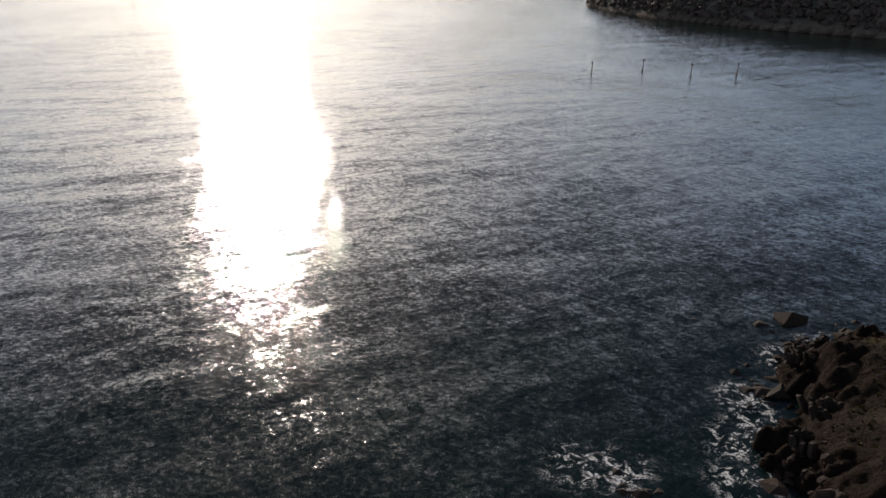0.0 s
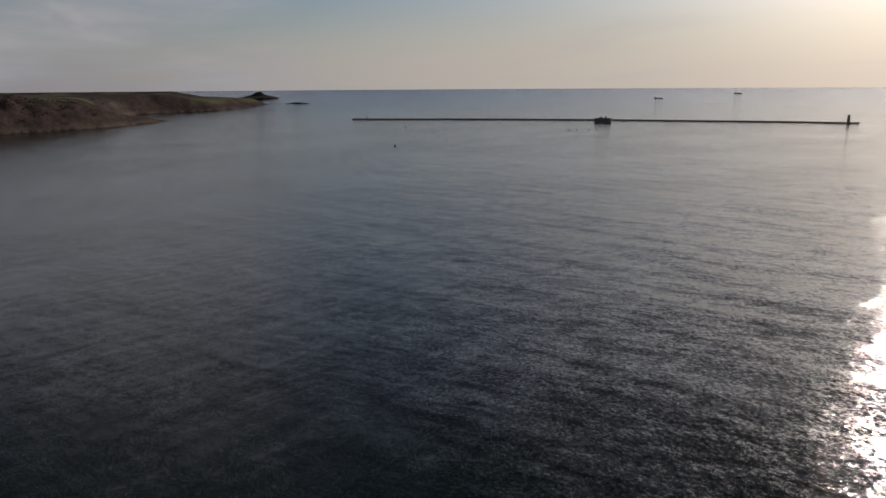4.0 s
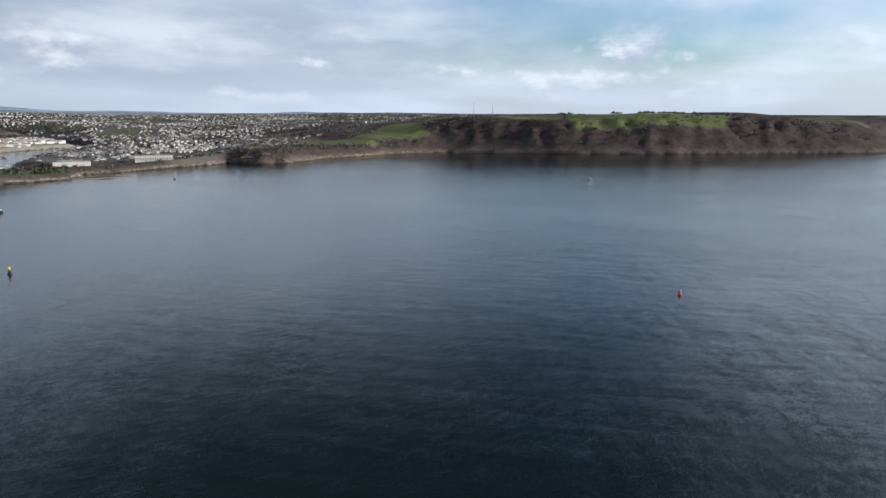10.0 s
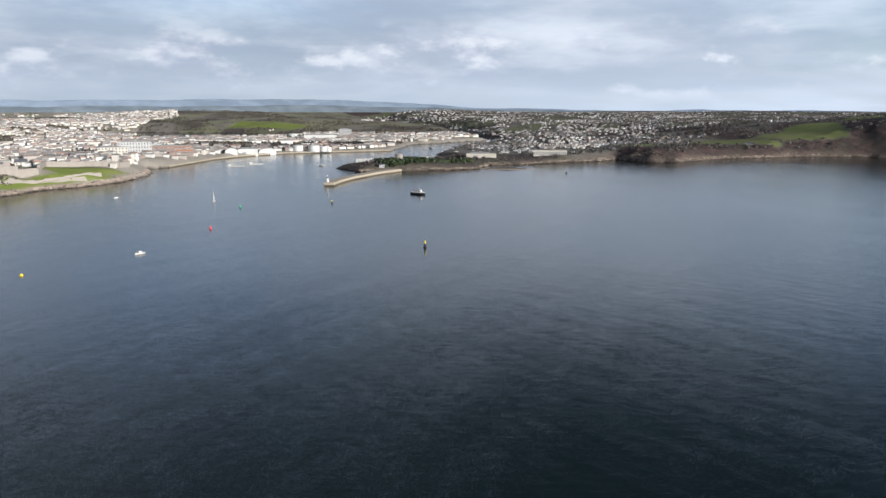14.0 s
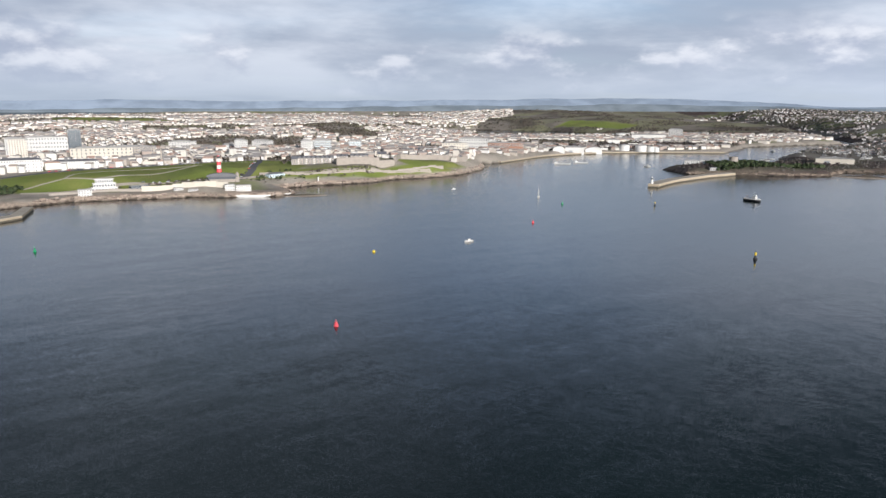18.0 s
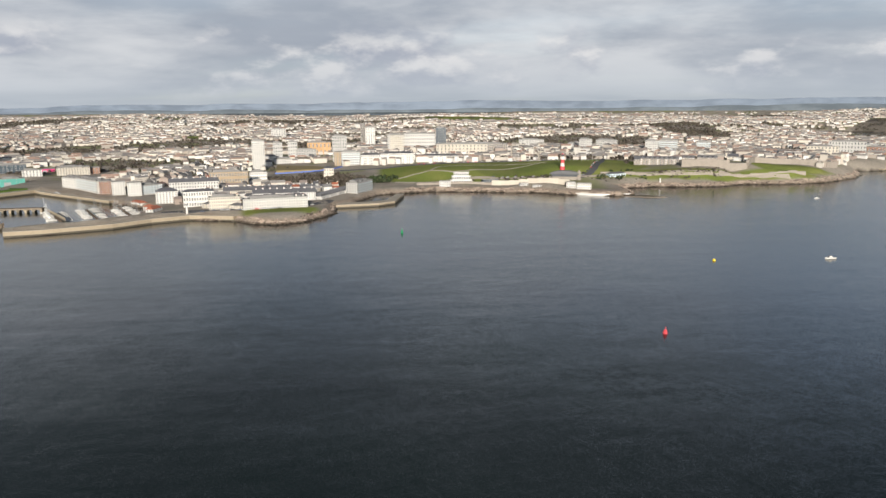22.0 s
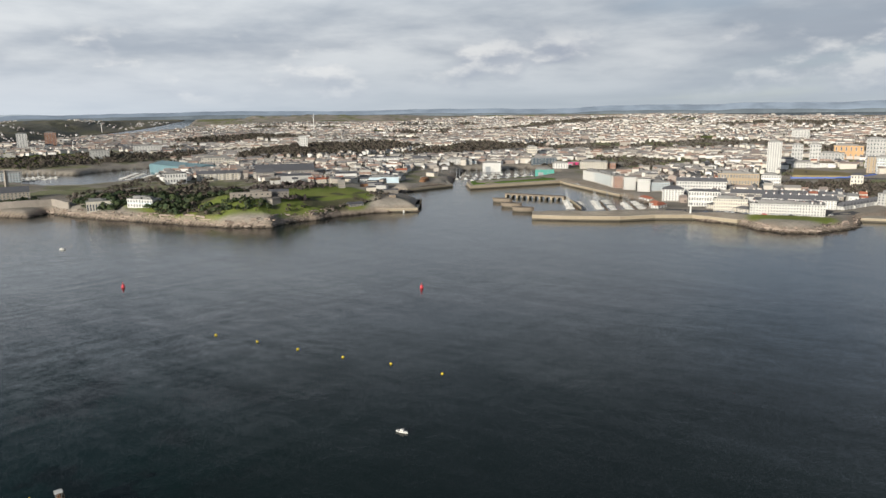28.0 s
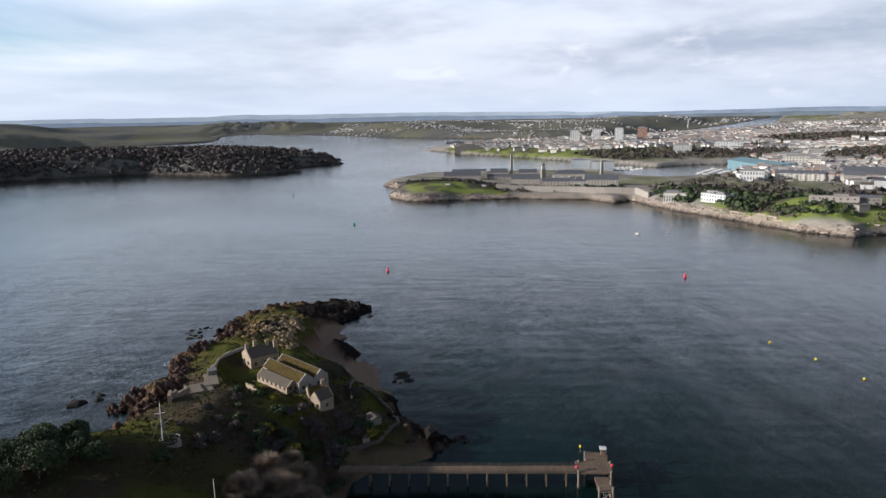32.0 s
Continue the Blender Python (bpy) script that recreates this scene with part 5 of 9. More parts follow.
building("long slate roofed barracks", 1176.8, -551.2, 11.0, 72.8, 16.0, 7.1, -115.1, 3, 12, DARK_STONE, "gable")
building("white block above the wood", 1801.2, -869.3, 17.2, 24.0, 16.0, 32.2, -115.8, 5, 4, WHITE, "flat")
building("white long apartment house", 1201.7, -755.8, 11.7, 61.2, 12.0, 14.3, -122.2, 3, 12, WHITE, "hip")
building("cream warehouse among the town roofs", 1140.1, -777.3, 10.6, 40.5, 14.0, 7.7, -124.3, 3, 8, CREAM, "flat")
building("white house with gable", 1187.5, -831.9, 12.0, 30.9, 12.0, 11.6, -125.0, 3, 6, WHITE, "gable")
building("large blue boat shed", 1396.6, -394.6, 0.0, 190.0, 55.0, 22.0, -170.5, 0, 0, BLUE_PANEL, "lowgable")
building("white low shed by the quay", 1212.3, -343.1, 11.6, 31.5, 20.0, 5.6, -105.8, 0, 0, WHITE, "flat")
building("white flats on the hill", 1889.7, -480.1, 19.1, 67.3, 18.0, 17.1, -104.3, 5, 10, WHITE, "flat")
building("white flats among the town roofs", 1766.9, -343.0, 18.4, 41.5, 16.0, 16.1, -101.0, 5, 7, PALE, "flat")
building("white sided tower block", 2297.2, -113.3, 15.6, 28.5, 18.0, 44.6, -92.8, 15, 4, WHITE, "flat")
building("white sided tower block", 2442.4, -192.3, 15.6, 26.3, 18.0, 43.9, -94.5, 14, 4, WHITE, "flat")
building("white sided tower block", 2316.2, -252.7, 19.4, 26.4, 18.0, 45.6, -96.2, 15, 4, WHITE, "flat")
building("brown tower block among the town roofs", 2426.2, -340.4, 19.5, 31.0, 18.0, 43.8, -98.0, 14, 4, BRICK, "flat")
building("stepped white waterfront flats", 1417.5, -82.5, 5.0, 38.4, 18.0, 17.7, -93.3, 6, 9, WHITE, "flat", balcony=True)
building("stepped white waterfront flats", 1394.5, -122.6, 0.0, 42.8, 18.0, 20.6, -95.0, 5, 10, WHITE, "flat", balcony=True)
building("long stone victualling shed with slate roof", 1085.6, -94.6, 5.0, 49.9, 18.0, 17.2, -95.0, 3, 11, YARD_STONE, "gable")
building("slate roofed pale stone shed", 1099.4, -27.6, 5.0, 43.0, 16.0, 11.2, -91.4, 3, 8, YARD_STONE, "gable")
building("slate roofed pale stone shed", 1118.4, -58.6, 5.0, 17.4, 16.0, 11.1, -93.0, 3, 4, YARD_STONE, "gable")
building("long stone store with slate roof", 1343.1, 131.9, 5.0, 64.9, 16.0, 6.9, -84.4, 3, 10, YARD_STONE, "gable")
building("slate roofed mill building", 1258.0, 69.9, 5.0, 30.1, 18.0, 14.2, -86.8, 3, 6, YARD_STONE, "gable")
building("slate roofed mill building", 1259.8, 18.9, 5.0, 31.9, 18.0, 12.7, -89.1, 3, 6, YARD_STONE, "gable")
building("long low stone store", 1198.4, 42.4, 5.0, 88.6, 14.0, 9.2, -88.0, 3, 14, YARD_STONE, "gable")
building("great stone brewhouse with slate roofs", 1176.0, -52.0, 5.0, 58.0, 24.0, 17.0, -92.0, 4, 14, YARD_STONE, "hip", chimneys=2)
building("long stone storehouse beside the basin", 1185.0, 128.0, 5.0, 62.0, 18.0, 15.0, -84.0, 3, 15, YARD_STONE, "gable")
building("stone cooperage range with slate roof", 1130.0, 20.0, 5.0, 46.0, 16.0, 13.0, -89.0, 3, 11, YARD_STONE, "gable")
building("pale stone officers house by the yard", 1062.0, -60.0, 6.0, 22.0, 13.0, 12.0, -94.0, 3, 5, CREAM, "hip", chimneys=2)
building("white lodge on the headland", 1221.7, 142.3, 5.0, 14.8, 8.0, 12.5, -83.4, 3, 3, WHITE, "gable")
building("white seaside pavilion with terraces", 828.8, -196.9, 11.8, 35.4, 14.0, 9.7, -146.1, 2, 9, WHITE, "flat", balcony=True)
building("long cream seaside villa", 874.7, -163.9, 3.5, 27.0, 10.0, 14.3, -100.6, 1, 9, CREAM, "flat")
building("covered slipway shed beside the harbour water", 2119.0, 212.4, 0.0, 76.8, 60.0, 27.0, -84.3, 0, 0, DARK_STONE, "arch")
building("grey naval store among the town roofs", 2284.1, 268.8, 11.2, 59.0, 30.0, 18.4, -83.3, 0, 0, PALE, "gable")
building("pale river side store", 2497.6, 100.0, 13.9, 89.4, 25.0, 7.4, -87.7, 0, 0, WHITE, "flat")
building("pale river side store", 2449.7, 20.3, 13.9, 67.7, 25.0, 6.4, -89.5, 0, 0, WHITE, "gable")
building("grey gatehouse among the town roofs", 789.9, -431.3, 19.4, 8.7, 9.0, 9.6, -118.6, 3, 3, STONE, "flat")
building("small stone quay house", 697.7, -399.4, 7.9, 18.1, 10.0, 5.4, -93.6, 1, 4, STONE, "gable")
building("white harbour depot beside the harbour water", -668.3, -1556.5, 3.3, 27.5, 30.0, 16.9, 156.8, 0, 0, WHITE, "arch")
building("white harbour depot beside the harbour water", -713.0, -1565.1, 0.0, 44.9, 30.0, 16.8, 155.5, 0, 0, WHITE, "flat")
building("white harbour depot beside the harbour water", -766.4, -1573.1, 0.0, 39.7, 30.0, 15.8, 154.0, 0, 0, WHITE, "arch")
building("white industrial block among the town roofs", -1327.3, -2118.4, 12.5, 45.3, 30.0, 24.7, 147.9, 5, 6, PALE, "flat")
building("white industrial shed beside the harbour water", -1178.9, -2032.2, 11.2, 106.3, 40.0, 12.8, 149.9, 0, 0, WHITE, "flat")
building("white industrial shed beside the harbour water", -946.6, -1818.3, 4.9, 31.4, 30.0, 15.5, 152.5, 0, 0, WHITE, "flat")
building("white long barrack beside the bay", -1155.1, -1020.9, 9.9, 71.2, 14.0, 13.6, 134.7, 1, 16, CREAM, "lowgable")
building("white end tower of the barrack", -1146.9, -1057.4, 10.1, 7.4, 9.0, 15.6, 132.7, 2, 2, WHITE, "gable")
building("pale boat shed beside the harbour water", -1023.0, -1096.6, 7.7, 63.6, 20.0, 10.0, 137.0, 0, 0, CREAM, "flat")
building("white row of marina houses", -738.2, -1118.3, 13.2, 26.6, 8.0, 5.4, 146.6, 2, 8, WHITE, "flat")
building("white row of marina houses", -765.9, -1111.6, 16.7, 26.9, 8.0, 2.0, 145.4, 2, 8, WHITE, "flat")
building("white clubhouse among the town roofs", -737.7, -1053.4, 6.7, 12.9, 8.0, 5.3, 163.0, 2, 3, PALE, "lowgable")
building("red brick flats among the town roofs", -503.8, -1518.4, 12.6, 49.5, 14.0, 10.0, 161.6, 4, 10, BRICK, "flat")
building("white harbour flats among the town roofs", -440.2, -1496.3, 15.3, 63.5, 14.0, 28.6, 163.6, 4, 12, PALE, "flat")
building("cream warehouse flats among the town roofs", -364.7, -1372.1, 14.3, 50.4, 16.0, 26.9, 165.1, 5, 9, CREAM, "flat")
building("gabled stone barrack terrace", -74.4, -1147.2, 22.8, 58.0, 14.0, 13.2, 176.3, 3, 14, STONE, "gables")
building("stone house with steep gable", -41.0, -1139.3, 22.9, 10.0, 12.0, 14.0, 177.9, 3, 3, STONE, "gable")
building("white fortress range among the town roofs", -230.3, -1269.3, 22.3, 13.4, 10.0, 8.0, 169.7, 2, 3, PALE, "flat")
building("gabled stone barracks among the town roofs", -122.2, -1193.7, 25.3, 19.3, 12.0, 9.0, 174.2, 3, 4, STONE, "gables")
building("gabled stone barracks among the town roofs", -152.5, -1210.3, 25.7, 31.4, 12.0, 8.2, 172.8, 3, 6, STONE, "gables")
building("cream chapel among the town roofs", -195.5, -1234.6, 24.8, 17.1, 12.0, 11.0, 171.0, 2, 3, CREAM, "gable")
building("low white pavilion among the town roofs", 219.8, -938.6, 5.6, 15.5, 9.0, 8.1, -166.8, 3, 5, PALE, "flat")
building("white bathing house on the rocks", 32.5, -947.4, 5.4, 19.1, 9.0, 7.7, -178.0, 2, 8, WHITE, "flat")
building("white round bathing house", 49.5, -948.7, 6.3, 12.3, 9.0, 8.1, -177.0, 2, 4, WHITE, "flat")
building("white beach kiosk among the town roofs", 113.2, -959.3, 7.2, 11.8, 5.0, 3.5, -153.5, 1, 4, PALE, "flat")
building("white beach kiosk among the town roofs", 95.3, -955.2, 5.8, 12.3, 5.0, 3.0, -174.3, 1, 4, PALE, "flat")
building("dark glazed waterfront cafe", 162.9, -978.5, 6.8, 22.8, 8.0, 6.0, -150.0, 1, 6, DARK_GLASS, "flat")
building("blue roofed pier buildings", -11.8, -1047.9, 13.0, 26.9, 10.0, 7.1, -144.2, 1, 6, ICE, "hip")
for px, py, w, d_, h, text in ((-1642, -826, 16, 7, 5.5, "low white farmhouse on the headland field"), (-1664, -842, 11, 6, 4.5, "white farm barn beside the headland field"), (-2425, -775, 20, 9, 7, "white house below the radio masts"),
                              (-2432, -745, 13, 8, 6.5, "white cottage below the radio masts"), (-2925, 600, 14, 8, 6, "white house on the far headland"), (-2960, 640, 18, 8, 6, "pale farm on the far headland")):
    building(text, px, py, float(height(EAST, SPOTS_EAST, np.array([px * 1.0]), np.array([py * 1.0]), .4)[0][0]), w, d_, h, math.degrees(math.atan2(py, px)) - 90, 2, 4, WHITE, "gable")
building("cream terrace with a hipped slate roof", 398.1, -669.4, 7.9, 32.4, 11.0, 13.6, -149.3, 4, 14, CREAM, "flat", chimneys=5)
building("white terrace behind the seafront", 444.3, -693.8, 6.5, 32.9, 11.0, 19.6, -147.4, 3, 12, WHITE, "hip", chimneys=5)
building("long white terrace behind the seafront", 367.2, -748.0, 7.7, 71.6, 11.0, 14.1, -153.9, 4, 26, WHITE, "gable", chimneys=9)
building("cream terrace behind the seafront", 430.7, -771.6, 6.6, 50.1, 11.0, 14.0, -150.8, 4, 18, CREAM, "gable", chimneys=7)
building("long white terrace below the playing field", 386.3, -805.7, 7.5, 60.3, 11.0, 12.5, -154.4, 4, 20, WHITE, "gable", chimneys=8)
building("white terrace above the dock flats", 509.9, -788.0, 6.5, 59.2, 11.0, 21.3, -147.1, 4, 18, WHITE, "gable", chimneys=7)
building("brown brick school with a flat roof", 501.4, -857.9, 6.3, 50.2, 14.0, 23.1, -149.7, 3, 14, BROWN, "flat")
building("dark slate roofed long hall", 1075.3, -483.7, 9.8, 94.7, 40.0, 21.1, -114.2, 2, 14, DARK_STONE, "gable")
building("grey steel shed beside the lawn", 905.8, -423.2, 16.0, 41.6, 22.0, 14.4, -115.0, 0, 0, PALE, "lowgable")
building("tall stone barrack with slate roof", 1033.4, -431.6, 12.9, 26.0, 14.0, 16.8, -112.7, 4, 6, STONE, "gable")
building("long slate roofed terrace by the yard", 1085.9, -377.3, 12.4, 64.6, 12.0, 15.0, -109.2, 3, 16, CREAM, "gable", chimneys=6)
building("white harbour shed beside the yard", 944.2, -524.1, 8.6, 31.9, 24.0, 16.1, -119.0, 0, 0, WHITE, "lowgable")
building("white stepped hall below the boat shed", 1085.9, -312.1, 12.0, 31.7, 26.0, 14.6, -106.0, 2, 8, WHITE, "flat")
building("cream office block above the yard", 1368.6, -477.8, 13.8, 63.8, 20.0, 15.5, -109.2, 3, 12, CREAM, "flat")
building("pale shed beside the blue hall", 1296.3, -473.2, 13.3, 19.9, 18.0, 16.4, -110.1, 4, 5, CREAM, "flat")
building("grey apartment terrace above the marina", 1097.5, -868.6, 9.8, 62.0, 16.0, 6.1, -128.4, 4, 10, PALE, "flat", balcony=True)
building("glass fronted college beside the dock", 989.2, -990.4, 6.0, 49.4, 16.0, 15.2, -135.0, 4, 8, DARK_GLASS, "flat")
building("white offices beside the dock", 918.0, -962.3, 5.4, 28.8, 16.0, 10.7, -136.3, 4, 6, WHITE, "flat")
building("cream row of town houses", 403.0, -969.5, 10.6, 14.5, 12.0, 18.5, -157.4, 3, 4, CREAM, "hip")
building("long cream civic building with flat roof", 272.0, -1301.0, 21.1, 96.0, 20.0, 23.6, -168.2, 4, 14, CREAM, "flat")
building("grey hotel slab above the roofs", 420.0, -1356.4, 21.9, 29.2, 16.0, 38.0, -162.8, 11, 6, PALE, "flat")
building("glass flats above the citadel", -112.7, -1495.7, 22.6, 36.2, 16.0, 21.3, 175.7, 6, 8, ICE, "flat", balcony=True)
building("pale flats above the citadel", -179.4, -1489.2, 22.0, 26.5, 16.0, 20.2, 173.1, 6, 6, PALE, "flat", balcony=True)
building("red brown quayside shops", -525.7, -1531.8, 11.9, 82.7, 18.0, 19.2, 161.1, 2, 16, BRICK, "flat")
building("white gabled harbour warehouses", -301.5, -1387.6, 20.6, 27.4, 14.0, 11.4, 167.7, 3, 6, WHITE, "gables")
building("white flats above the fishing harbour", -476.7, -1683.8, 9.1, 30.8, 14.0, 25.7, 164.2, 5, 7, WHITE, "flat")
building("white flats above the fishing harbour", -514.4, -1693.5, 9.2, 36.2, 14.0, 22.8, 163.1, 4, 8, WHITE, "flat")

# ---- marks, buoys and boats on the water ----
def lateral_buoy(x, y, paint, label, tall=5.0, group="channel buoys"):
    b = thing("buoy", label, "buoy", pose(x, y, 0), group)
    k = tall / 5.0
    part("float", Geo().lathe([(1.1 * k, -.5 * k), (1.8 * k, -.2 * k), (1.85 * k, .5 * k), (1.6 * k, .8 * k)], 14), paint, b, smooth=False)
    part("tower", Geo().lathe([(1.6 * k, .8 * k), (1.15 * k, 2.4 * k), (.9 * k, 3.4 * k)], 8), paint, b)
    part("lantern", Geo().lathe([(.22 * k, 3.5 * k), (.22 * k, 4.0 * k), (.1 * k, 4.15 * k)], 8), STEEL, b)
    part("topmark", Geo().rod((0, 0, 4.1 * k), (0, 0, 4.4 * k), .05 * k).lathe([(.35 * k, 4.4 * k), (.35 * k, tall)], 8), paint, b)
    return b


def cone_buoy(x, y, label, tall=4.5):
    b = thing("buoy", label, "buoy", pose(x, y, 0), "channel buoys")
    part("float", Geo().lathe([(.8, -.4), (1.3, -.1), (1.35, .5), (1.1, .7)], 14), GREEN, b)
    part("cone", Geo().lathe([(1.0, .7), (.35, 3.2), (.25, 3.4)], 10), GREEN, b)
    part("lantern", Geo().lathe([(.18, 3.4), (.18, 3.8), (.05, 3.9)], 8), STEEL, b)
    part("topmark", Geo().lathe([(.4, 3.9), (.02, tall)], 8), GREEN, b)
    return b


def cardinal_buoy(x, y, label, k=1.0):
    b = thing("pillar_buoy", label, "buoy", pose(x, y, 0), "channel buoys")
    part("float", Geo().lathe([(.9 * k, -.5 * k), (1.5 * k, -.1 * k), (1.5 * k, .9 * k), (1.1 * k, 1.3 * k)], 14), BLACK, b)
    part("pillar", Geo().lathe([(.8 * k, 1.3 * k), (.6 * k, 3.2 * k)], 10), BLACK, b)
    part("upper_pillar", Geo().lathe([(.75 * k, 3.2 * k), (.55 * k, 5.2 * k)], 10), YELLOW, b)
    part("topmark", Geo().rod((0, 0, 5.2 * k), (0, 0, 5.5 * k), .08 * k).lathe([(.4 * k, 5.5 * k), (.02, 6.1 * k)], 8).lathe([(.02, 6.1 * k), (.4 * k, 6.7 * k)], 8), BLACK, b)
    return b


def small_buoy(x, y, paint, label, r=.75, group="marker buoys"):
    b = thing("marker_buoy", label, "buoy", pose(x, y, 0), group)
    part("ball", Geo().lathe([(.3 * r, -.6 * r), (.8 * r, -.3 * r), (r, .15 * r), (.85 * r, .7 * r), (.45 * r, 1.05 * r), (.12 * r, 1.15 * r)], 14), paint, b, smooth=True)
    part("eye", Geo().lathe([(.12 * r, 1.1 * r), (.12 * r, 1.5 * r)], 6), STEEL, b)
    return b


for px, py in ((-458, 0), (-254, -650), (-31, -361), (369, -258), (500, -103), (507, 112)):
    lateral_buoy(px, py, RED, "bright red steel channel buoy on calm water", 3.4)
for px, py, k in ((-337, -769, 4.0), (185, -614, 5.0), (731, 197, 4.6), (1006, 363, 4.6)):
    cone_buoy(px, py, "green conical channel buoy on grey water", k)
cardinal_buoy(-357, -450, "black and yellow pillar buoy with topmark", 1.05)
cardinal_buoy(-438, -733, "black and yellow pillar buoy with topmark", .8)
small_buoy(-79, -548, YELLOW, "yellow marker buoy with small topmark", 1.3)
for px, py in ((356, -116), (332, -129), (308, -140), (284, -152), (262, -165), (237, -176)):
    small_buoy(px, py, YELLOW, "round yellow buoy in a mooring line", .65, "line of yellow buoys")
for px, py in ((-1148, 767), (-1266, 1389), (-1251, 1405), (-1230, 1427), (-963, -812), (128, 459)):
    small_buoy(px, py, BLACK, "dark mooring buoy far from shore", 2.0 if px < 0 else .5, "dark mooring buoys")


def hull_shape(length, beam, depth, keel=.5):
    """A pointed boat hull, bow along +x."""
    g, ribs = Geo(), []
    for i in range(9):
        u = i / 8
        wide = beam / 2 * max(.004, 1 - max(0, u - .45) ** 2 / .3025) ** .7 * (.82 + .18 * min(1, u * 3))
        x = (u - .5) * length
        sheer = depth * (1 + .28 * max(0, u - .4))
        ribs.append([(x, -wide, sheer), (x, -wide * .92, sheer * .35), (x, -wide * .4, -keel), (x, wide * .4, -keel), (x, wide * .92, sheer * .35), (x, wide, sheer)])
    faces = [(i * 6 + j, (i + 1) * 6 + j, (i + 1) * 6 + j + 1, i * 6 + j + 1) for i in range(8) for j in range(5)]
    faces += [(i * 6 + 5, (i + 1) * 6 + 5, (i + 1) * 6, i * 6) for i in range(8)] + [(5, 4, 3, 2, 1, 0)]
    return g.put([v for rib in ribs for v in rib], faces)


def motor_boat(x, y, yaw, length, label, paint):
    b = thing("motor_boat", label, "boat", pose(x, y, 0, 0, 0, yaw), "small motor boats")
    part("hull", hull_shape(length, length * .33, length * .13, .3), paint, b)
    z = length * .13
    part("cabin", Geo().box(length * .34, length * .22, length * .15, (length * .02, 0, z), 0, 0, .82), WHITE, b)
    part("windscreen", Geo().box(length * .05, length * .2, length * .07, (length * .17, 0, z + length * .05), 0, 0, .8), GLASS, b)
    part("rail", Geo().rod((length * .2, -length * .1, z), (length * .42, 0, z + length * .1), .03).rod((length * .2, length * .1, z), (length * .42, 0, z + length * .1), .03), STEEL, b)
    part("outboard", Geo().box(length * .07, length * .07, length * .12, (-length * .52, 0, z * .5)), BLACK, b)
    return b


motor_boat(200, -130, 205, 4.7, "white cabin motor boat on dark calm water", WHITE)
motor_boat(-165, -572, 20, 8.5, "white motor cruiser under way", WHITE)
motor_boat(-1193, -155, 60, 11, "white motor boat crossing the bay", WHITE)
motor_boat(-1669, 1153, 140, 14, "white launch far out in the bay", WHITE)
motor_boat(-707, -1217, 120, 13, "white harbour launch in the estuary", WHITE)
motor_boat(680, -94, 40, 5.5, "white open boat on a mooring", WHITE)
motor_boat(112, -168, 0, 1.6, "tiny white dinghy adrift on water", WHITE)
motor_boat(-251, -949, 190, 6, "small white boat near the town shore", WHITE)
motor_boat(-1245, -1540, 100, 16, "white tug in the river mouth", WHITE)


def yacht(x, y, yaw, length, label, sails=False):
    b = thing("yacht", label, "sailing boat", pose(x, y, 0, 0, 0, yaw), "moored yachts" if not sails else "")
    part("hull", hull_shape(length, length * .3, length * .1, .4), WHITE, b)
    part("cabin", Geo().box(length * .36, length * .17, length * .06, (length * .04, 0, length * .1), 0, 0, .8), WHITE, b)
    part("mast", Geo().rod((length * .08, 0, length * .1), (length * .08, 0, length * 1.45), .24, 5, 0, .17), STEEL, b)
    part("boom", Geo().rod((length * .08, 0, length * .24), (-length * .34, 0, length * .24), .09, 5), STEEL, b)
    if sails:
        part("mainsail", Geo().put([(length * .06, .03, length * .26), (-length * .36, .25, length * .26), (length * .06, .03, length * 1.28),
                                    (length * .06, -.03, length * .26), (-length * .36, .19, length * .26), (length * .06, -.03, length * 1.28)], [(0, 1, 2), (5, 4, 3)]), WHITE, b)
        part("jib", Geo().put([(length * .1, .03, length * .16), (length * .48, .2, length * .16), (length * .09, .03, length * 1.05),
                               (length * .1, -.03, length * .16), (length * .48, .14, length * .16), (length * .09, -.03, length * 1.05)], [(0, 1, 2), (5, 4, 3)]), WHITE, b)
    return b


yacht(-334, -838, 60, 11.5, "white yacht under full sail", True)
first_yacht = yacht(560, -650, 120, 9.5, "white yacht moored in the marina")
rng = random.Random(14)


def marina(corner, along, across, rows, berths):
    """Yachts side by side along floating pontoons."""
    for r in range(rows):
        a = Vector(corner) + Vector(across) * r
        end = a + Vector(along)
        mid, yaw = (a + end) / 2, math.atan2(along[1], along[0])
        dock = part("pontoon", Geo().box(Vector(along).length, 2.4, .7, (0, 0, -.2)), TIMBER, at=pose(mid.x, mid.y, 0, 0, 0, math.degrees(yaw)))
        tagged(dock, "long timber pontoon between moored yachts", "pontoon", "marina pontoons")
        for i in range(berths):
            if rng.random() < .12:
                continue
            p = a + Vector(along) * ((i + .5) / berths)
            side = 1 if i % 2 else -1
            q = p + Vector((-math.sin(yaw), math.cos(yaw))) * side * 7.5
            s = rng.uniform(.75, 1.15)
            c = copy_thing(first_yacht, pose(q.x, q.y, 0, 0, 0, math.degrees(yaw) + 90 * side + rng.uniform(-3, 3)))
            c.scale = (s, s, s * rng.uniform(.9, 1.2))


marina((500, -652), (62, -58), (26, 22), 3, 15)
marina((870, -735), (-18, -150), (34, 6), 4, 17)
marina((1440, -150), (60, -70), (30, 25), 2, 14)
marina((1330, -330), (120, -60), (20, 34), 2, 16)
marina((-960, -1240), (-110, -90), (-24, 30), 2, 18)

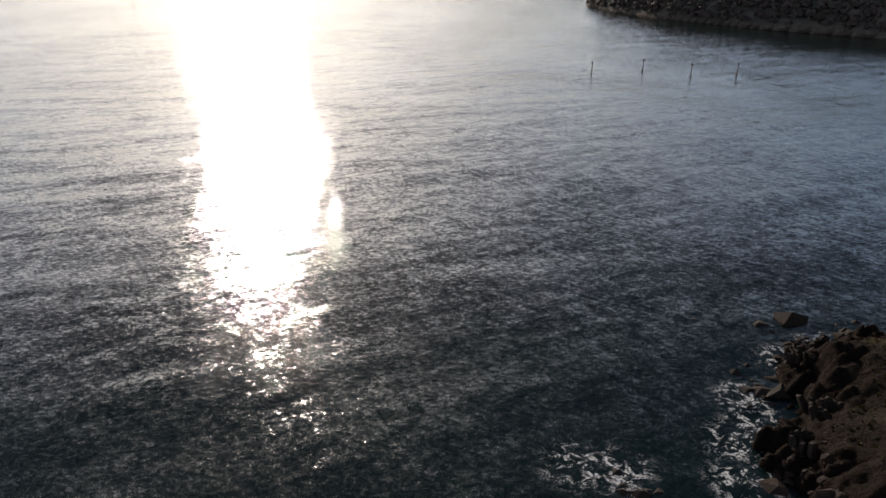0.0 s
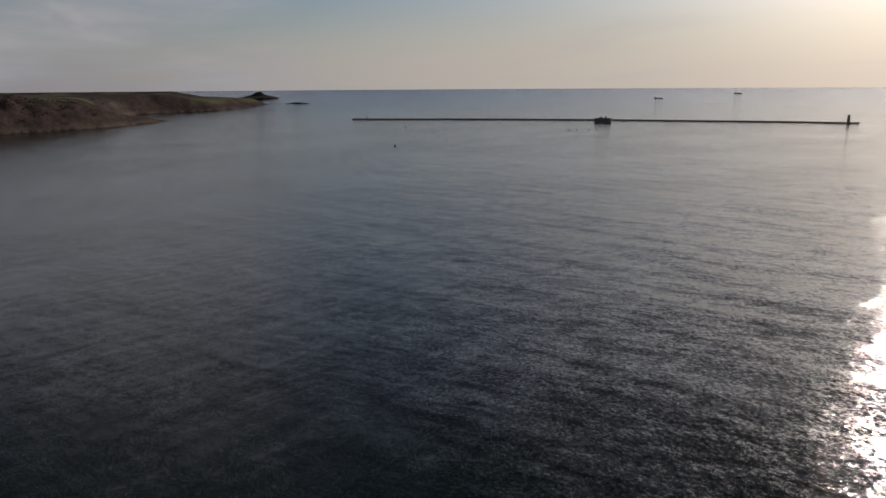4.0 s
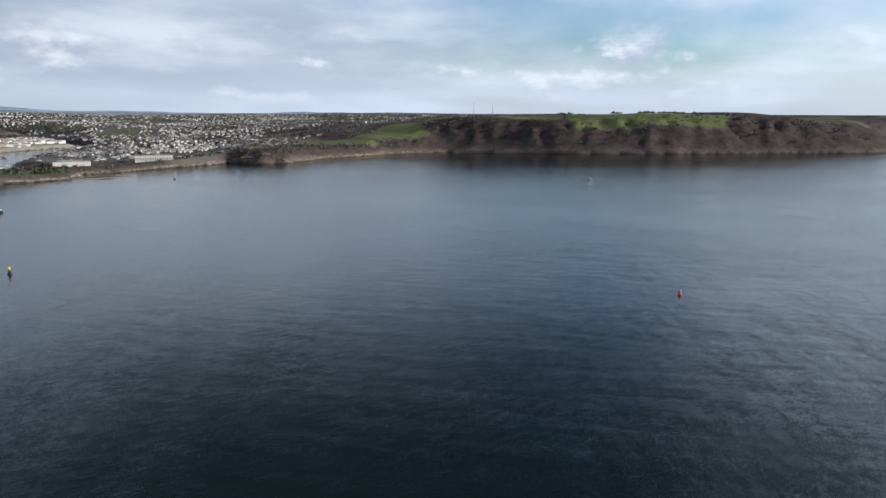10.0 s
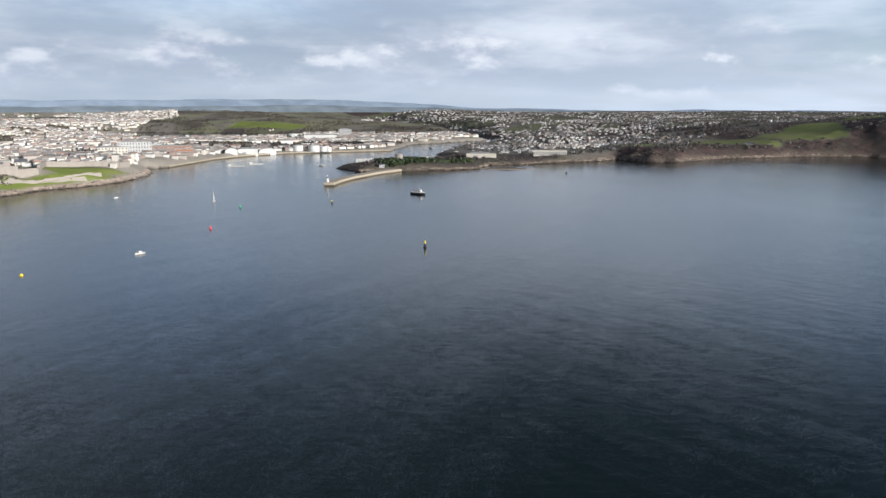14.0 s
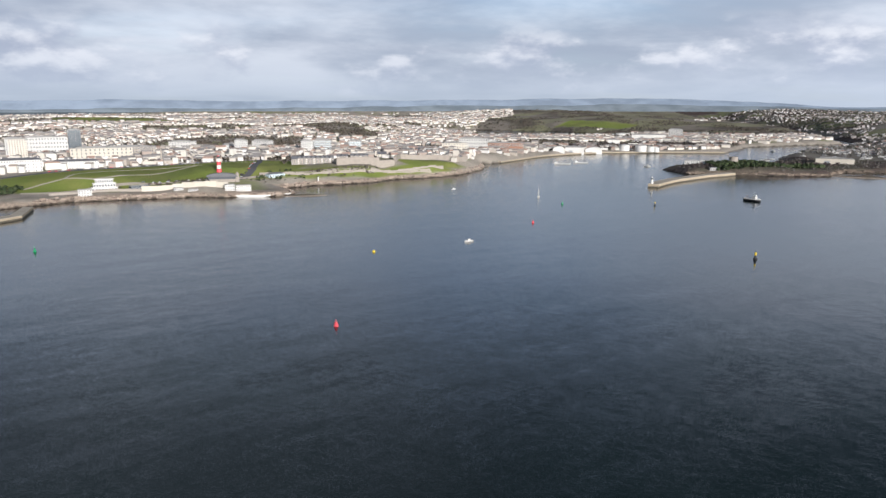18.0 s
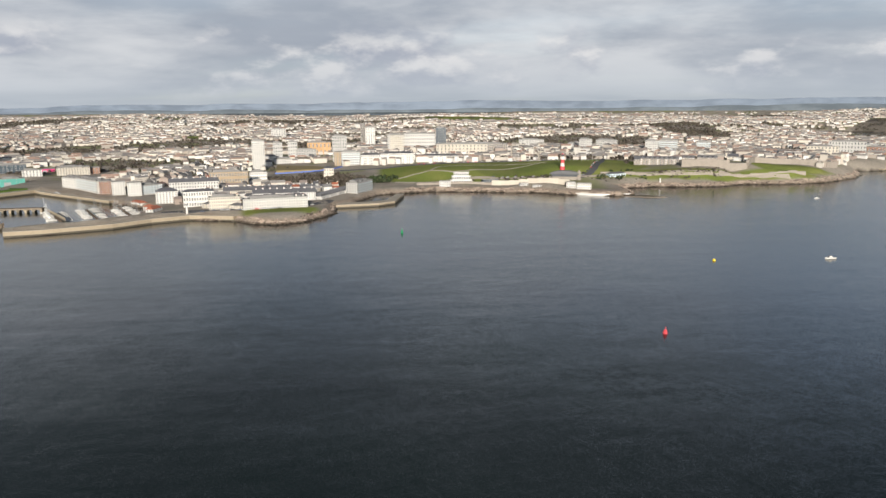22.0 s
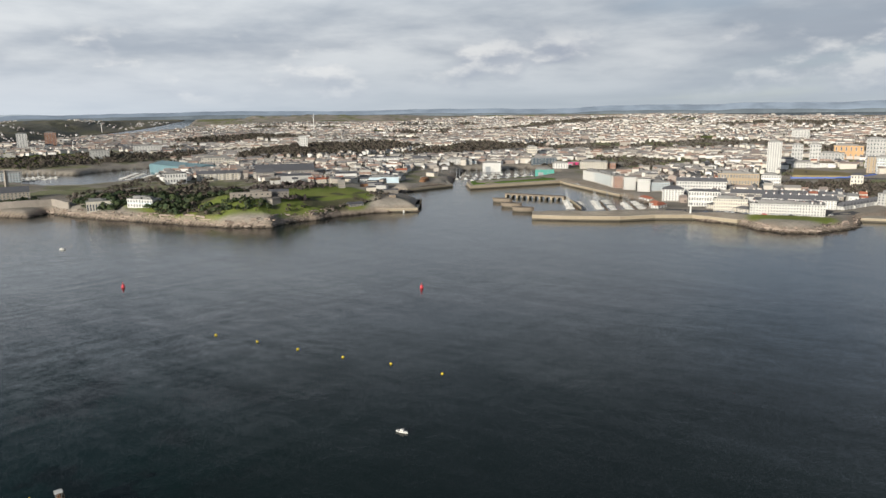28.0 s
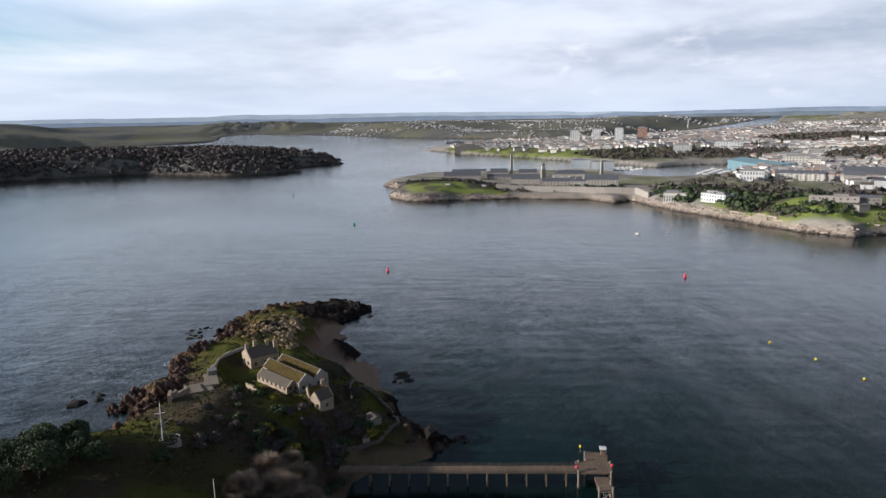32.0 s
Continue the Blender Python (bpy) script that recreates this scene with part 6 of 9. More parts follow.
yard_rng = np.random.RandomState(15)
bx_, by_ = yard_rng.uniform(-1245, -1085, 260), yard_rng.uniform(-1340, -1150, 260)
bz_, b_in = ground_at(EAST, SPOTS_EAST, bx_, by_, .4)
for x, y, z in list(zip(bx_[b_in > 10], by_[b_in > 10], bz_[b_in > 10]))[:46]:
    c = copy_thing(first_yacht, pose(x, y, z + .5, 0, 0, yard_rng.uniform(100, 160)))
    s = yard_rng.uniform(.85, 1.2)
    c.scale = (s, s, s * yard_rng.uniform(1.0, 1.3))
    tagged(c, "white yacht laid up ashore on the low point", "sailing boat", "yachts laid up ashore")


def trawler(x, y, yaw):
    b = thing("workboat", "dark hulled workboat with white wheelhouse", "boat", pose(x, y, 0, 0, 0, yaw))
    part("hull", hull_shape(22, 6.4, 2.2, .8), BLACK, b)
    part("bulwark", hull_shape(21.4, 6.0, .5, -1.7), WHITE, b, at=pose(.1, 0, 2.05))
    part("wheelhouse", Geo().box(5.5, 4, 3.2, (2.5, 0, 2.4), 0, 0, .92).box(3.2, 3, 2, (3, 0, 5.6), 0, 0, .9), WHITE, b)
    part("wheelhouse_windows", Geo().box(.2, 3.2, .9, (4.8, 0, 6.1)), GLASS, b)
    part("mast", Geo().rod((1.5, 0, 7.6), (1.5, 0, 12), .12).rod((1.5, -1.5, 10), (1.5, 1.5, 10), .07), STEEL, b)
    part("gantry", Geo().rod((-8, -2.2, 2.4), (-8, -2.2, 6.5), .15).rod((-8, 2.2, 2.4), (-8, 2.2, 6.5), .15).rod((-8, -2.2, 6.5), (-8, 2.2, 6.5), .15), RUST, b)
    part("winch", Geo().lathe([(.9, 0), (.9, 1.2)], 10, (-4, 0, 2.3)), RUST, b)
    return b


trawler(-574, -738, 110)


def barge(x, y, yaw, length):
    b = thing("barge", "low grey barge moored in the river", "boat", pose(x, y, 0, 0, 0, yaw), "moored barges")
    part("hull", Geo().box(length, 8, 2.2, (0, 0, -.6), 0, 0, 1.03), PALE, b)
    part("deckhouse", Geo().box(5, 4.5, 2.6, (-length * .38, 0, 1.6)), WHITE, b)
    part("hatch", Geo().box(length * .5, 5.5, .7, (length * .08, 0, 1.6)), STEEL, b)


barge(-572, -1312, 150, 32)
barge(-622, -1330, 155, 26)


def cargo_ship(x, y, yaw, k):
    z = float(dish(math.hypot(x, y)))
    b = thing("cargo_ship", "distant grey cargo ship near the skyline", "ship", pose(x, y, z, 0, 0, yaw), "far ships")
    part("hull", hull_shape(110 * k, 17 * k, 7 * k, 1), STEEL, b)
    part("deckhouse", Geo().box(12 * k, 14 * k, 12 * k, (-40 * k, 0, 7 * k), 0, 0, .9), WHITE, b)
    part("funnel", Geo().lathe([(2 * k, 0), (1.7 * k, 6 * k)], 8, (-44 * k, 0, 19 * k)), RUST, b)
    part("crane", Geo().rod((10 * k, 0, 7 * k), (10 * k, 0, 20 * k), .8 * k).rod((10 * k, 0, 19 * k), (26 * k, 0, 16 * k), .5 * k), STEEL, b)


cargo_ship(-2540, 3545, 40, .45)
cargo_ship(-2330, 4030, 25, .4)


def beacon_post(x, y):
    b = thing("beacon_post", "dark timber beacon post with small cage", "beacon", pose(x, y, 0), "row of beacon posts")
    part("post", Geo().rod((0, 0, -3), (.2, 0, 9), .35, 7, 0, .25), TIMBER, b)
    part("brace", Geo().rod((-1.8, 0, -2), (.1, 0, 5), .16).rod((0, 1.8, -2), (.1, 0, 5), .16), TIMBER, b)
    part("cage", Geo().lathe([(.6, 9), (.9, 9.6), (.9, 10.6), (.3, 11.2)], 8), BLACK, b)


for px, py in ((144, 692), (198, 709), (237, 682), (281, 682)):
    beacon_post(px, py)

# ---- the long breakwater, its fort and light ----
LINE = [(-2165, 1274), (-1835, 1601), (-1540, 1830), (-1053, 2130), (-890, 2200)]


def ribbon(line, half, z, close=False):
    """Points left and right of a bent line."""
    out = []
    for i, p in enumerate(line):
        a, b = Vector(line[max(i - 1, 0)]), Vector(line[min(i + 1, len(line) - 1)])
        d = (b - a).normalized()
        out.append((p[0] - d.y * half, p[1] + d.x * half, z, p[0] + d.y * half, p[1] - d.x * half, z))
    return out


def dyke(name, line, halves, label, category, mats, parent=None):
    """A bank whose section steps through half-widths and heights."""
    g = Geo()
    rows = [ribbon(line, h, z) for h, z in halves]
    k = len(line)
    for left in (True, False):
        base = len(g.v)
        for row in rows:
            for r in row:
                g.v.append(r[:3] if left else r[3:])
        for j in range(len(rows) - 1):
            for i in range(k - 1):
                q = [base + j * k + i, base + j * k + i + 1, base + (j + 1) * k + i + 1, base + (j + 1) * k + i]
                g.f.append(q if not left else q[::-1])
                g.m.append(0)
    n_ = len(rows) * k
    top = (len(rows) - 1) * k
    for i in range(k - 1):
        g.f.append([top + i, top + i + 1, n_ + top + i + 1, n_ + top + i][::-1])
        g.m.append(0)
    for i in (0, k - 1):
        loop = [j * k + i for j in range(len(rows))] + [n_ + j * k + i for j in range(len(rows) - 1, -1, -1)]
        g.f.append(loop)
        g.m.append(0)
    ob = part(name, g, mats, parent)
    return tagged(ob, label, category, kind="" if parent else "structure")


mole = thing("breakwater", "long low stone breakwater across the bay", "breakwater", pose(0, 0, 0))
dyke("rubble_bank", LINE, ((19, -3), (13, 1.6), (9, 2.4)), "", "", RUBBLE, mole)
dyke("paved_top", LINE, ((8.4, 2.2), (7.6, 4.2)), "", "", STONE, mole)
fort = thing("sea_fort", "oval granite sea fort behind the breakwater", "fort", pose(-1442, 1736, 0, 0, 0, 36))
g = Geo().lathe([(24, -3), (23, 6), (23, 12), (24, 12.4), (24, 13.4), (22.6, 13.5), (22.4, 12.6)], 28)
g.v = [(x * 1.08, y * .8, z) for x, y, z in g.v]
part("drum", g, DARK_STONE, fort)
for i in range(14):
    a = math.pi * 2 * i / 14
    part("gun_port", Geo().box(3, .5, 2.2), BLACK, fort, at=pose(math.cos(a) * 25.2, math.sin(a) * 18.7, 6.5, 0, 0, math.degrees(math.atan2(math.sin(a) * 1.3, math.cos(a))) + 90))
part("roof_house", Geo().box(10, 7, 4, (-6, 0, 12.6)).box(5, 5, 6, (9, 1, 12.6)), STONE, fort)
part("aerial", Geo().rod((9, 1, 18.6), (9, 1, 25), .25), STEEL, fort)


def lighthouse(x, y, z, rings, paints, label, group=""):
    b = thing("lighthouse", label, "lighthouse", pose(x, y, z), group)
    for i in range(len(rings) - 1):
        part("tower_band", Geo().lathe([rings[i], rings[i + 1]], 18), paints[i % len(paints)], b)
    r, top = rings[-1]
    part("gallery", Geo().lathe([(r * 1.05, top), (r * 1.6, top + .3), (r * 1.6, top + .6), (r, top + .6)], 18), STONE, b)
    for i in range(10):
        a = math.pi * 2 * i / 10
        part("rail_post", Geo().rod((math.cos(a) * r * 1.5, math.sin(a) * r * 1.5, top + .6), (math.cos(a) * r * 1.5, math.sin(a) * r * 1.5, top + 1.6), .06, 5), STEEL, b)
    part("lantern", Geo().lathe([(r * .8, top + .6), (r * .8, top + 3.2)], 12), GLASS, b)
    part("dome", Geo().lathe([(r * .95, top + 3.2), (r * .7, top + 4.0), (r * .15, top + 4.6), (.05, top + 5.4)], 12), paints[0], b)
    return b


lighthouse(-914, 2184, 2.4, [(5.2, 0), (4.4, 6), (3.8, 12), (3.4, 19)], [STONE], "grey granite lighthouse on the breakwater end")
beacon = thing("beacon_tower", "stone beacon with a round cage", "beacon", pose(-2130, 1309, 2.4))
part("cone", Geo().lathe([(3.2, 0), (1.6, 8)], 12), STONE, beacon)
part("cage", Geo().lathe([(.3, 8), (.3, 11), (1.2, 11.6), (1.2, 13), (.3, 13.6)], 8), BLACK, beacon)


def islet(name, label, x, y, wide, deep, tall, seed, mats):
    """A rocky island with a leaning peak."""
    u, v = np.meshgrid(np.linspace(-1, 1, 46), np.linspace(-1, 1, 30))
    r = np.hypot(u * (1 + .12 * wave(u, v, .5, seed)), v)
    peak = np.clip(1 - r, 0, 1) ** .85 * (1 + .35 * wave(u, v, .35, seed + 1) + .18 * wave(u, v, .12, seed + 2))
    peak *= 1 + .25 * np.clip(1 - np.hypot((u + .1) * 2.2, v * 2), 0, 1)
    a = math.atan2(y, x) + math.pi / 2
    X = x + u * wide / 2 * math.cos(a) - v * deep / 2 * math.sin(a)
    Y = y + u * wide / 2 * math.sin(a) + v * deep / 2 * math.cos(a)
    ob = sheet(name, X, Y, peak * tall + float(dish(math.hypot(x, y))) - 2 * (peak < .02), r < 1.02, mats,
               (("scrub", blend(peak, .25, .5)), ("rock", 1 - blend(peak, .2, .45))))
    return tagged(ob, label, "islet")


islet("islet", "steep dark rocky islet beyond the headland", -4160, 1790, 250, 150, 26, 81, LAND)
islet("skerry", "low dark rocks awash off the point", -3700, 1820, 150, 30, 6, 84, LAND)
islet("skerry", "low dark rocks off the headland", -2520, 700, 120, 36, 7, 85, LAND)
islet("skerry", "flat rocks off the shore point", -940, -940, 110, 22, 3, 86, TOWN)
islet("skerry", "flat rocks below the bathing place", -45, -925, 60, 12, 2, 87, TOWN)

# ---- quays, walls and landmarks of the shore ----
def quay(label, outline, z1, top=COPING, wet=1.6):
    q = thing("quay", label, "quay", pose(0, 0, 0), "stone quays")
    part("wall", Geo().slab(outline, wet, z1 - .5), QUAY_WALL, q)
    part("tide_band", Geo().slab(outline, -3, wet), WET_WALL, q)
    part("coping", Geo().slab(outline, z1 - .5, z1), top, q)
    return q


quay("long curved masonry quay with weed stained foot", [(533, -517), (505, -537), (465, -577), (448, -613), (423, -641), (375, -645), (372, -668), (430, -668), (474, -632),
     (490, -592), (520, -560), (552, -536)], 5.4)
quay("low masonry mole inside the dock", [(543, -605), (549, -611), (626, -668), (620, -664)], 4.2)
quay("straight dock quay with a grass top", [(765, -812), (800, -650), (846, -680), (840, -812)], 5.7)
tagged(part("grass_strip", Geo().slab([(778, -805), (808, -662), (838, -682), (832, -805)], 5.6, 7.6), plain("mown_grass", (0.09, 0.15, 0.03), .95, .4, .25)),
                  "mown grass strip on the dock quay", "grass", kind="structure")
quay("stone pier of the little harbour", [(258, -868), (249, -800), (262, -778), (305, -752), (312, -772), (276, -790), (262, -805), (268, -868)], 4.0)
quay("inner dock wall below the flats", [(592, -732), (744, -792), (772, -807), (790, -835), (740, -830), (585, -760)], 4.6)
quay("western ferry jetty with timber fenders", [(663, -460), (690, -482), (720, -502), (735, -480), (700, -440), (690, -420)], 4.6)
quay("dock jetty with rusty silos", [(848, -655), (838, -565), (866, -548), (905, -600), (900, -680)], 4.4)
quay("stone pier curving out from the low point", [(-748, -1032), (-680, -1010), (-600, -968), (-560, -938), (-528, -905), (-540, -896), (-574, -926), (-612, -954), (-690, -996), (-755, -1018)], 5.0)
quay("harbour wall under the white tanks", [(-461, -1364), (-530, -1429), (-608, -1505), (-694, -1549), (-811, -1581), (-954, -1551), (-1083, -1508), (-1083, -1522), (-954, -1566), (-811, -1598),
     (-694, -1566), (-600, -1520), (-520, -1445), (-450, -1375)], 4.0)

for px, py, yaw in ((661, -589, 30), (620, -567, 30), (584, -552, 30)):
    d = thing("mooring_dolphin", "oval concrete dolphin with weedy foot", "dolphin", pose(px, py, 0, 0, 0, yaw), "dock dolphins")
    g = Geo().lathe([(5.2, 1.4), (5.2, 4.4), (5.6, 4.5), (5.6, 5.2)], 18)
    g.v = [(x * 2.4, y, z) for x, y, z in g.v]
    part("head", g, CONCRETE, d)
    g = Geo().lathe([(5.0, -3), (5.1, 1.4)], 18)
    g.v = [(x * 2.4, y, z) for x, y, z in g.v]
    part("foot", g, WET_WALL, d)
    part("bollard", Geo().lathe([(.4, 5.2), (.3, 5.9), (.5, 6.1)], 8), BLACK, d)
    part("fender", Geo().rod((-12.5, 0, -2), (-12.5, 0, 6), .5), TIMBER, d)

arcade = thing("arched_mole", "low mole on a row of stone arches", "mole", pose(622, -662, 0, 0, 0, 22))
part("deck", Geo().box(84, 9, 1.6, (42, 0, 3.6)), CONCRETE, arcade)
for i in range(11):
    part("pier", Geo().box(2.6, 8, 6.6, (i * 8.1 + 1.5, 0, -3), 0, 0, .9), WET_WALL if i % 2 else QUAY_WALL, arcade)
for i in range(10):
    arch = Geo()
    for s in (-4, 4):
        arch.put([(i * 8.1 + 5.55 + math.cos(math.pi * k / 8) * r, s, 1.6 + math.sin(math.pi * k / 8) * q) for r, q in ((2.9, 1.9), (4.0, 2.05)) for k in range(9)],
                 [(k, k + 1, 10 + k, 9 + k) for k in range(8)])
    part("arch_ring", arch, QUAY_WALL, arcade)

for px, py, r, h, m in ((900, -640, 6, 9, RUST), (888, -628, 5, 9, RUST), (876, -618, 5, 8, RUST), (922, -655, 7, 7, PALE), (-862, -1600, 13, 15, WHITE), (-892, -1572, 14, 15, WHITE), (-912, -1560, 9, 13, WHITE),
                        (-924, -1556, 8, 11, WHITE), (-640, -1990, 20, 10, WHITE), (-760, -2050, 20, 9, WHITE), (-1250, -2350, 18, 12, WHITE)):
    tank = thing("storage_tank", "round steel storage tank on the quay" if m is RUST else "white round storage tank by the harbour", "tank", pose(px, py, 3.5), "storage tanks")
    part("shell", Geo().lathe([(r, 0), (r, h)], 22), m, tank)
    part("roof", Geo().lathe([(r * 1.02, h), (r * .5, h + r * .09), (.2, h + r * .12)], 22), m, tank)
    part("stair", Geo().rod((r + .4, 0, 0), (0, r + .4, h), .25, 4), STEEL, tank)


def town_z(x, y):
    return float(height(CITY, SPOTS_CITY, np.array([float(x)]), np.array([float(y)]), .6)[0][0])


def run_wall(name, label, line, tall, thick, mats, zs=None, category="wall"):
    """A wall that follows the ground."""
    w = thing(name, label, category, pose(0, 0, 0))
    for i in range(len(line) - 1):
        a, b = Vector(line[i]), Vector(line[i + 1])
        k = max(1, round((b - a).length / 14))
        for j in range(k):
            p, q = a.lerp(b, j / k), a.lerp(b, (j + 1) / k)
            z = (town_z(p.x, p.y) if zs is None else zs)
            part("wall_length", Geo().box((q - p).length + .04, thick, tall + 4), mats, w, at=pose((p.x + q.x) / 2, (p.y + q.y) / 2, z - 4, 0, 0, math.degrees(math.atan2(q.y - p.y, q.x - p.x))))
    return w


run_wall("rampart", "tall grey limestone rampart of a citadel", [(-105, -1122), (-150, -1132), (-200, -1142)], 11, 4, STONE)
run_wall("rampart", "grey limestone rampart above a green bank", [(-200, -1142), (-222, -1205), (-280, -1222), (-330, -1215), (-352, -1240)], 8, 4, STONE)
run_wall("retaining_wall", "long pale retaining wall along the sea road", [(13, -1052), (-63, -1070), (-134, -1088), (-203, -1120), (-285, -1146)], 3, 1.2, STONE)
run_wall("sea_wall", "curved masonry sea wall behind a beach", [(1002, 60), (1000, 20), (985, -40), (966, -90), (958, -128), (918, -140)], 8.0, 2, STONE)
run_wall("promenade_wall", "long cream promenade wall with arches", [(160, -972), (110, -975), (52, -962)], 6.5, 5, CREAM)
run_wall("promenade_wall", "pale promenade wall above the rocks", [(262, -945), (225, -962), (160, -972)], 3, 2, STONE)
run_wall("hoarding", "blue hoarding round a playing field", [(523, -1036), (470, -1062), (447, -1086), (440, -1120)], 2.4, .3, plain("blue_hoarding", (.08, .14, .42), .6, 1.0, .1), category="fence")
run_wall("garden_wall", "white garden wall along the shore path", [(852, -190), (815, -215), (770, -240)], 1.6, .6, WHITE)
tagged(part("playing_field", Geo().slab([(525, -1045), (452, -1092), (458, -1136), (575, -1148)], 8, 14.2), plain("worn_turf", (.26, .21, .11), .95, .2, .25)),
               "worn tan playing field ringed by a hoarding", "field", kind="structure")

lighthouse(69, -1064, town_z(69, -1064) - .5, [(3.9, 0), (3.3, 5), (2.9, 10), (2.6, 15), (2.4, 19.5)], [RED, WHITE], "red and white banded old lighthouse tower")


def obelisk(x, y, tall, label):
    b = thing("monument", label, "monument", pose(x, y, town_z(x, y)))
    part("steps", Geo().box(9, 9, .8).box(7, 7, .8, (0, 0, .8)), STONE, b)
    part("plinth", Geo().box(4.6, 4.6, tall * .18, (0, 0, 1.6)), STONE, b)
    part("shaft", Geo().box(3, 3, tall * .74, (0, 0, 1.6 + tall * .18), 0, 0, .68), STONE, b)
    part("finial", Geo().lathe([(1, 0), (1.1, .8), (.2, 1.8)], 10, (0, 0, 1.6 + tall * .92)), STONE, b)


obelisk(169, -1236, 26, "tall pale stone war memorial column")
obelisk(120, -1222, 12, "smaller pale stone monument with statue base")
for i in range(24):
    flag = thing("flagpole", "slim white flagpole beside the parade", "flagpole", pose(165 - i * 6.2, -1205 + i * .6, town_z(165 - i * 6.2, -1205 + i * .6)), "parade flagpoles")
    part("pole", Geo().rod((0, 0, -.3), (0, 0, 10), .16, 6, 0, .08), WHITE, flag)
    part("base", Geo().lathe([(.5, -.3), (.4, .5)], 8), STONE, flag)
    part("truck", Geo().lathe([(.18, 10), (.05, 10.3)], 6), STEEL, flag)

belvedere = thing("belvedere", "three tiered white seaside belvedere with columns", "pavilion", pose(203, -967, town_z(203, -972) - .5, 0, 0, 192))
for i, (w, z) in enumerate(((30, 0), (26, 5.2), (21, 10.4))):
    part("tier", Geo().box(w, 7, 4.4, (0, 3.5 + i * 2.2, z)), WHITE, belvedere)
    part("balustrade", Geo().box(w + 1.5, 8.2, .8, (0, 3.4 + i * 2.2, z + 4.4)), WHITE, belvedere)
    for k in range(8):
        part("bay", Geo().box(w / 8 * .6, .3, 3.0), GLASS, belvedere, at=pose((k + .5) / 8 * w - w / 2, -.05 + i * 2.2, z + .6))
lido = thing("lido", "white semicircular seawater lido with terraces", "lido", pose(18, -944, 0, 0, 0, 180))
for r, z0, z1, m in ((44, -2, 2.6, WHITE), (37, 2.6, 3.4, CREAM), (30, 3.4, 3.6, plain("pool_floor", (.35, .55, .60), .3, .5, .08))):
    ring = [(math.cos(math.pi * i / 20) * r, -math.sin(math.pi * i / 20) * r * .55) for i in range(21)]
    part("terrace", Geo().slab([(x + 4, y + 6) for x, y in ring], z0, z1), m, lido)
part("parapet", Geo().box(88, 1, 1.4, (4, 6, 2.6)), WHITE, lido)
dome = thing("dome_restaurant", "glazed seafront restaurant with low curved roof", "restaurant", pose(62, -1002, town_z(62, -1006) - 1, 0, 0, 180))
part("base", Geo().box(42, 14, 4.5, (0, 7, 0)), STONE, dome)
part("glazing", Geo().box(36, 10, 3.4, (0, 7, 4.5)), GLASS, dome)
part("roof", Geo().put([(math.cos(math.pi * i / 12) * 21, d, 7.6 + math.sin(math.pi * i / 12) * 5) for d in (0, 13) for i in range(13)],
                       [(i, 13 + i, 14 + i, i + 1) for i in range(12)] + [tuple(range(13)), tuple(range(25, 12, -1))]), SLATE, dome)
part("turret", Geo().lathe([(3, 0), (2.8, 10), (3.2, 10.2), (1.6, 12.5), (.1, 14)], 12, (20, 4, 0)), STONE, dome)

for px, py, z, h in ((668, -444, 0, 3.4), (-71, -1052, 4, 9), (1000, 21, 7, 9), (430, -648, 5, 11)):
    mark = thing("harbour_light", "small white harbour light column", "light", pose(px, py, z), "harbour lights")
    part("column", Geo().lathe([(1.1, -1), (.9, h * .8), (1.3, h * .82), (1.3, h * .86)], 10), WHITE, mark)
    part("lamp", Geo().lathe([(.6, h * .86), (.6, h * .97), (.1, h)], 8), GLASS, mark)
lighthouse(-536, -908, 4.8, [(2.2, 0), (1.8, 3), (1.5, 5.5)], [WHITE], "small white light tower on the pier end")
round_tower = thing("artillery_tower", "squat round stone artillery tower on a hill", "tower", pose(-800, -1088, 16))
part("drum", Geo().lathe([(8, -3), (7.2, 9), (7.6, 9.2), (7.6, 10.4), (6.6, 10.4)], 20), STONE, round_tower)
part("door", Geo().box(1.4, .3, 2.4), BLACK, round_tower, at=pose(3.4, 6.4, 3, 0, 0, -28))

for px, py, h in ((-2440, -735, 52), (-2420, -660, 52)):
    mast = thing("radio_mast", "slim lattice radio mast on the headland", "mast", pose(px, py, float(height(EAST, SPOTS_EAST, np.array([px * 1.0]), np.array([py * 1.0]), .4)[0][0])), "radio masts")
    for sx, sy in ((-1.2, -.8), (1.2, -.8), (0, 1.2)):
        part("leg", Geo().rod((sx, sy, 0), (sx * .3, sy * .3, h), .28, 4), STEEL, mast)
    for i in range(6):
        part("ring", Geo().box(2.4 - i * .25, 1.8 - i * .2, .3, (0, 0, (i + 1) * h / 7)), STEEL, mast)
mast = thing("radio_mast", "tall white transmitter mast above the town", "mast", pose(2600, -1305, town_z(2600, -1305)), "radio masts")
part("shaft", Geo().rod((0, 0, 0), (0, 0, 75), 2.2, 8, 0, 1.2), WHITE, mast)
part("aerial_drum", Geo().lathe([(3.5, 58), (3.5, 64)], 10), STEEL, mast)
for px, py, h, label in ((1270, 48, 38, "tall tapering stone chimney of a mill"), (1284, -112, 26, "square stone chimney by the yard")):
    ch = thing("chimney", label, "chimney", pose(px, py, 4))
    part("shaft", Geo().box(5, 5, h, (0, 0, 0), .3, 0, .62), STONE, ch)
    part("cap", Geo().box(4, 4, 1.6, (0, 0, h), .3), STONE, ch)
ct = thing("clock_tower", "pale stone clock tower with cupola", "tower", pose(1233, -8, 4))
part("shaft", Geo().box(7, 7, 16, (0, 0, 0), .3), STONE, ct)
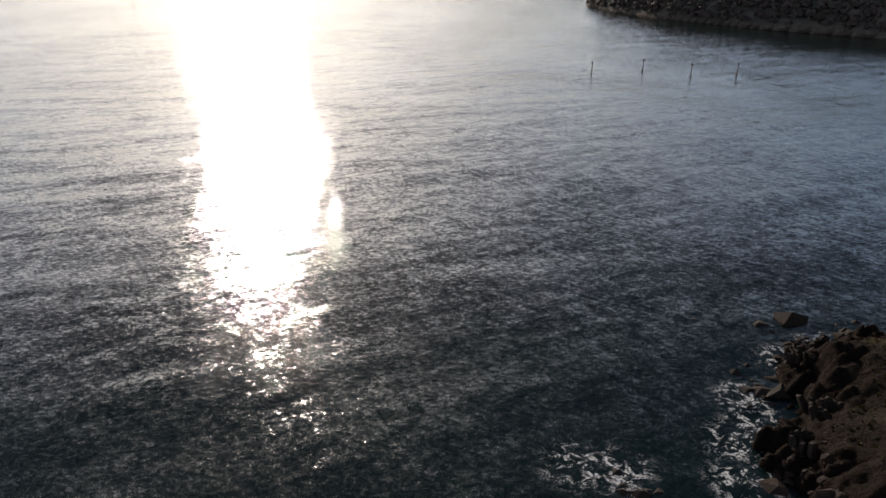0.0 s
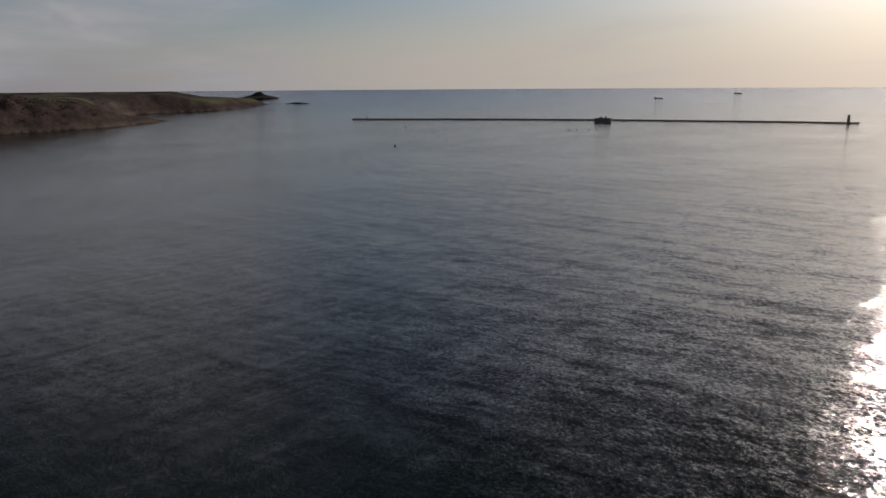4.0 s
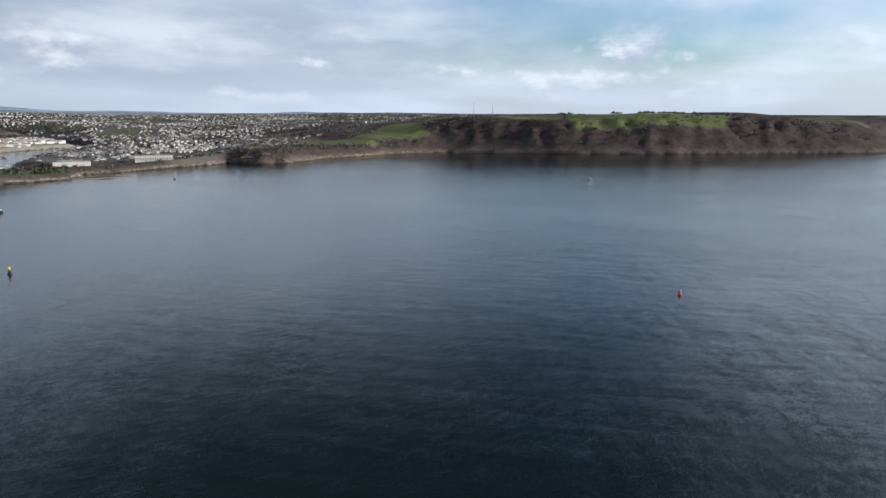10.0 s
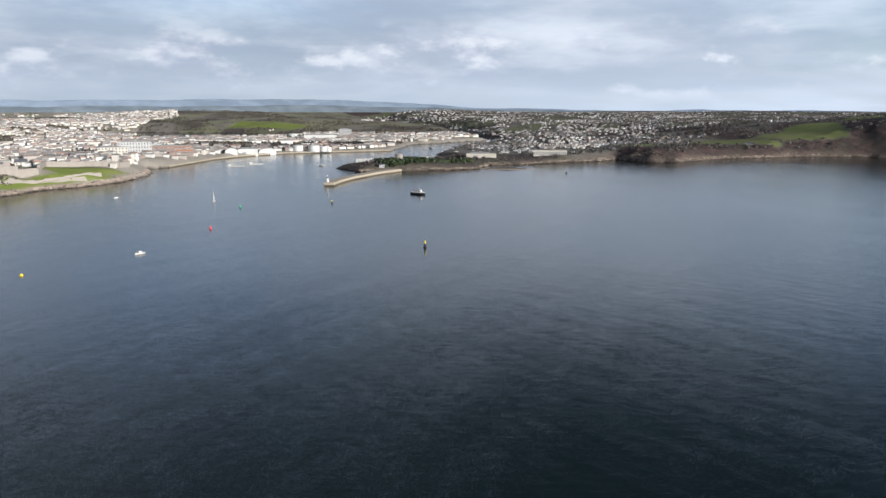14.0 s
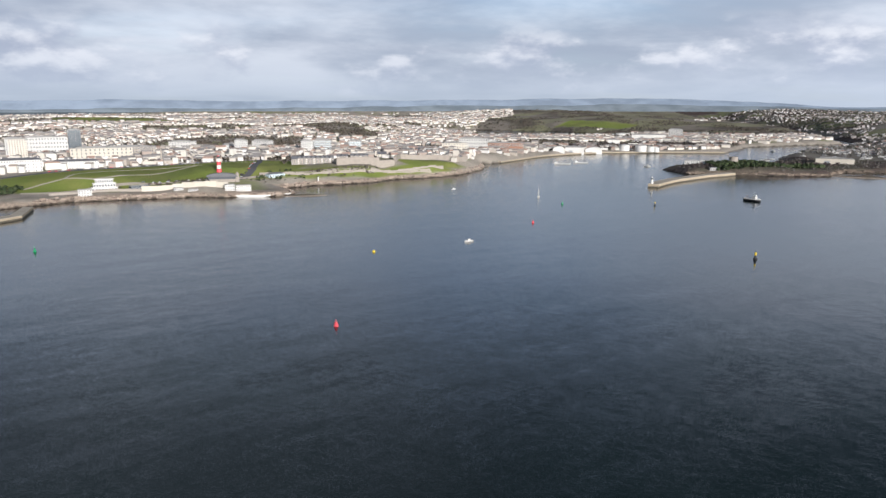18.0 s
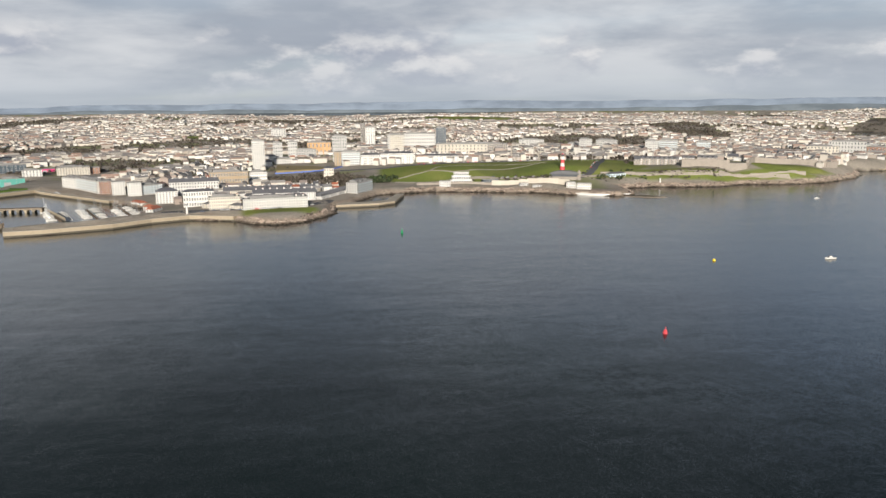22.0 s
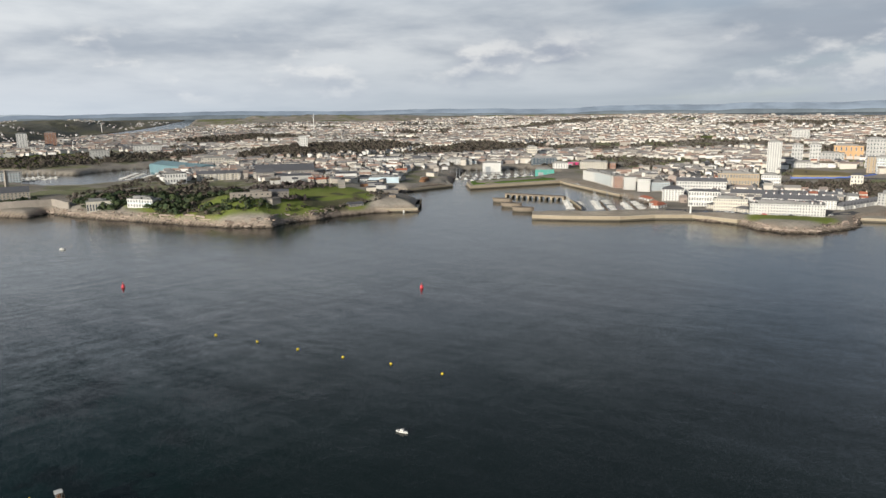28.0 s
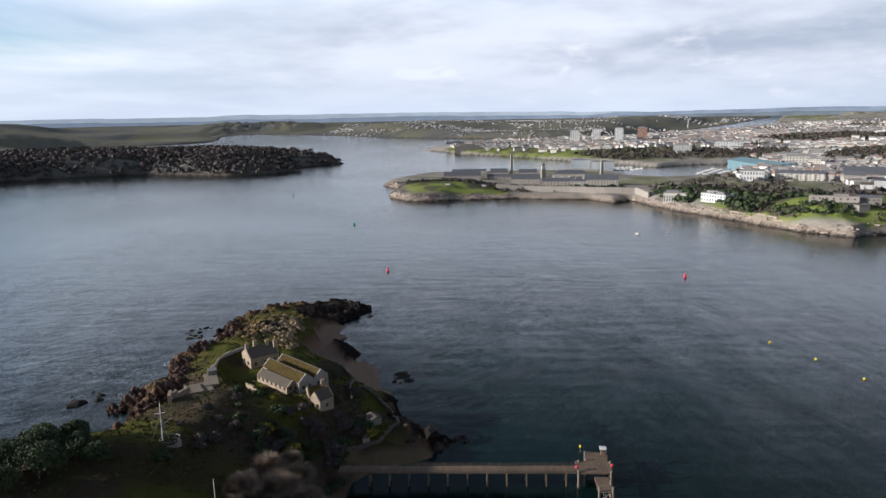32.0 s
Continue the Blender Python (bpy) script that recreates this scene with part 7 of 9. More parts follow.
part("clock_stage", Geo().box(5.6, 5.6, 6, (0, 0, 16), .3), CREAM, ct)
part("cupola", Geo().lathe([(3, 22), (2.6, 24), (.3, 27)], 8), SLATE, ct)
crane = thing("dock_crane", "grey dockside lattice crane", "crane", pose(4000, -800, 24))
part("leg", Geo().rod((0, 0, 0), (0, 0, 48), 2.5, 6), PALE, crane)
part("jib", Geo().rod((-18, 10, 46), (42, -20, 52), 1.8, 6), PALE, crane)
bar = thing("gun_battery", "low white battery shelter on turf", "battery", pose(985, 130, town_z(985, 130), 0, 0, 190), "headland battery shelters")
part("roof", Geo().box(16, 6, .6, (0, 3, 2.4)), WHITE, bar)
part("wall", Geo().box(4, 5, 2.5, (-6, 3, -.4)).box(4, 5, 2.5, (6, 3, -.4)), CONCRETE, bar)
copy_thing(bar, pose(1000, 80, town_z(1000, 80), 0, 0, 186))
# the granite battery on its green hill
fort = thing("stone_battery", "grey granite battery on a grassy hill", "fort", pose(736, -294, 25.0, 0, 0, 248))
part("rampart", Geo().box(44, 3, 8.5, (-4, 0, -4)), STONE, fort)
part("parapet", Geo().box(44, 1.4, 1.0, (-4, -.8, 4.5)), DARK_STONE, fort)
for i in range(7):
    part("embrasure", Geo().box(1.8, .3, 1.4), BLACK, fort, at=pose(-22 + i * 6, -1.6, 1.6))
part("keep", Geo().box(13, 10, 9, (2, 9, -3)), STONE, fort)
part("keep_roof", Geo().box(13.6, 10.6, .7, (2, 9, 6.0)), DARK_STONE, fort)
part("barrack", Geo().box(22, 8, 8, (26, 8, -4)), DARK_STONE, fort)
part("barrack_roof", Geo().gable(22.6, 8.8, 2.4, (26, 8, 4.02)), SLATE, fort)
for i in range(5):
    part("window", Geo().box(1.0, .2, 1.5), BLACK, fort, at=pose(18 + i * 4, 3.95, .8))
part("bastion", Geo().slab([(8, -2), (24, -3), (27, -14), (18, -20), (7, -13)], -16, -1.5), STONE, fort)
part("bastion_coping", Geo().slab([(7.6, -2), (24.4, -2.6), (27.6, -14.2), (18, -20.8), (6.4, -13.4)], -1.48, -.8), DARK_STONE, fort)
for px, py, w, d_, h_, yaw, m in ((735, -470, 18, 8, 4, 60, DARK_STONE), (752, -452, 12, 8, 5, 60, CREAM), (770, -478, 16, 9, 5, 40, PALE), (820, -500, 22, 10, 6, 40, GREY_ROOF), (860, -520, 16, 8, 5, 40, CREAM),
                                  (905, -560, 20, 10, 6, 20, STONE), (930, -610, 18, 12, 7, 20, PALE), (800, -470, 10, 7, 4, 60, RUST), (880, -470, 26, 12, 7, 30, STONE), (930, -520, 24, 12, 6, 20, CREAM),
                                  (960, -570, 22, 12, 7, 20, GREY_ROOF), (985, -640, 24, 14, 7, 15, PALE), (950, -690, 18, 10, 6, 10, CREAM), (700, -450, 8, 5, 3, 50, CONCRETE)):
    yard = thing("dock_shed", "low weathered shed on the ferry quay", "shed", pose(px, py, town_z(px, py), 0, 0, yaw), "dock sheds")
    part("wall", Geo().box(w, d_, h_ + 2, (0, 0, -2)), m, yard)
    part("roof", Geo().gable(w + .6, d_ + .6, h_ * .3, (0, 0, h_ + .02)), SLATE, yard)
    part("door", Geo().box(w * .25, .2, h_ * .6), BLACK, yard, at=pose(0, -d_ / 2 - .08, 0))
# piled timber stagings along the western dock side
for ax, ay, bx, by in ((736, -490, 792, -523), (800, -520, 866, -548), (850, -565, 852, -640), (690, -478, 728, -506)):
    st = thing("piled_staging", "dark timber piled staging over the dock", "staging", pose(0, 0, 0), "dock stagings")
    a, b = Vector((ax, ay)), Vector((bx, by))
    off = Vector((b - a)).normalized()
    off = Vector((off.y, -off.x)) * 5
    k = max(3, int((b - a).length / 6))
    part("deck", Geo().slab([tuple(a - off), tuple(b - off), tuple(b + off), tuple(a + off)], 4.0, 4.6), TIMBER, st)
    for i in range(k + 1):
        for s in (-.8, .8):
            p = a.lerp(b, i / k) + off * s
            part("pile", Geo().rod((p.x, p.y, -3), (p.x, p.y, 5.0 + (i % 3) * .8), .45, 6), WET_WALL, st)

# ---- the island's buildings, jetty and planting ----
def on_isle(name, label, category, x, y, yaw=0.0, sink=0.0, group=""):
    return thing(name, label, category, pose(x, y, isle_z(x, y) - sink, 0, 0, yaw), group)


def house(label, ax, ay, bx, by, wide, base, eave, ridge_, wall, cover, doors=4, stacks=()):
    """A long house between two end points of its ridge; heights above the sea."""
    a, b = Vector((ax, ay)), Vector((bx, by))
    mid, yaw, run = (a + b) / 2, math.atan2(by - ay, bx - ax), (b - a).length
    h = thing("barrack_house", label, "building", pose(mid.x, mid.y, base, 0, 0, math.degrees(yaw)), "island barracks")
    t, r = eave - base, ridge_ - base
    body = Geo().box(run, wide, t + 4, (0, 0, -4))
    for s in (-run / 2, run / 2):
        body.put([(s - .25, -wide / 2, t), (s - .25, wide / 2, t), (s - .25, 0, r + .35), (s + .25, -wide / 2, t), (s + .25, wide / 2, t), (s + .25, 0, r + .35)],
                 [(0, 2, 1), (3, 4, 5), (0, 3, 5, 2), (1, 2, 5, 4)])
    part("wall", body, wall, h)
    for s in (-1, 1):
        k = 7
        for i in range(k):
            # courses of slates overlap like long boards
            u0, u1 = i / k, (i + 1) / k + .02
            y0, y1 = s * wide / 2 * 1.08 * (1 - u0), s * wide / 2 * 1.08 * (1 - u1)
            z0, z1 = t - .12 + (r - t) * u0, t - .12 + (r - t) * min(u1, 1)
            x_ = run / 2 - .28
            part("slate_course", Geo().put([(-x_, y0, z0 + .14), (x_, y0, z0 + .14), (x_, y1, z1 + .08), (-x_, y1, z1 + .08),
                                            (-x_, y0, z0), (x_, y0, z0), (x_, y1, z1 - .06), (-x_, y1, z1 - .06)],
                                           [(0, 1, 2, 3), (7, 6, 5, 4), (0, 4, 5, 1), (3, 2, 6, 7), (0, 3, 7, 4), (1, 5, 6, 2)]), cover, h)
    part("ridge", Geo().rod((-run / 2, 0, r + .1), (run / 2, 0, r + .1), .18, 6), OLD_SLATE, h)
    for i in range(doors):
        u = (i + .5) / doors * run - run / 2
        part("door" if i % 3 == 1 else "window", Geo().box(1.0, .2, 2.0 if i % 3 == 1 else 1.3), BLACK, h, at=pose(u, wide / 2 + .06, .2 if i % 3 == 1 else 1.0))
        part("window", Geo().box(1.0, .2, 1.3), BLACK, h, at=pose(u, -wide / 2 - .06, 1.0))
    for s in (-1, 1):
        part("gable_window", Geo().box(.2, .9, 1.3), BLACK, h, at=pose(s * (run / 2 + .26), wide * .22, 1.2))
        part("gable_window", Geo().box(.2, .9, 1.3), BLACK, h, at=pose(s * (run / 2 + .26), -wide * .22, 1.2))
    for u, v in stacks:
        c = part("chimney", Geo().box(1.5, 1.1, 3.2), wall, h, at=pose(u * run / 2, v * wide / 2, r - 1.2))
        part("chimney_pot", Geo().lathe([(.22, 3.2), (.18, 3.9)], 7), RED_TILE, c)
    return h


house("long stone barrack with lichen yellow roof", 262, 108.5, 246, 87.8, 6.6, 11.4, 15.8, 18.2, STONE, LICHEN, 6)
house("taller stone barrack with lichen yellow roof", 268, 105, 251.4, 83.6, 6.6, 11.4, 15.8, 18.2, STONE, LICHEN, 6)
house("low limewashed range with grey slate roof", 256.6, 109.4, 244.2, 92.6, 5.6, 11.6, 14.0, 15.9, LIMEWASH, OLD_SLATE, 7)
house("stone officers house with tall chimneys", 270.6, 122.4, 279.5, 113.5, 9.5, 11.5, 15.9, 19.0, LIMEWASH, OLD_SLATE, 3, ((-.92, 0), (-.2, .5), (.5, 0), (.92, -.5)))
house("ruined cottage with yellow lichen roof", 236.4, 84.0, 239.6, 78.0, 6.4, 11.0, 14.6, 17, LIMEWASH, LICHEN, 2, ((.7, 0),))
house("small gabled wash house of pale stone", 231.2, 79.6, 236.8, 76.2, 5.2, 10.4, 14.4, 17.2, LIMEWASH, OLD_SLATE, 1)


def shed(label, x, y, yaw, w, d, h, wall, cover):
    s = on_isle("shed", label, "shed", x, y, yaw, .4)
    part("wall", Geo().box(w, d, h), wall, s)
    part("roof", Geo().gable(w + .5, d + .5, h * .3, (0, 0, h + .02)), cover, s)
    part("door", Geo().box(.9, .15, 1.9), BLACK, s, at=pose(0, -d / 2 - .05, .3))


shed("small grey hut with pale roof", 231, 58, 40, 5, 3.6, 2.6, DARK_STONE, OLD_SLATE)
shed("tiny white store on the slope", 221, 58.5, 20, 3, 2.4, 1.8, LIMEWASH, OLD_SLATE)


def isle_wall(label, line, tall, thick, mats):
    w = thing("ruined_wall", label, "wall", pose(0, 0, 0), "island walls")
    for i in range(len(line) - 1):
        a, b = Vector(line[i]), Vector(line[i + 1])
        k = max(1, round((b - a).length / 3.0))
        for j in range(k):
            p, q = a.lerp(b, j / k), a.lerp(b, (j + 1) / k)
            part("wall_length", Geo().box((q - p).length + .02, thick, tall * rng.uniform(.8, 1.1) + 2, (0, 0, -2)), mats, w,
                 at=pose((p.x + q.x) / 2, (p.y + q.y) / 2, isle_z((p.x + q.x) / 2, (p.y + q.y) / 2), 0, 0, math.degrees(math.atan2(q.y - p.y, q.x - p.x))))
    return w


isle_wall("broken pale wall beside the barracks", [(247, 112.5), (240, 105)], 2.4, .7, LIMEWASH)
isle_wall("dark garden wall above the beach", [(246, 70), (258, 74), (272, 76), (284, 84), (300, 92)], 1.6, .6, WET_WALL)
isle_wall("sea wall round the old garden", [(212, 66), (222, 54), (232, 49), (243, 52), (256, 62), (262, 70)], 1.2, .8, WET_WALL)
isle_wall("low stone wall by the shore path", [(285, 130), (268, 134), (255, 131)], 1.4, .6, STONE)
isle_wall("pale retaining wall below the battery", [(214, 126), (222, 130), (231, 128)], 3.2, 1.0, LIMEWASH)
slab = on_isle("gun_platform", "cracked pale concrete gun platform", "platform", 234, 124, 38, .3)
part("apron", Geo().box(22, 9, .6), CONCRETE, slab)
part("upper_step", Geo().box(9, 5, .5, (5, 2, .6)), CONCRETE, slab)
part("joint", Geo().box(.2, 8.8, .04, (-3, 0, .6)).box(.2, 8.8, .04, (3, 0, .6)), DARK_STONE, slab)
part("parapet", Geo().box(20, .8, .9, (0, 4.6, .4)), CONCRETE, slab)
slab2 = on_isle("gun_platform", "ruined concrete platform near the cliff", "platform", 247, 127, 30, .2)
part("apron", Geo().box(13, 5, 1.2), CONCRETE, slab2)
part("shelter", Geo().box(4, 3.5, 2.4, (6, -1, .6)), DARK_STONE, slab2)
ring = on_isle("gun_emplacement", "round concrete gun emplacement on the hilltop", "emplacement", 175.4, 104.2, 0, .8)
part("drum", Geo().lathe([(3.2, -1.4), (3.0, .7), (2.6, .8), (2.6, .2)], 22), DARK_STONE, ring)
part("floor", Geo().lathe([(2.6, -.1), (2.6, .1)], 22), WET_WALL, ring)
part("step", Geo().box(2.4, 1.8, 1.0, (-3.6, 2.4, -.4)).box(2.0, 1.6, .7, (-4.6, 3.4, -.6)), LIMEWASH, ring)
for i in range(9):
    a = math.pi * 2 * i / 9
    part("rail_post", Geo().rod((math.cos(a) * 2.8, math.sin(a) * 2.8, .7), (math.cos(a) * 2.8, math.sin(a) * 2.8, 1.8), .04, 5), STEEL, ring)
hoop = Geo()
for i in range(18):
    a, b = math.pi * i / 9, math.pi * (i + 1) / 9
    hoop.rod((math.cos(a) * 2.8, math.sin(a) * 2.8, 1.8), (math.cos(b) * 2.8, math.sin(b) * 2.8, 1.8), .04, 5)
part("rail", hoop, STEEL, ring)
signal = on_isle("signal_mast", "white signal mast with yard arms", "mast", 174.6, 106.0, 0, .3)
part("pole", Geo().rod((0, 0, 0), (.1, 0, 12.4), .17, 8, 0, .09), WHITE, signal)
part("yard", Geo().rod((-.2, 1.6, 8.6), (.2, -1.4, 9.0), .08), WHITE, signal)
part("gaff", Geo().rod((0, 0, 5.2), (1.0, -3.0, 7.2), .08), WHITE, signal)
for dx, dy in ((3, 1), (-2.4, 2.4), (-1, -3)):
    part("stay", Geo().rod((0, 0, 8.4), (dx, dy, .2), .025, 4), STEEL, signal)
pole = on_isle("flagpole", "plain white leaning flagpole", "flagpole", 150.6, 79, 0, .3)
part("pole", Geo().rod((0, 0, 0), (.7, .4, 12.2), .11, 8, 0, .06), WHITE, pole)
part("base", Geo().box(.8, .8, .5), CONCRETE, pole)

# jetty
jetty = thing("jetty", "weathered timber jetty with a wide landing head", "jetty", pose(0, 0, 0))


def deck(x0, y0, x1, y1, width, z, plank=.62):
    a, b = Vector((x0, y0)), Vector((x1, y1))
    yaw = math.atan2(y1 - y0, x1 - x0)
    k = max(2, int((b - a).length / plank))
    shape = Geo().box((b - a).length / k - .03, width, .14).mesh("plank", [TIMBER])
    for i in range(k):
        p = a.lerp(b, (i + .5) / k)
        part("plank", shape, None, jetty, at=pose(p.x, p.y, z + rng.uniform(-.015, .015), 0, 0, math.degrees(yaw)))
    for s in (-1, 1):
        off = Vector((-math.sin(yaw), math.cos(yaw))) * s * width * .46
        part("beam", Geo().rod((a.x + off.x, a.y + off.y, z - .3), (b.x + off.x, b.y + off.y, z - .3), .22, 6), TIMBER, jetty)


deck(199.6, 62, 207.4, -13, 4.0, 4.9, .66)
deck(208.4, -12.6, 209.2, -23.4, 7.4, 5.0, .6)
deck(212, -19, 218.8, -19.6, 7.2, 5.0, .6)
deck(204.6, -20.2, 195.6, -20.8, 4.4, 4.0, .6)
axis = (Vector((207.4, -13)) - Vector((199.6, 62)))
across = Vector((axis.y, -axis.x)).normalized()
for i in range(12):
    p = Vector((199.6, 62)) + axis * ((i + .6) / 12.2)
    for s in (-1.7, 1.7):
        q = p + across * s
        part("pile", Geo().rod((q.x, q.y, -4), (q.x, q.y, 4.8), .24, 8), WET_WALL if i % 3 == 0 else TIMBER, jetty)
    part("cross_beam", Geo().rod((p.x - across.x * 2.1, p.y - across.y * 2.1, 4.4), (p.x + across.x * 2.1, p.y + across.y * 2.1, 4.4), .18, 6), TIMBER, jetty)
for i in range(26):
    p = Vector((199.6, 62)) + axis * ((i + .5) / 26)
    for s in (-1.95, 1.95):
        q = p + across * s
        part("rail_post", Geo().rod((q.x, q.y, 4.9), (q.x, q.y, 6.1), .07, 5), TIMBER, jetty)
for s in (-1.95, 1.95):
    for z in (5.5, 6.0):
        a, b = Vector((199.6, 62)) + across * s, Vector((207.4, -13)) + across * s
        part("handrail", Geo().rod((a.x, a.y, z), (b.x, b.y, z), .045, 5), TIMBER, jetty)
for px, py in ((205, -13.2), (211.6, -13.4), (217.8, -15.9), (200.4, -22.6), (205.6, -23.2), (211.8, -23.4), (218.6, -22.8), (213, -15.9), (195.9, -18.8), (195.9, -22.8)):
    part("pile", Geo().rod((px, py, -4), (px, py, 5.8), .34, 8), CONCRETE, jetty)
for a, b in (((205, -13.2), (211.6, -13.4)), ((205.6, -23.2), (211.8, -23.4)), ((195.9, -18.8), (195.9, -22.8))):
    part("brace", Geo().rod((*a, .5), (*b, 4.6), .16, 6).rod((*b, .5), (*a, 4.6), .16, 6), TIMBER, jetty)
part("ladder", Geo().rod((195.2, -20, -1), (195.2, -20, 4.5), .08).rod((195.2, -20.6, -1), (195.2, -20.6, 4.5), .08), STEEL, jetty)
for px, py, z in ((206, -12.6, 5.1), (208, -23.6, 5.1)):
    ringb = thing("lifebuoy", "red lifebuoy housing on the jetty", "lifebuoy", pose(px, py, z), "jetty lifebuoys")
    part("post", Geo().rod((0, 0, 0), (0, 0, 1.1), .06, 5), STEEL, ringb)
    part("case", Geo().lathe([(.3, .9), (.5, 1.1), (.5, 1.5), (.3, 1.7)], 12), RED, ringb)
cabin = thing("jetty_shelter", "small white roofed shelter on the landing", "shelter", pose(217.6, -21.6, 5.1))
for sx, sy in ((-.7, -.7), (.7, -.7), (.7, .7), (-.7, .7)):
    part("leg", Geo().rod((sx, sy, 0), (sx, sy, 2.2), .07, 5), STEEL, cabin)
part("roof", Geo().box(2.4, 2.2, .18, (0, 0, 2.2)), WHITE, cabin)
part("locker", Geo().box(1.2, .8, 1.2), RUST, cabin)
lamp_post = thing("jetty_lamp", "yellow topped mooring lamp post", "lamp", pose(218.2, -14.4, 5.1))
part("post", Geo().rod((0, 0, 0), (0, 0, 1.8), .12, 6), TIMBER, lamp_post)
part("head", Geo().lathe([(.3, 1.8), (.35, 2.5), (.1, 2.8)], 8), YELLOW, lamp_post)


# planting
def leaf_cloud(shells, count, size, seed, flat=.35):
    """Many small leaf clumps scattered through lumps: x, y, z, radius."""
    r_ = np.random.RandomState(seed)
    weights = np.array([s[3] ** 2 for s in shells])
    pick = r_.choice(len(shells), count, p=weights / weights.sum())
    c = np.array([s[:3] for s in shells])[pick]
    rad = np.array([s[3] for s in shells])[pick]
    d = r_.normal(size=(count, 3))
    d[:, 2] = np.abs(d[:, 2]) * .9 - .25
    d /= np.linalg.norm(d, axis=1)[:, None]
    p = c + d * (rad * r_.uniform(.72, 1.08, count))[:, None]
    a, b = r_.normal(size=(count, 3)), r_.normal(size=(count, 3))
    a /= np.linalg.norm(a, axis=1)[:, None]
    b -= a * (a * b).sum(1)[:, None]
    b /= np.linalg.norm(b, axis=1)[:, None]
    s = size * r_.uniform(.6, 1.4, (count, 1))
    verts = np.stack([p - a * s, p + b * s * .7, p + a * s, p - b * s * .7], 1).reshape(-1, 3)
    g = Geo()
    g.v = verts.tolist()
    g.f = np.arange(count * 4).reshape(-1, 4).tolist()
    g.m = [0] * count
    return g


def tree(label, x, y, tall, spread_, seed, leaf=EVERGREEN, bare=False, count=1500, size=.36, group="island trees"):
    t = on_isle("tree" if tall > 3.5 else "bush", label, "tree" if tall > 3.5 else "bush", x, y, 0, .3, group)
    r_ = random.Random(seed)
    part("trunk", Geo().rod((0, 0, 0), (.2, .1, tall * .45), tall * .035, 7, 0, tall * .02), BARK, t)
    shells, limbs = [], Geo()
    for i in range(9):
        a, e = r_.uniform(0, 6.28), r_.uniform(.25, 1.0)
        k_ = .48 if bare else .62
        q = (math.cos(a) * spread_ * e * k_, math.sin(a) * spread_ * e * k_, tall * (.45 + .38 * (1 - e * .6) * r_.uniform(.8, 1.2)))
        limbs.rod((0, 0, tall * r_.uniform(.15, .4)), q, tall * .014, 5, 0, tall * .005)
        shells.append((*q, spread_ * (r_.uniform(.5, .75) if bare else r_.uniform(.32, .55))))
    part("limbs", limbs, BARK, t)
    if bare:
        g = Geo()
        for s in shells:
            for _ in range(count // 9):
                a, u = r_.uniform(0, 6.28), r_.uniform(-.2, 1)
                k = math.sqrt(max(0, 1 - u * u)) * s[3]
                w0 = r_.uniform(.6, 1.12)
                end = Vector((s[0] + math.cos(a) * k * w0, s[1] + math.sin(a) * k * w0, s[2] + u * s[3] * w0))
                st = Vector(s[:3]).lerp(end, r_.uniform(.1, .5))
                w_ = Vector((-math.sin(a), math.cos(a), .3)) * .032
                g.put([tuple(st - w_), tuple(st + w_), tuple(end)], [(0, 1, 2)])
        part("twig_crown", g, TWIGS, t)
    else:
        part("crown", leaf_cloud(shells, count, size, seed), leaf, t)
    return t


for i, (px, py, h, s) in enumerate(((162, 134, 7, 7), (153, 138, 8, 8), (150, 126, 8, 8), (164, 124, 5, 5), (144, 142, 8, 8), (141, 130, 8, 8), (170, 130, 5, 5), (156, 148, 7, 6), (168, 140, 6, 6), (160, 116, 4, 5))):
    tree("dense dark evergreen tree on the cliff top", px, py, h, s, 200 + i, count=6500, size=.27)
for i, (px, py, h, s) in enumerate(((176, 76, 6, 6.5), (168, 70, 6.5, 7), (181, 69, 6, 6), (173, 64, 6, 6), (163, 78, 6, 6), (188, 73, 4.5, 5), (178, 47, 5, 5.5), (170, 52, 5, 5.5))):
    tree("round bare winter tree with fine twigs", px, py, h, s, 220 + i, bare=True, count=10800)
bush_r = random.Random(17)
places = [(224, 82, 2.6, 2.6), (216, 88, 3.0, 3.0), (206, 80, 2.8, 3.2), (198, 76, 3.2, 3.4), (208, 68, 2.4, 2.6), (190, 84, 2.4, 2.8), (229, 70, 2.6, 2.4), (204, 96, 2.2, 3.0), (186, 96, 2.0, 2.6),
          (240, 74, 2.0, 2.2), (252, 70, 2.2, 2.4), (330, 138, 2.4, 3.2), (322, 130, 2.2, 2.8), (195, 62, 2.6, 3.0), (184, 70, 3.0, 3.4), (232, 100, 1.6, 2.0), (220, 104, 1.8, 2.4)]
places += [(bush_r.uniform(180, 228), bush_r.uniform(56, 88), bush_r.uniform(1.4, 3.2), bush_r.uniform(1.8, 3.8)) for _ in range(34)]
places += [(bush_r.uniform(165, 230), bush_r.uniform(92, 112), bush_r.uniform(.8, 1.6), bush_r.uniform(1.4, 2.8)) for _ in range(14)]
for i, (px, py, h, s) in enumerate(places):
    tree("low tangled scrub bush on the slope", px, py, h, s, 240 + i, leaf=GORSE if i % 11 == 3 else EVERGREEN if i % 2 else WINTER_WOOD, count=620, group="island scrub")

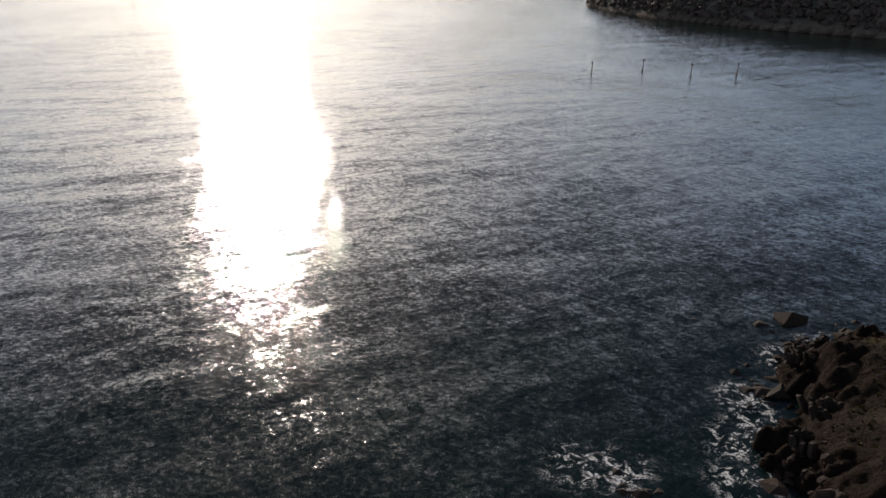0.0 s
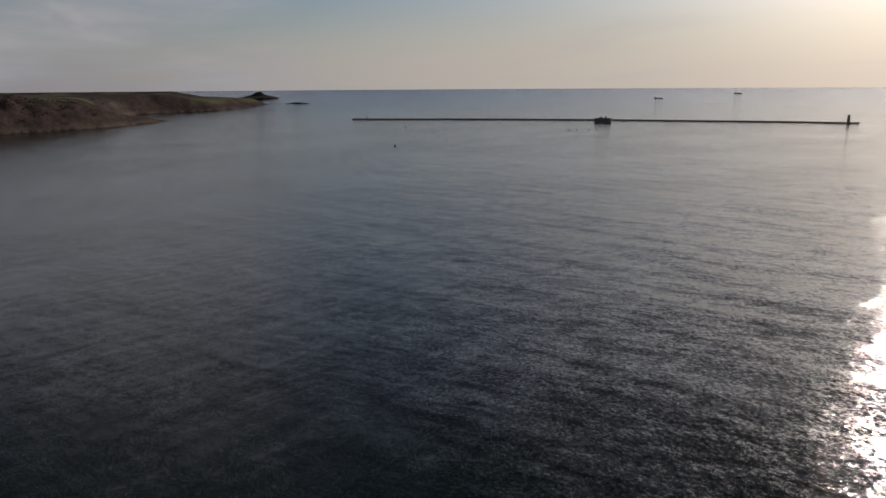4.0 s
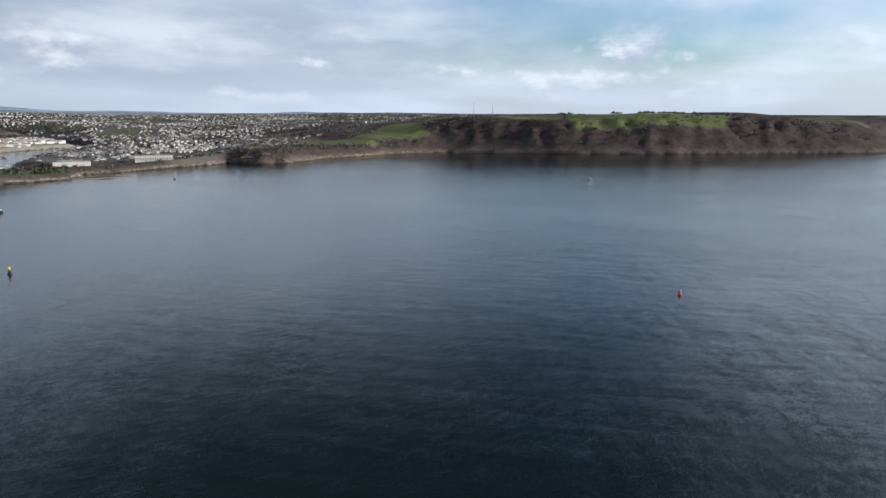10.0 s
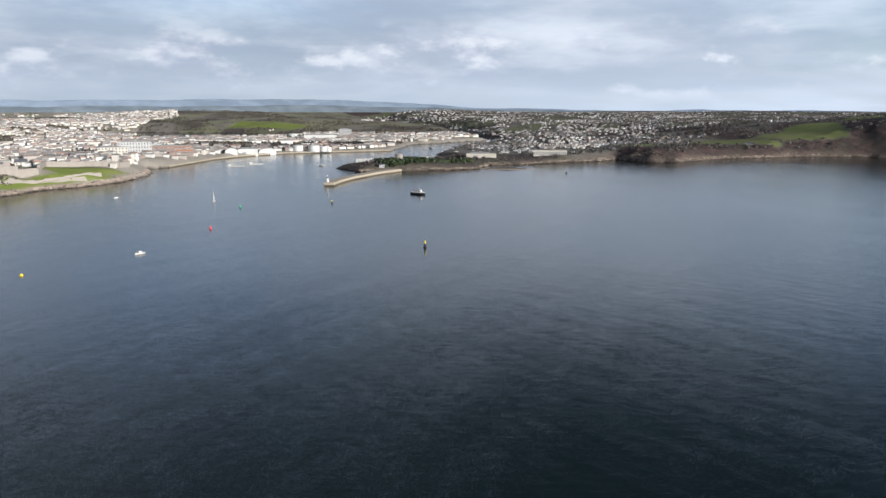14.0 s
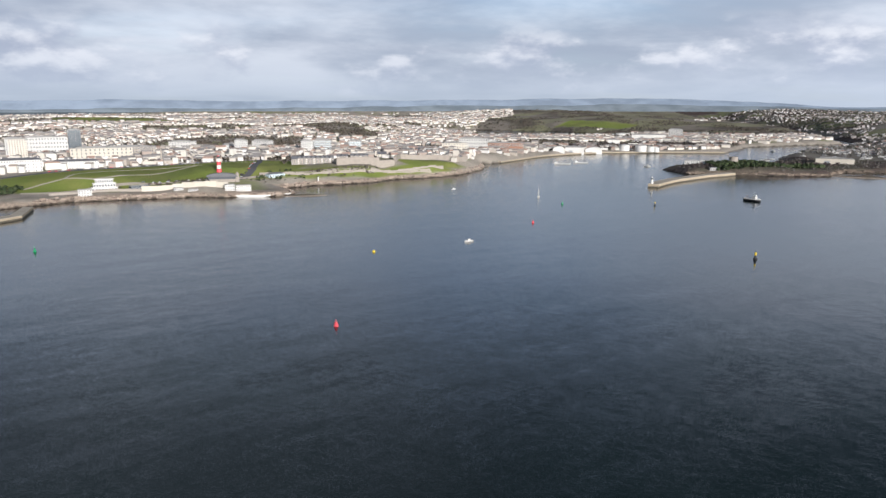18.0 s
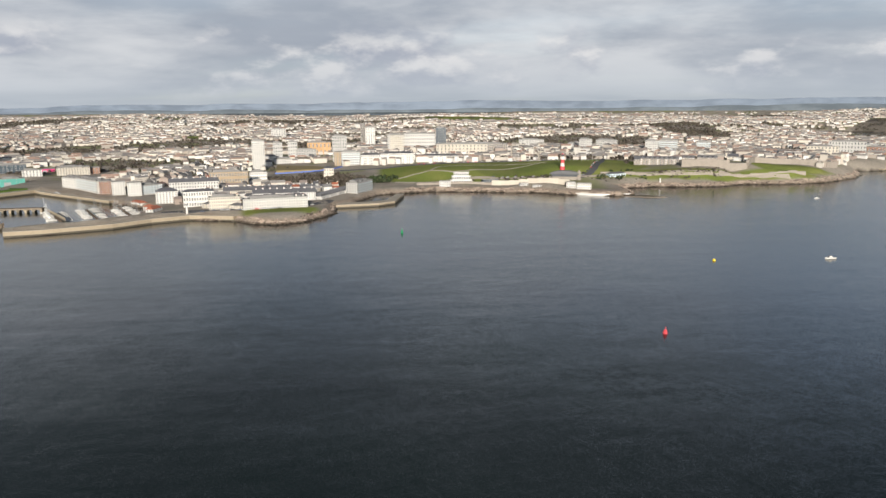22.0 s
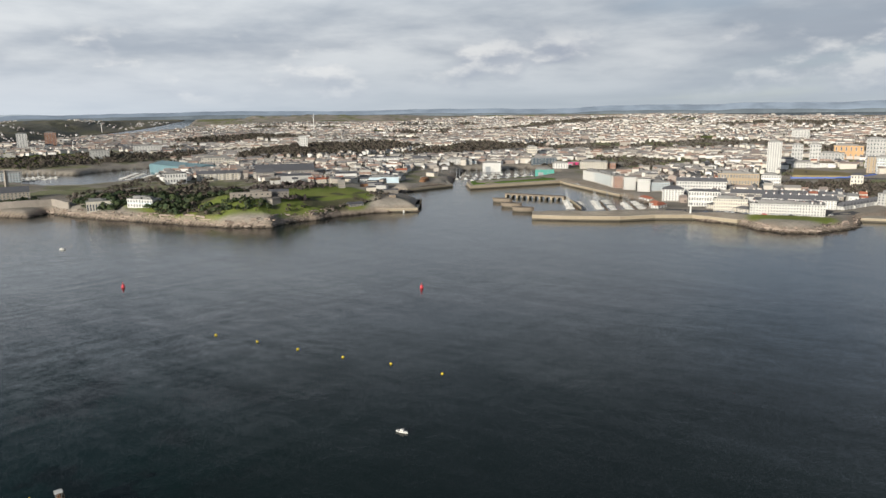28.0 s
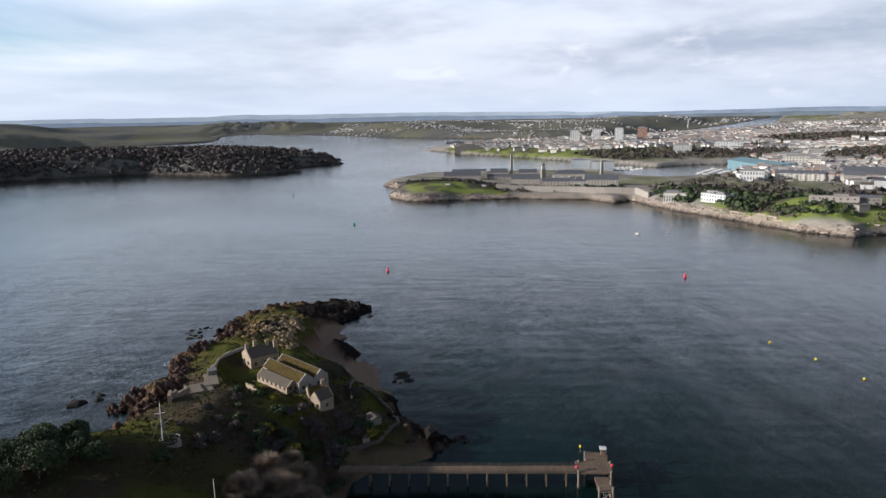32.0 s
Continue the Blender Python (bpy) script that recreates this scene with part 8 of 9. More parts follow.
# tussocks and boulders
r_ = np.random.RandomState(5)
tx, ty = r_.uniform(90, 400, 9000), r_.uniform(45, 185, 9000)
tz, t_in, t_sand, t_rock, t_weed = isle_height(tx, ty)
ok = (t_in > 9) & (t_sand < .1) & (t_rock < .35) & (wave(tx, ty, 20, 79) > -.25)
g = Geo()
for px, py, pz in zip(tx[ok], ty[ok], tz[ok]):
    s, a = r_.uniform(.25, .8), r_.uniform(0, 6.28)
    for k in range(3):
        b = a + k * 2.1
        g.put([(px - math.cos(b) * s, py - math.sin(b) * s, pz - .1), (px + math.cos(b) * s, py + math.sin(b) * s, pz - .1), (px + r_.uniform(-.3, .3), py + r_.uniform(-.3, .3), pz + s * .9)], [(0, 1, 2)])
tagged(part("tussocks", g, per_island("rough_grass", [(.07, .078, .024), (.11, .085, .035), (.055, .064, .02), (.16, .12, .05)], .95, 1.0, (.03, .032, .012))), "rough winter grass tussocks on the island", "grass", kind="stuff")


def boulders(name, label, places, seed, mats, size):
    rr = np.random.RandomState(seed)
    base = bmesh.new()
    bmesh.ops.create_icosphere(base, subdivisions=1, radius=1)
    shape, faces = np.array([v.co[:] for v in base.verts]), [[v.index for v in f.verts] for f in base.faces]
    base.free()
    g = Geo()
    for px, py, pz in places:
        s = rr.uniform(*size) * (1 + (rr.rand() < .1))
        lump = 1 + .42 * rr.uniform(-1, 1, (len(shape), 1))
        v = np.round(shape * lump * 2.5) / 2.5 * .4 + shape * lump * .6
        v = v * (s * rr.uniform(.8, 1.5), s * rr.uniform(.7, 1.2), s * rr.uniform(.3, .65)) + (px, py, pz)
        g.put(v.tolist(), faces)
    return tagged(part(name, g, mats), label, "rocks", kind="stuff")


sx, sy = r_.uniform(60, 425, 14000), r_.uniform(5, 195, 14000)
sz, s_in, s_sand, s_rock, s_weed = isle_height(sx, sy)
ok = (s_in > -8) & (s_in < 7) & (s_sand < .2) & (wave(sx, sy, 24, 91) > -.1)
boulders("shore_rocks", "jagged brown boulders along the island shore", list(zip(sx[ok], sy[ok], np.maximum(sz[ok], -.8)))[:2200], 6,
         plain("shore_rock", (.034, .025, .021), .9, .7, .45, .1), (.4, 1.5))
off = [(44 + r_.normal() * 4, 125 + r_.normal() * 3, -.5) for _ in range(22)] + [(258 + r_.normal() * 5, 190 + r_.normal() * 4, -.5) for _ in range(9)] + [
       (346 + r_.normal() * 6, 186 + r_.normal() * 3, -.4) for _ in range(16)] + [(292 + r_.normal() * 4, 60 + r_.normal() * 2, -.3) for _ in range(14)] + [
       (90 + r_.normal() * 6, 166 + r_.normal() * 6, -.4) for _ in range(20)] + [(120 + r_.normal() * 9, 200 + r_.normal() * 5, -.5) for _ in range(14)]
boulders("sea_rocks", "dark wet rocks awash near the island", off, 7, plain("wet_rock", (.032, .026, .022), .9, .8, .4, .1), (.8, 2.4))

# surf where the swell breaks on the southern rocks
foam_mat, fk, f_at = material("sea_foam")
f_mask = fk.math("MULTIPLY", fk.ramp(fk.noise(fk.stretch(f_at, 1.0, 1.0, 1.0), 0.28, 6.0, 0.7, 1.2), 0.50, 0.60), fk.ramp(fk.noise(f_at, 1.6, 4.0, 0.7), 0.35, 0.6))
fade = fk.add("ShaderNodeAttribute", 2, {"attribute_name": "surf"})
f_mask = fk.math("MULTIPLY", f_mask, fade)
f_out = fk.tree.nodes.new("ShaderNodeMixShader")
fk.put(f_out.inputs[0], f_mask)
fk.put(f_out.inputs[1], fk.add("ShaderNodeBsdfTransparent", 0))
fk.put(f_out.inputs[2], fk.add("ShaderNodeBsdfPrincipled", 0, None, Base_Color=(0.75, 0.77, 0.78), Roughness=0.6))
fk.put(fk.tree.nodes.new("ShaderNodeOutputMaterial").inputs[0], f_out.outputs[0])
FX, FY = np.meshgrid(np.arange(10, 372, 2.0), np.arange(95, 225, 2.0))
f_in = signed(ISLE, FX, FY)
rock_near = np.minimum.reduce([np.hypot(FX - a, FY - b) for a, b in ((32, 134), (42, 132), (83, 162), (82, 151), (73, 143), (70, 128), (103, 181), (118, 190), (262, 172), (300, 172), (338, 168), (352, 160))])
surf = np.maximum(.5 * blend(f_in, -6, -1) * blend(wave(FX, FY, 26, 95), .1, .5), blend(rock_near, 11, 3)) * np.maximum(blend(FX, 235, 175), .8 * blend(rock_near, 8, 3))
tagged(sheet("surf", FX, FY, FX * 0 + .07, (surf > .02) & (f_in < 4), foam_mat, (("surf", surf),)), "white surf breaking round the dark rocks", "surf", kind="stuff")

# ---- tilted slabs of rock along the island's weather shore ----
YELLOW_ROCK = plain("lichen_yellow_rock", (0.22, 0.155, 0.075), 0.9, 0.9, 0.45, 0.15)
RED_ROCK = plain("red_brown_rock", (0.080, 0.050, 0.040), 0.9, 0.9, 0.45, 0.15)
BLACK_ROCK = plain("black_weedy_rock", (0.030, 0.024, 0.020), 0.95, 0.9, 0.4, 0.15)


def outcrop(x, y, wide, tall, seed, mats, label, count=26):
    """Leaning strata, broken off at different heights."""
    rr = random.Random(seed)
    z = max(isle_z(x, y), -.5)
    o = thing("rock_outcrop", label, "rock", pose(x, y, z - .6), "island outcrops")
    lean = rr.uniform(.7, 1.2)
    for i in range(count):
        u, v = rr.uniform(-1, 1) * wide * .5, rr.uniform(-1, 1) * wide * .32
        w_, t_, h_ = wide * rr.uniform(.14, .36), wide * rr.uniform(.06, .15), tall * rr.uniform(.12, .6) * (1 - .5 * (u / wide) ** 2)
        yaw = .5 + rr.uniform(-.25, .25)
        a, b = w_ / 2, t_ / 2
        k = [rr.uniform(.1, .7) for _ in range(4)]
        s = h_ * lean
        g = Geo().put([(-a, -b, -1), (a, -b, -1), (a, b, -1), (-a, b, -1), (-a * k[0], -b + s, h_ * rr.uniform(.6, 1)), (a * k[1], -b + s * .9, h_ * rr.uniform(.7, 1)),
                       (a * k[2], b * .6 + s, h_ * rr.uniform(.6, .95)), (-a * k[3], b * .6 + s * .9, h_ * rr.uniform(.5, .9))],
                      [(3, 2, 1, 0), (0, 1, 5, 4), (1, 2, 6, 5), (2, 3, 7, 6), (3, 0, 4, 7), (4, 5, 6), (4, 6, 7)])
        part("rock_slab", g, mats, o, at=pose(u, v, 0, 0, 0, math.degrees(yaw)))
    return o


TAN_ROCK = plain("tan_weathered_rock", (0.25, 0.185, 0.115), 0.9, 0.5, 0.4, 0.15)
RED_, YEL_, BLK_ = "red brown slabs of rock at the cliff foot", "yellow lichened rock ridge above the reef", "black weedy reef slabs near the point"
for i, (px, py, w, h, m, text) in enumerate(((249, 165, 11, 6, RED_ROCK, RED_), (250, 158, 12, 7, RED_ROCK, RED_), (238, 146, 12, 7, RED_ROCK, RED_), (250, 143, 13, 8, RED_ROCK, RED_), (261, 146, 13, 7, RED_ROCK, RED_),
                                            (228, 143, 9, 5, RED_ROCK, RED_), (276, 152, 12, 6, RED_ROCK, RED_), (292, 152, 12, 6, RED_ROCK, RED_), (312, 146, 12, 6, RED_ROCK, RED_), (328, 152, 11, 5, RED_ROCK, RED_),
                                            (318, 134, 13, 6, YELLOW_ROCK, YEL_), (328, 138, 13, 6, YELLOW_ROCK, YEL_), (342, 140, 12, 5, YELLOW_ROCK, YEL_), (306, 134, 11, 5, YELLOW_ROCK, YEL_),
                                            (360, 150, 11, 4, BLACK_ROCK, BLK_), (376, 138, 14, 3, BLACK_ROCK, BLK_), (386, 124, 14, 3, BLACK_ROCK, BLK_), (394, 108, 12, 2.5, BLACK_ROCK, BLK_), (340, 163, 9, 2.5, BLACK_ROCK, BLK_),
                                            (92, 160, 10, 4, BLACK_ROCK, BLK_), (98, 146, 11, 5, BLACK_ROCK, BLK_), (104, 172, 10, 4, BLACK_ROCK, BLK_), (88, 134, 10, 4, BLACK_ROCK, BLK_), (112, 178, 11, 5, BLACK_ROCK, BLK_))):
    outcrop(px, py, w, h, 500 + i, m, text)
for i, (px, py, w, h) in enumerate(((304, 116, 10, 6), (312, 119, 11, 6), (321, 120, 12, 6), (330, 122, 12, 6), (340, 125, 12, 6), (350, 128, 11, 5), (297, 112, 9, 5), (318, 128, 11, 5), (332, 131, 11, 5), (345, 134, 11, 5))):
    outcrop(px, py, w, h, 560 + i, TAN_ROCK, "sunlit tan slabs of rock behind the beach", 22)

# ---- planting along the shores ----
def grove(name, label, outline, poly, spots, count, seed, size, low=4, mats=None):
    xs, ys = [p[0] for p in outline], [p[1] for p in outline]
    return woods(name, label, poly, spots, (min(xs), max(xs), min(ys), max(ys)), count, lambda X, Y: signed(outline, X, Y) > 0, seed, size, low, mats)


grove("shore_wood", "dark wooded slope falling to the sea", [(285, 1500), (325, 1370), (380, 1220), (450, 1105), (585, 965), (800, 940), (1000, 1200), (700, 1750), (420, 1950), (335, 1700)], WEST, SPOTS_WEST, 7500, 320, (5, 9), 2, WINTER_WOOD)
grove("park_trees", "bare grey trees behind the seafront terrace", [(330, -870), (440, -900), (500, -960), (420, -1020), (330, -960)], CITY, SPOTS_CITY, 620, 301, (3, 5))
grove("park_trees", "bare trees along the edge of the green", [(200, -1238), (0, -1262), (-60, -1225), (-60, -1290), (60, -1330), (240, -1280)], CITY, SPOTS_CITY, 420, 302, (3.5, 6))
grove("shore_trees", "dark evergreen trees above the pale rocks", [(740, -245), (830, -200), (900, -160), (960, -150), (1010, -230), (930, -330), (850, -290), (800, -240)], CITY, SPOTS_CITY, 620, 303, (3.5, 6.5), 14)
grove("evergreen_trees", "tall dark evergreen trees above the rocks", [(790, -215), (860, -185), (935, -150), (960, -165), (900, -230), (840, -255), (790, -245)], CITY, SPOTS_CITY, 260, 316, (4, 8), 10, EVERGREEN)
grove("evergreen_trees", "dark clipped evergreens round the green point", [(975, 40), (985, 30), (1060, 120), (1075, 190), (1000, 205), (1040, 160), (1010, 80)], CITY, SPOTS_CITY, 160, 317, (1.5, 3.5), 5, EVERGREEN)
grove("headland_trees", "dark scrub and trees on the point", [(985, 10), (1030, 40), (1110, 120), (1120, 210), (1060, 200), (1030, 120), (1000, 60)], CITY, SPOTS_CITY, 900, 304, (2, 4.5), 4, WINTER_WOOD)
grove("yard_trees", "mixed bare and evergreen trees by the yard", [(960, -130), (1010, -140), (1150, -230), (1250, -330), (1150, -420), (1000, -330)], CITY, SPOTS_CITY, 330, 305, (3, 5))
grove("creek_wood", "dark wooded bank above the creek", [(1620, -180), (1800, -80), (1900, -350), (1800, -620), (1620, -520), (1640, -300)], CITY, SPOTS_CITY, 1300, 306, (4, 7))
grove("hill_wood", "large dark wood on the town hill", [(1500, -560), (1700, -640), (1950, -900), (1900, -1200), (1600, -1150), (1450, -800)], CITY, SPOTS_CITY, 2600, 307, (4.5, 8))
grove("park_wood", "bare brown wood on the town hill", TOWN_WOODS[2], CITY, SPOTS_CITY, 1300, 318, (4.5, 8))
grove("park_wood", "bare brown wood between terraces", TOWN_WOODS[3], CITY, SPOTS_CITY, 1300, 319, (4.5, 8))
grove("point_wood", "evergreen clump on the low point", [(-740, -1050), (-760, -1110), (-850, -1130), (-900, -1080), (-960, -1090), (-960, -1050), (-830, -1030)], EAST, SPOTS_EAST, 1500, 308, (2.6, 5.5), 4, EVERGREEN)
grove("point_bushes", "brown and dark bushes along the low point", POINT, EAST, SPOTS_EAST, 900, 321, (1.2, 3.0), 6, SUBURB_WOOD)
grove("citadel_bushes", "brown bushes below the rampart", [(-60, -1085), (-110, -1100), (-180, -1130), (-190, -1115), (-120, -1070), (-60, -1062)], CITY, SPOTS_CITY, 150, 309, (1.5, 3.2))
grove("bank_bushes", "green bushes on the sea bank", [(180, -990), (90, -1015), (30, -1035), (-40, -1050), (-40, -1030), (60, -998), (170, -978)], CITY, SPOTS_CITY, 130, 310, (1.5, 3))
for seed_, (px, py, half, count) in enumerate(((-2385, -408, 30, 34), (-2408, -236, 17, 20), (-2412, -95, 72, 90), (-2330, 60, 60, 26), (-2560, 480, 40, 24))):
    grove("clifftop_trees", "dark wind shaped trees along the headland top", [(px - 14, py - half), (px + 14, py - half), (px + 14, py + half), (px - 14, py + half)], EAST, SPOTS_EAST, count, 330 + seed_, (3.5, 6.5))
grove("cliff_scrub", "low dark scrub on the steep headland", [(-1880, -640), (-1900, -300), (-2000, -40), (-2150, 250), (-2300, 500), (-2380, 420), (-2250, 150), (-2140, -60), (-2010, -330), (-2000, -640)], EAST, SPOTS_EAST, 1500, 312, (2.5, 5))
grove("farm_hedges", "dark hedges and trees between fields", [(-1560, -860), (-1780, -990), (-2250, -960), (-2500, -1250), (-1700, -1250), (-1400, -1020)], EAST, SPOTS_EAST, 420, 313, (3, 6))


def town_infill(name, label, outline, seed, density=.85, cell=75, tall=1.15, apart="", mats=None):
    xs, ys = [p[0] for p in outline], [p[1] for p in outline]
    return town_rows(name, label, CITY, SPOTS_CITY, (min(xs), max(xs), min(ys), max(ys)), cell, lambda X, Y: signed(outline, X, Y) > 0, seed, tall, density, apart, False, mats)


town_infill("seafront_houses", "cream and white houses behind the seafront", [(335, -700), (470, -665), (520, -720), (560, -790), (500, -900), (440, -890), (350, -880), (345, -760)], 401, .95, 60, apart="seafront houses")
town_infill("dockside_houses", "pale houses and flats behind the dock", [(560, -800), (740, -860), (800, -1060), (760, -1240), (420, -1240), (600, -1180), (600, -1000), (520, -900)], 402, .75, apart="dockside houses")
town_infill("dockside_houses", "warehouses and houses west of the dock", [(1000, -1000), (1100, -850), (1000, -650), (870, -480), (900, -400), (1250, -420), (1350, -700), (1250, -1150)], 403, .7, apart="western dock houses")
town_infill("centre_houses", "pale town centre blocks behind the green", [(420, -1100), (300, -1190), (150, -1310), (-60, -1330), (-380, -1260), (-420, -1380), (-400, -1500), (400, -1500), (560, -1260)], 404, .85, 90, 1.5)
town_infill("creek_houses", "terraced houses beside the creek", [(1130, -300), (1250, -330), (1400, -430), (1500, -520), (1300, -600), (1100, -430)], 406, .85, 70)
town_infill("river_houses", "naval houses on the far bank", [(1850, -40), (2050, 150), (2300, 300), (2650, 220), (2900, -150), (2700, -700), (2200, -500), (1950, -350)], 407, .55, 100)
grove("hill_bushes", "dark green bushes on the battery hill", [(690, -290), (716, -250), (760, -215), (800, -205), (790, -240), (745, -262), (715, -320), (700, -345)], CITY, SPOTS_CITY, 260, 314, (1.5, 3.5), 8)
grove("cliff_bushes", "dark evergreen shrubs above the quay rocks", [(684, -360), (700, -350), (716, -420), (735, -452), (720, -462), (694, -430)], CITY, SPOTS_CITY, 170, 315, (1.5, 3.5), 8)


# ---- broken rock along the shores ----
PALE_ROCK = per_island("limestone_blocks", [(.38, .30, .245), (.30, .235, .19), (.42, .34, .285), (.22, .17, .14), (.35, .28, .23), (.13, .105, .09)], .9, .35, (.16, .125, .10))
BROWN_ROCK = per_island("brown_shore_blocks", [(.24, .19, .15), (.17, .135, .11), (.30, .24, .19), (.13, .105, .085)], .9, .35, (.10, .08, .06))
TIDE_ROCK = per_island("weedy_tide_blocks", [(.050, .042, .032), (.085, .068, .050), (.035, .030, .026), (.11, .09, .065)], .75, .5, (.03, .026, .02))


def shore_crags(label, line, poly, spots, rough, seed, mats, reach=9.0, size=(1.6, 4.6)):
    """Tilted angular blocks along a stretch of shore: dry rock above, weedy rock at the water's edge."""
    rr = np.random.RandomState(seed)
    dry, wet = Geo(), Geo()
    faces = [(3, 2, 1, 0), (0, 1, 5, 4), (1, 2, 6, 5), (2, 3, 7, 6), (3, 0, 4, 7), (4, 5, 6, 7)]
    for (ax, ay), (bx, by) in zip(line[:-1], line[1:]):
        run = math.hypot(bx - ax, by - ay)
        k = max(2, int(run / 1.0))
        u = (np.arange(k) + rr.rand(k)) / k
        off = rr.uniform(-4, reach, k)
        nx, ny = -(by - ay) / run, (bx - ax) / run
        if signed(poly, np.array([(ax + bx) / 2 + nx * 6]), np.array([(ay + by) / 2 + ny * 6]))[0] < 0:
            nx, ny = -nx, -ny
        X, Y = ax + (bx - ax) * u + nx * off, ay + (by - ay) * u + ny * off
        Z = height(poly, spots, X, Y, rough)[0]
        yaw = math.atan2(by - ay, bx - ax)
        for x, y, z in zip(X, Y, np.maximum(Z, -.6)):
            w_, d_, h_ = rr.uniform(*size) * rr.choice((.6, 1.0, 1.7, 2.6)), rr.uniform(*size) * .55, rr.uniform(.35, 1.15) * rr.choice((.7, 1.0, 1.6)) * (1.2 if z > 2 else .6)
            v = np.array([(-1, -1, -.6), (1, -1, -.6), (1, 1, -.6), (-1, 1, -.6), (-.7, -.7, 1), (.7, -.7, 1), (.7, .7, 1), (-.7, .7, 1)]) * (w_ / 2, d_ / 2, h_)
            v += rr.uniform(-.28, .28, (8, 3)) * (w_ / 2, d_ / 2, h_)
            v[:, 2] += v[:, 1] * rr.uniform(-.2, .5)
            (wet if z + h_ * .5 < 1.5 + rr.uniform(0, .7) else dry).put(v.tolist(), faces, 0, (x, y, z - h_ * .45), yaw + rr.uniform(-.35, .35))
    tagged(part("shore_rocks", dry, mats), label, "rocks", kind="stuff")
    tagged(part("tide_rocks", wet, TIDE_ROCK), "dark weedy rocks at the tide line", "rocks", kind="stuff")


for seed_, line in enumerate(([(693, -376), (684, -343), (682, -301), (671, -284), (697, -243), (726, -228), (760, -213), (799, -191), (854, -157), (905, -135), (945, -120)],
                              [(969, 40), (962, 79), (936, 146), (937, 181), (983, 211), (1108, 228), (1145, 256)],
                              [(268, -905), (236, -930), (167, -938), (95, -940), (50, -928), (-12, -926)],
                              [(-33, -945), (-19, -1012), (-60, -1042), (-102, -1043), (-148, -1061), (-198, -1096), (-246, -1107), (-305, -1136), (-374, -1220), (-403, -1285)],
                              [(305, -757), (288, -718), (296, -683), (299, -651), (321, -630), (347, -630), (375, -643)])):
    shore_crags("pale broken limestone blocks along the shore", line, CITY, SPOTS_CITY, .6, 700 + seed_, PALE_ROCK)
shore_crags("brown broken rocks round the low point", [(-694, -1060), (-746, -1037), (-842, -981), (-899, -967), (-971, -1018), (-1032, -990), (-1149, -973), (-1230, -948), (-1296, -950), (-1336, -823), (-1413, -819), (-1507, -814),
            (-1601, -773), (-1700, -742), (-1759, -704), (-1835, -630)], EAST, SPOTS_EAST, .4, 710, BROWN_ROCK, 8.0, (2.2, 6.0))


# ---- paths, roads and parked cars on the green and along the front ----
PATH = plain("pale_gravel_path", (.42, .37, .31), .9, .4, .15)
TARMAC = plain("grey_tarmac", (.10, .10, .105), .9, .4, .2)


def draped(name, label, line, wide, mats, lift_=.25):
    """A strip of paving that follows the ground."""
    pts = []
    for a, b in zip(line[:-1], line[1:]):
        k = max(1, int(math.hypot(b[0] - a[0], b[1] - a[1]) / 6))
        pts += [(a[0] + (b[0] - a[0]) * i / k, a[1] + (b[1] - a[1]) * i / k) for i in range(k)]
    pts.append(line[-1])
    rows = ribbon(pts, wide / 2, 0)
    flat_ = [c for r in rows for c in (r[0:2], r[3:5])]
    z = height(CITY, SPOTS_CITY, np.array([c[0] for c in flat_], float), np.array([c[1] for c in flat_], float), .6)[0]
    g = Geo()
    g.v = [(c[0], c[1], h + up_) for up_ in (lift_, -.6) for c, h in zip(flat_, z)]
    n_ = len(flat_)
    for i in range(len(pts) - 1):
        a = 2 * i
        for q in ((a, a + 1, a + 3, a + 2), (n_ + a + 2, n_ + a + 3, n_ + a + 1, n_ + a), (a, a + 2, n_ + a + 2, n_ + a), (a + 3, a + 1, n_ + a + 1, n_ + a + 3)):
            g.f.append(list(q))
            g.m.append(0)
    return tagged(part(name, g, mats), label, "path", kind="structure")


draped("pavement_green", "pale path across the green", [(302, -983), (287, -1006), (275, -1015), (262, -1025), (224, -1012), (197, -1040), (165, -1075), (143, -1103), (110, -1140)], 4, PATH)
draped("pavement_green_upper", "pale path below the terraces", [(262, -1025), (262, -1080), (230, -1130), (160, -1150), (100, -1150)], 4, PATH)
draped("road_terrace", "grey road in front of the white terraces", [(470, -1060), (356, -1090), (318, -1147), (251, -1194), (139, -1212), (76, -1230), (12, -1250)], 11, TARMAC)
draped("road_hill", "grey road climbing past the old lighthouse", [(60, -1018), (34, -1033), (22, -1070), (14, -1178), (12, -1292)], 9, TARMAC)
draped("road_sea", "pale sea road below the citadel", [(297, -957), (208, -990), (172, -1014), (100, -1022), (34, -1033), (-51, -1080), (-125, -1094), (-170, -1112), (-260, -1130)], 8, PATH)
draped("road_front", "grey seafront road behind the lawn", [(318, -770), (322, -720), (335, -695), (372, -672), (420, -660), (455, -640)], 8, TARMAC)
draped("road_point", "grey car park road on the point", [(1022, 40), (1045, 62), (1062, 95), (1068, 130)], 12, TARMAC)

CAR_SHAPES = {}


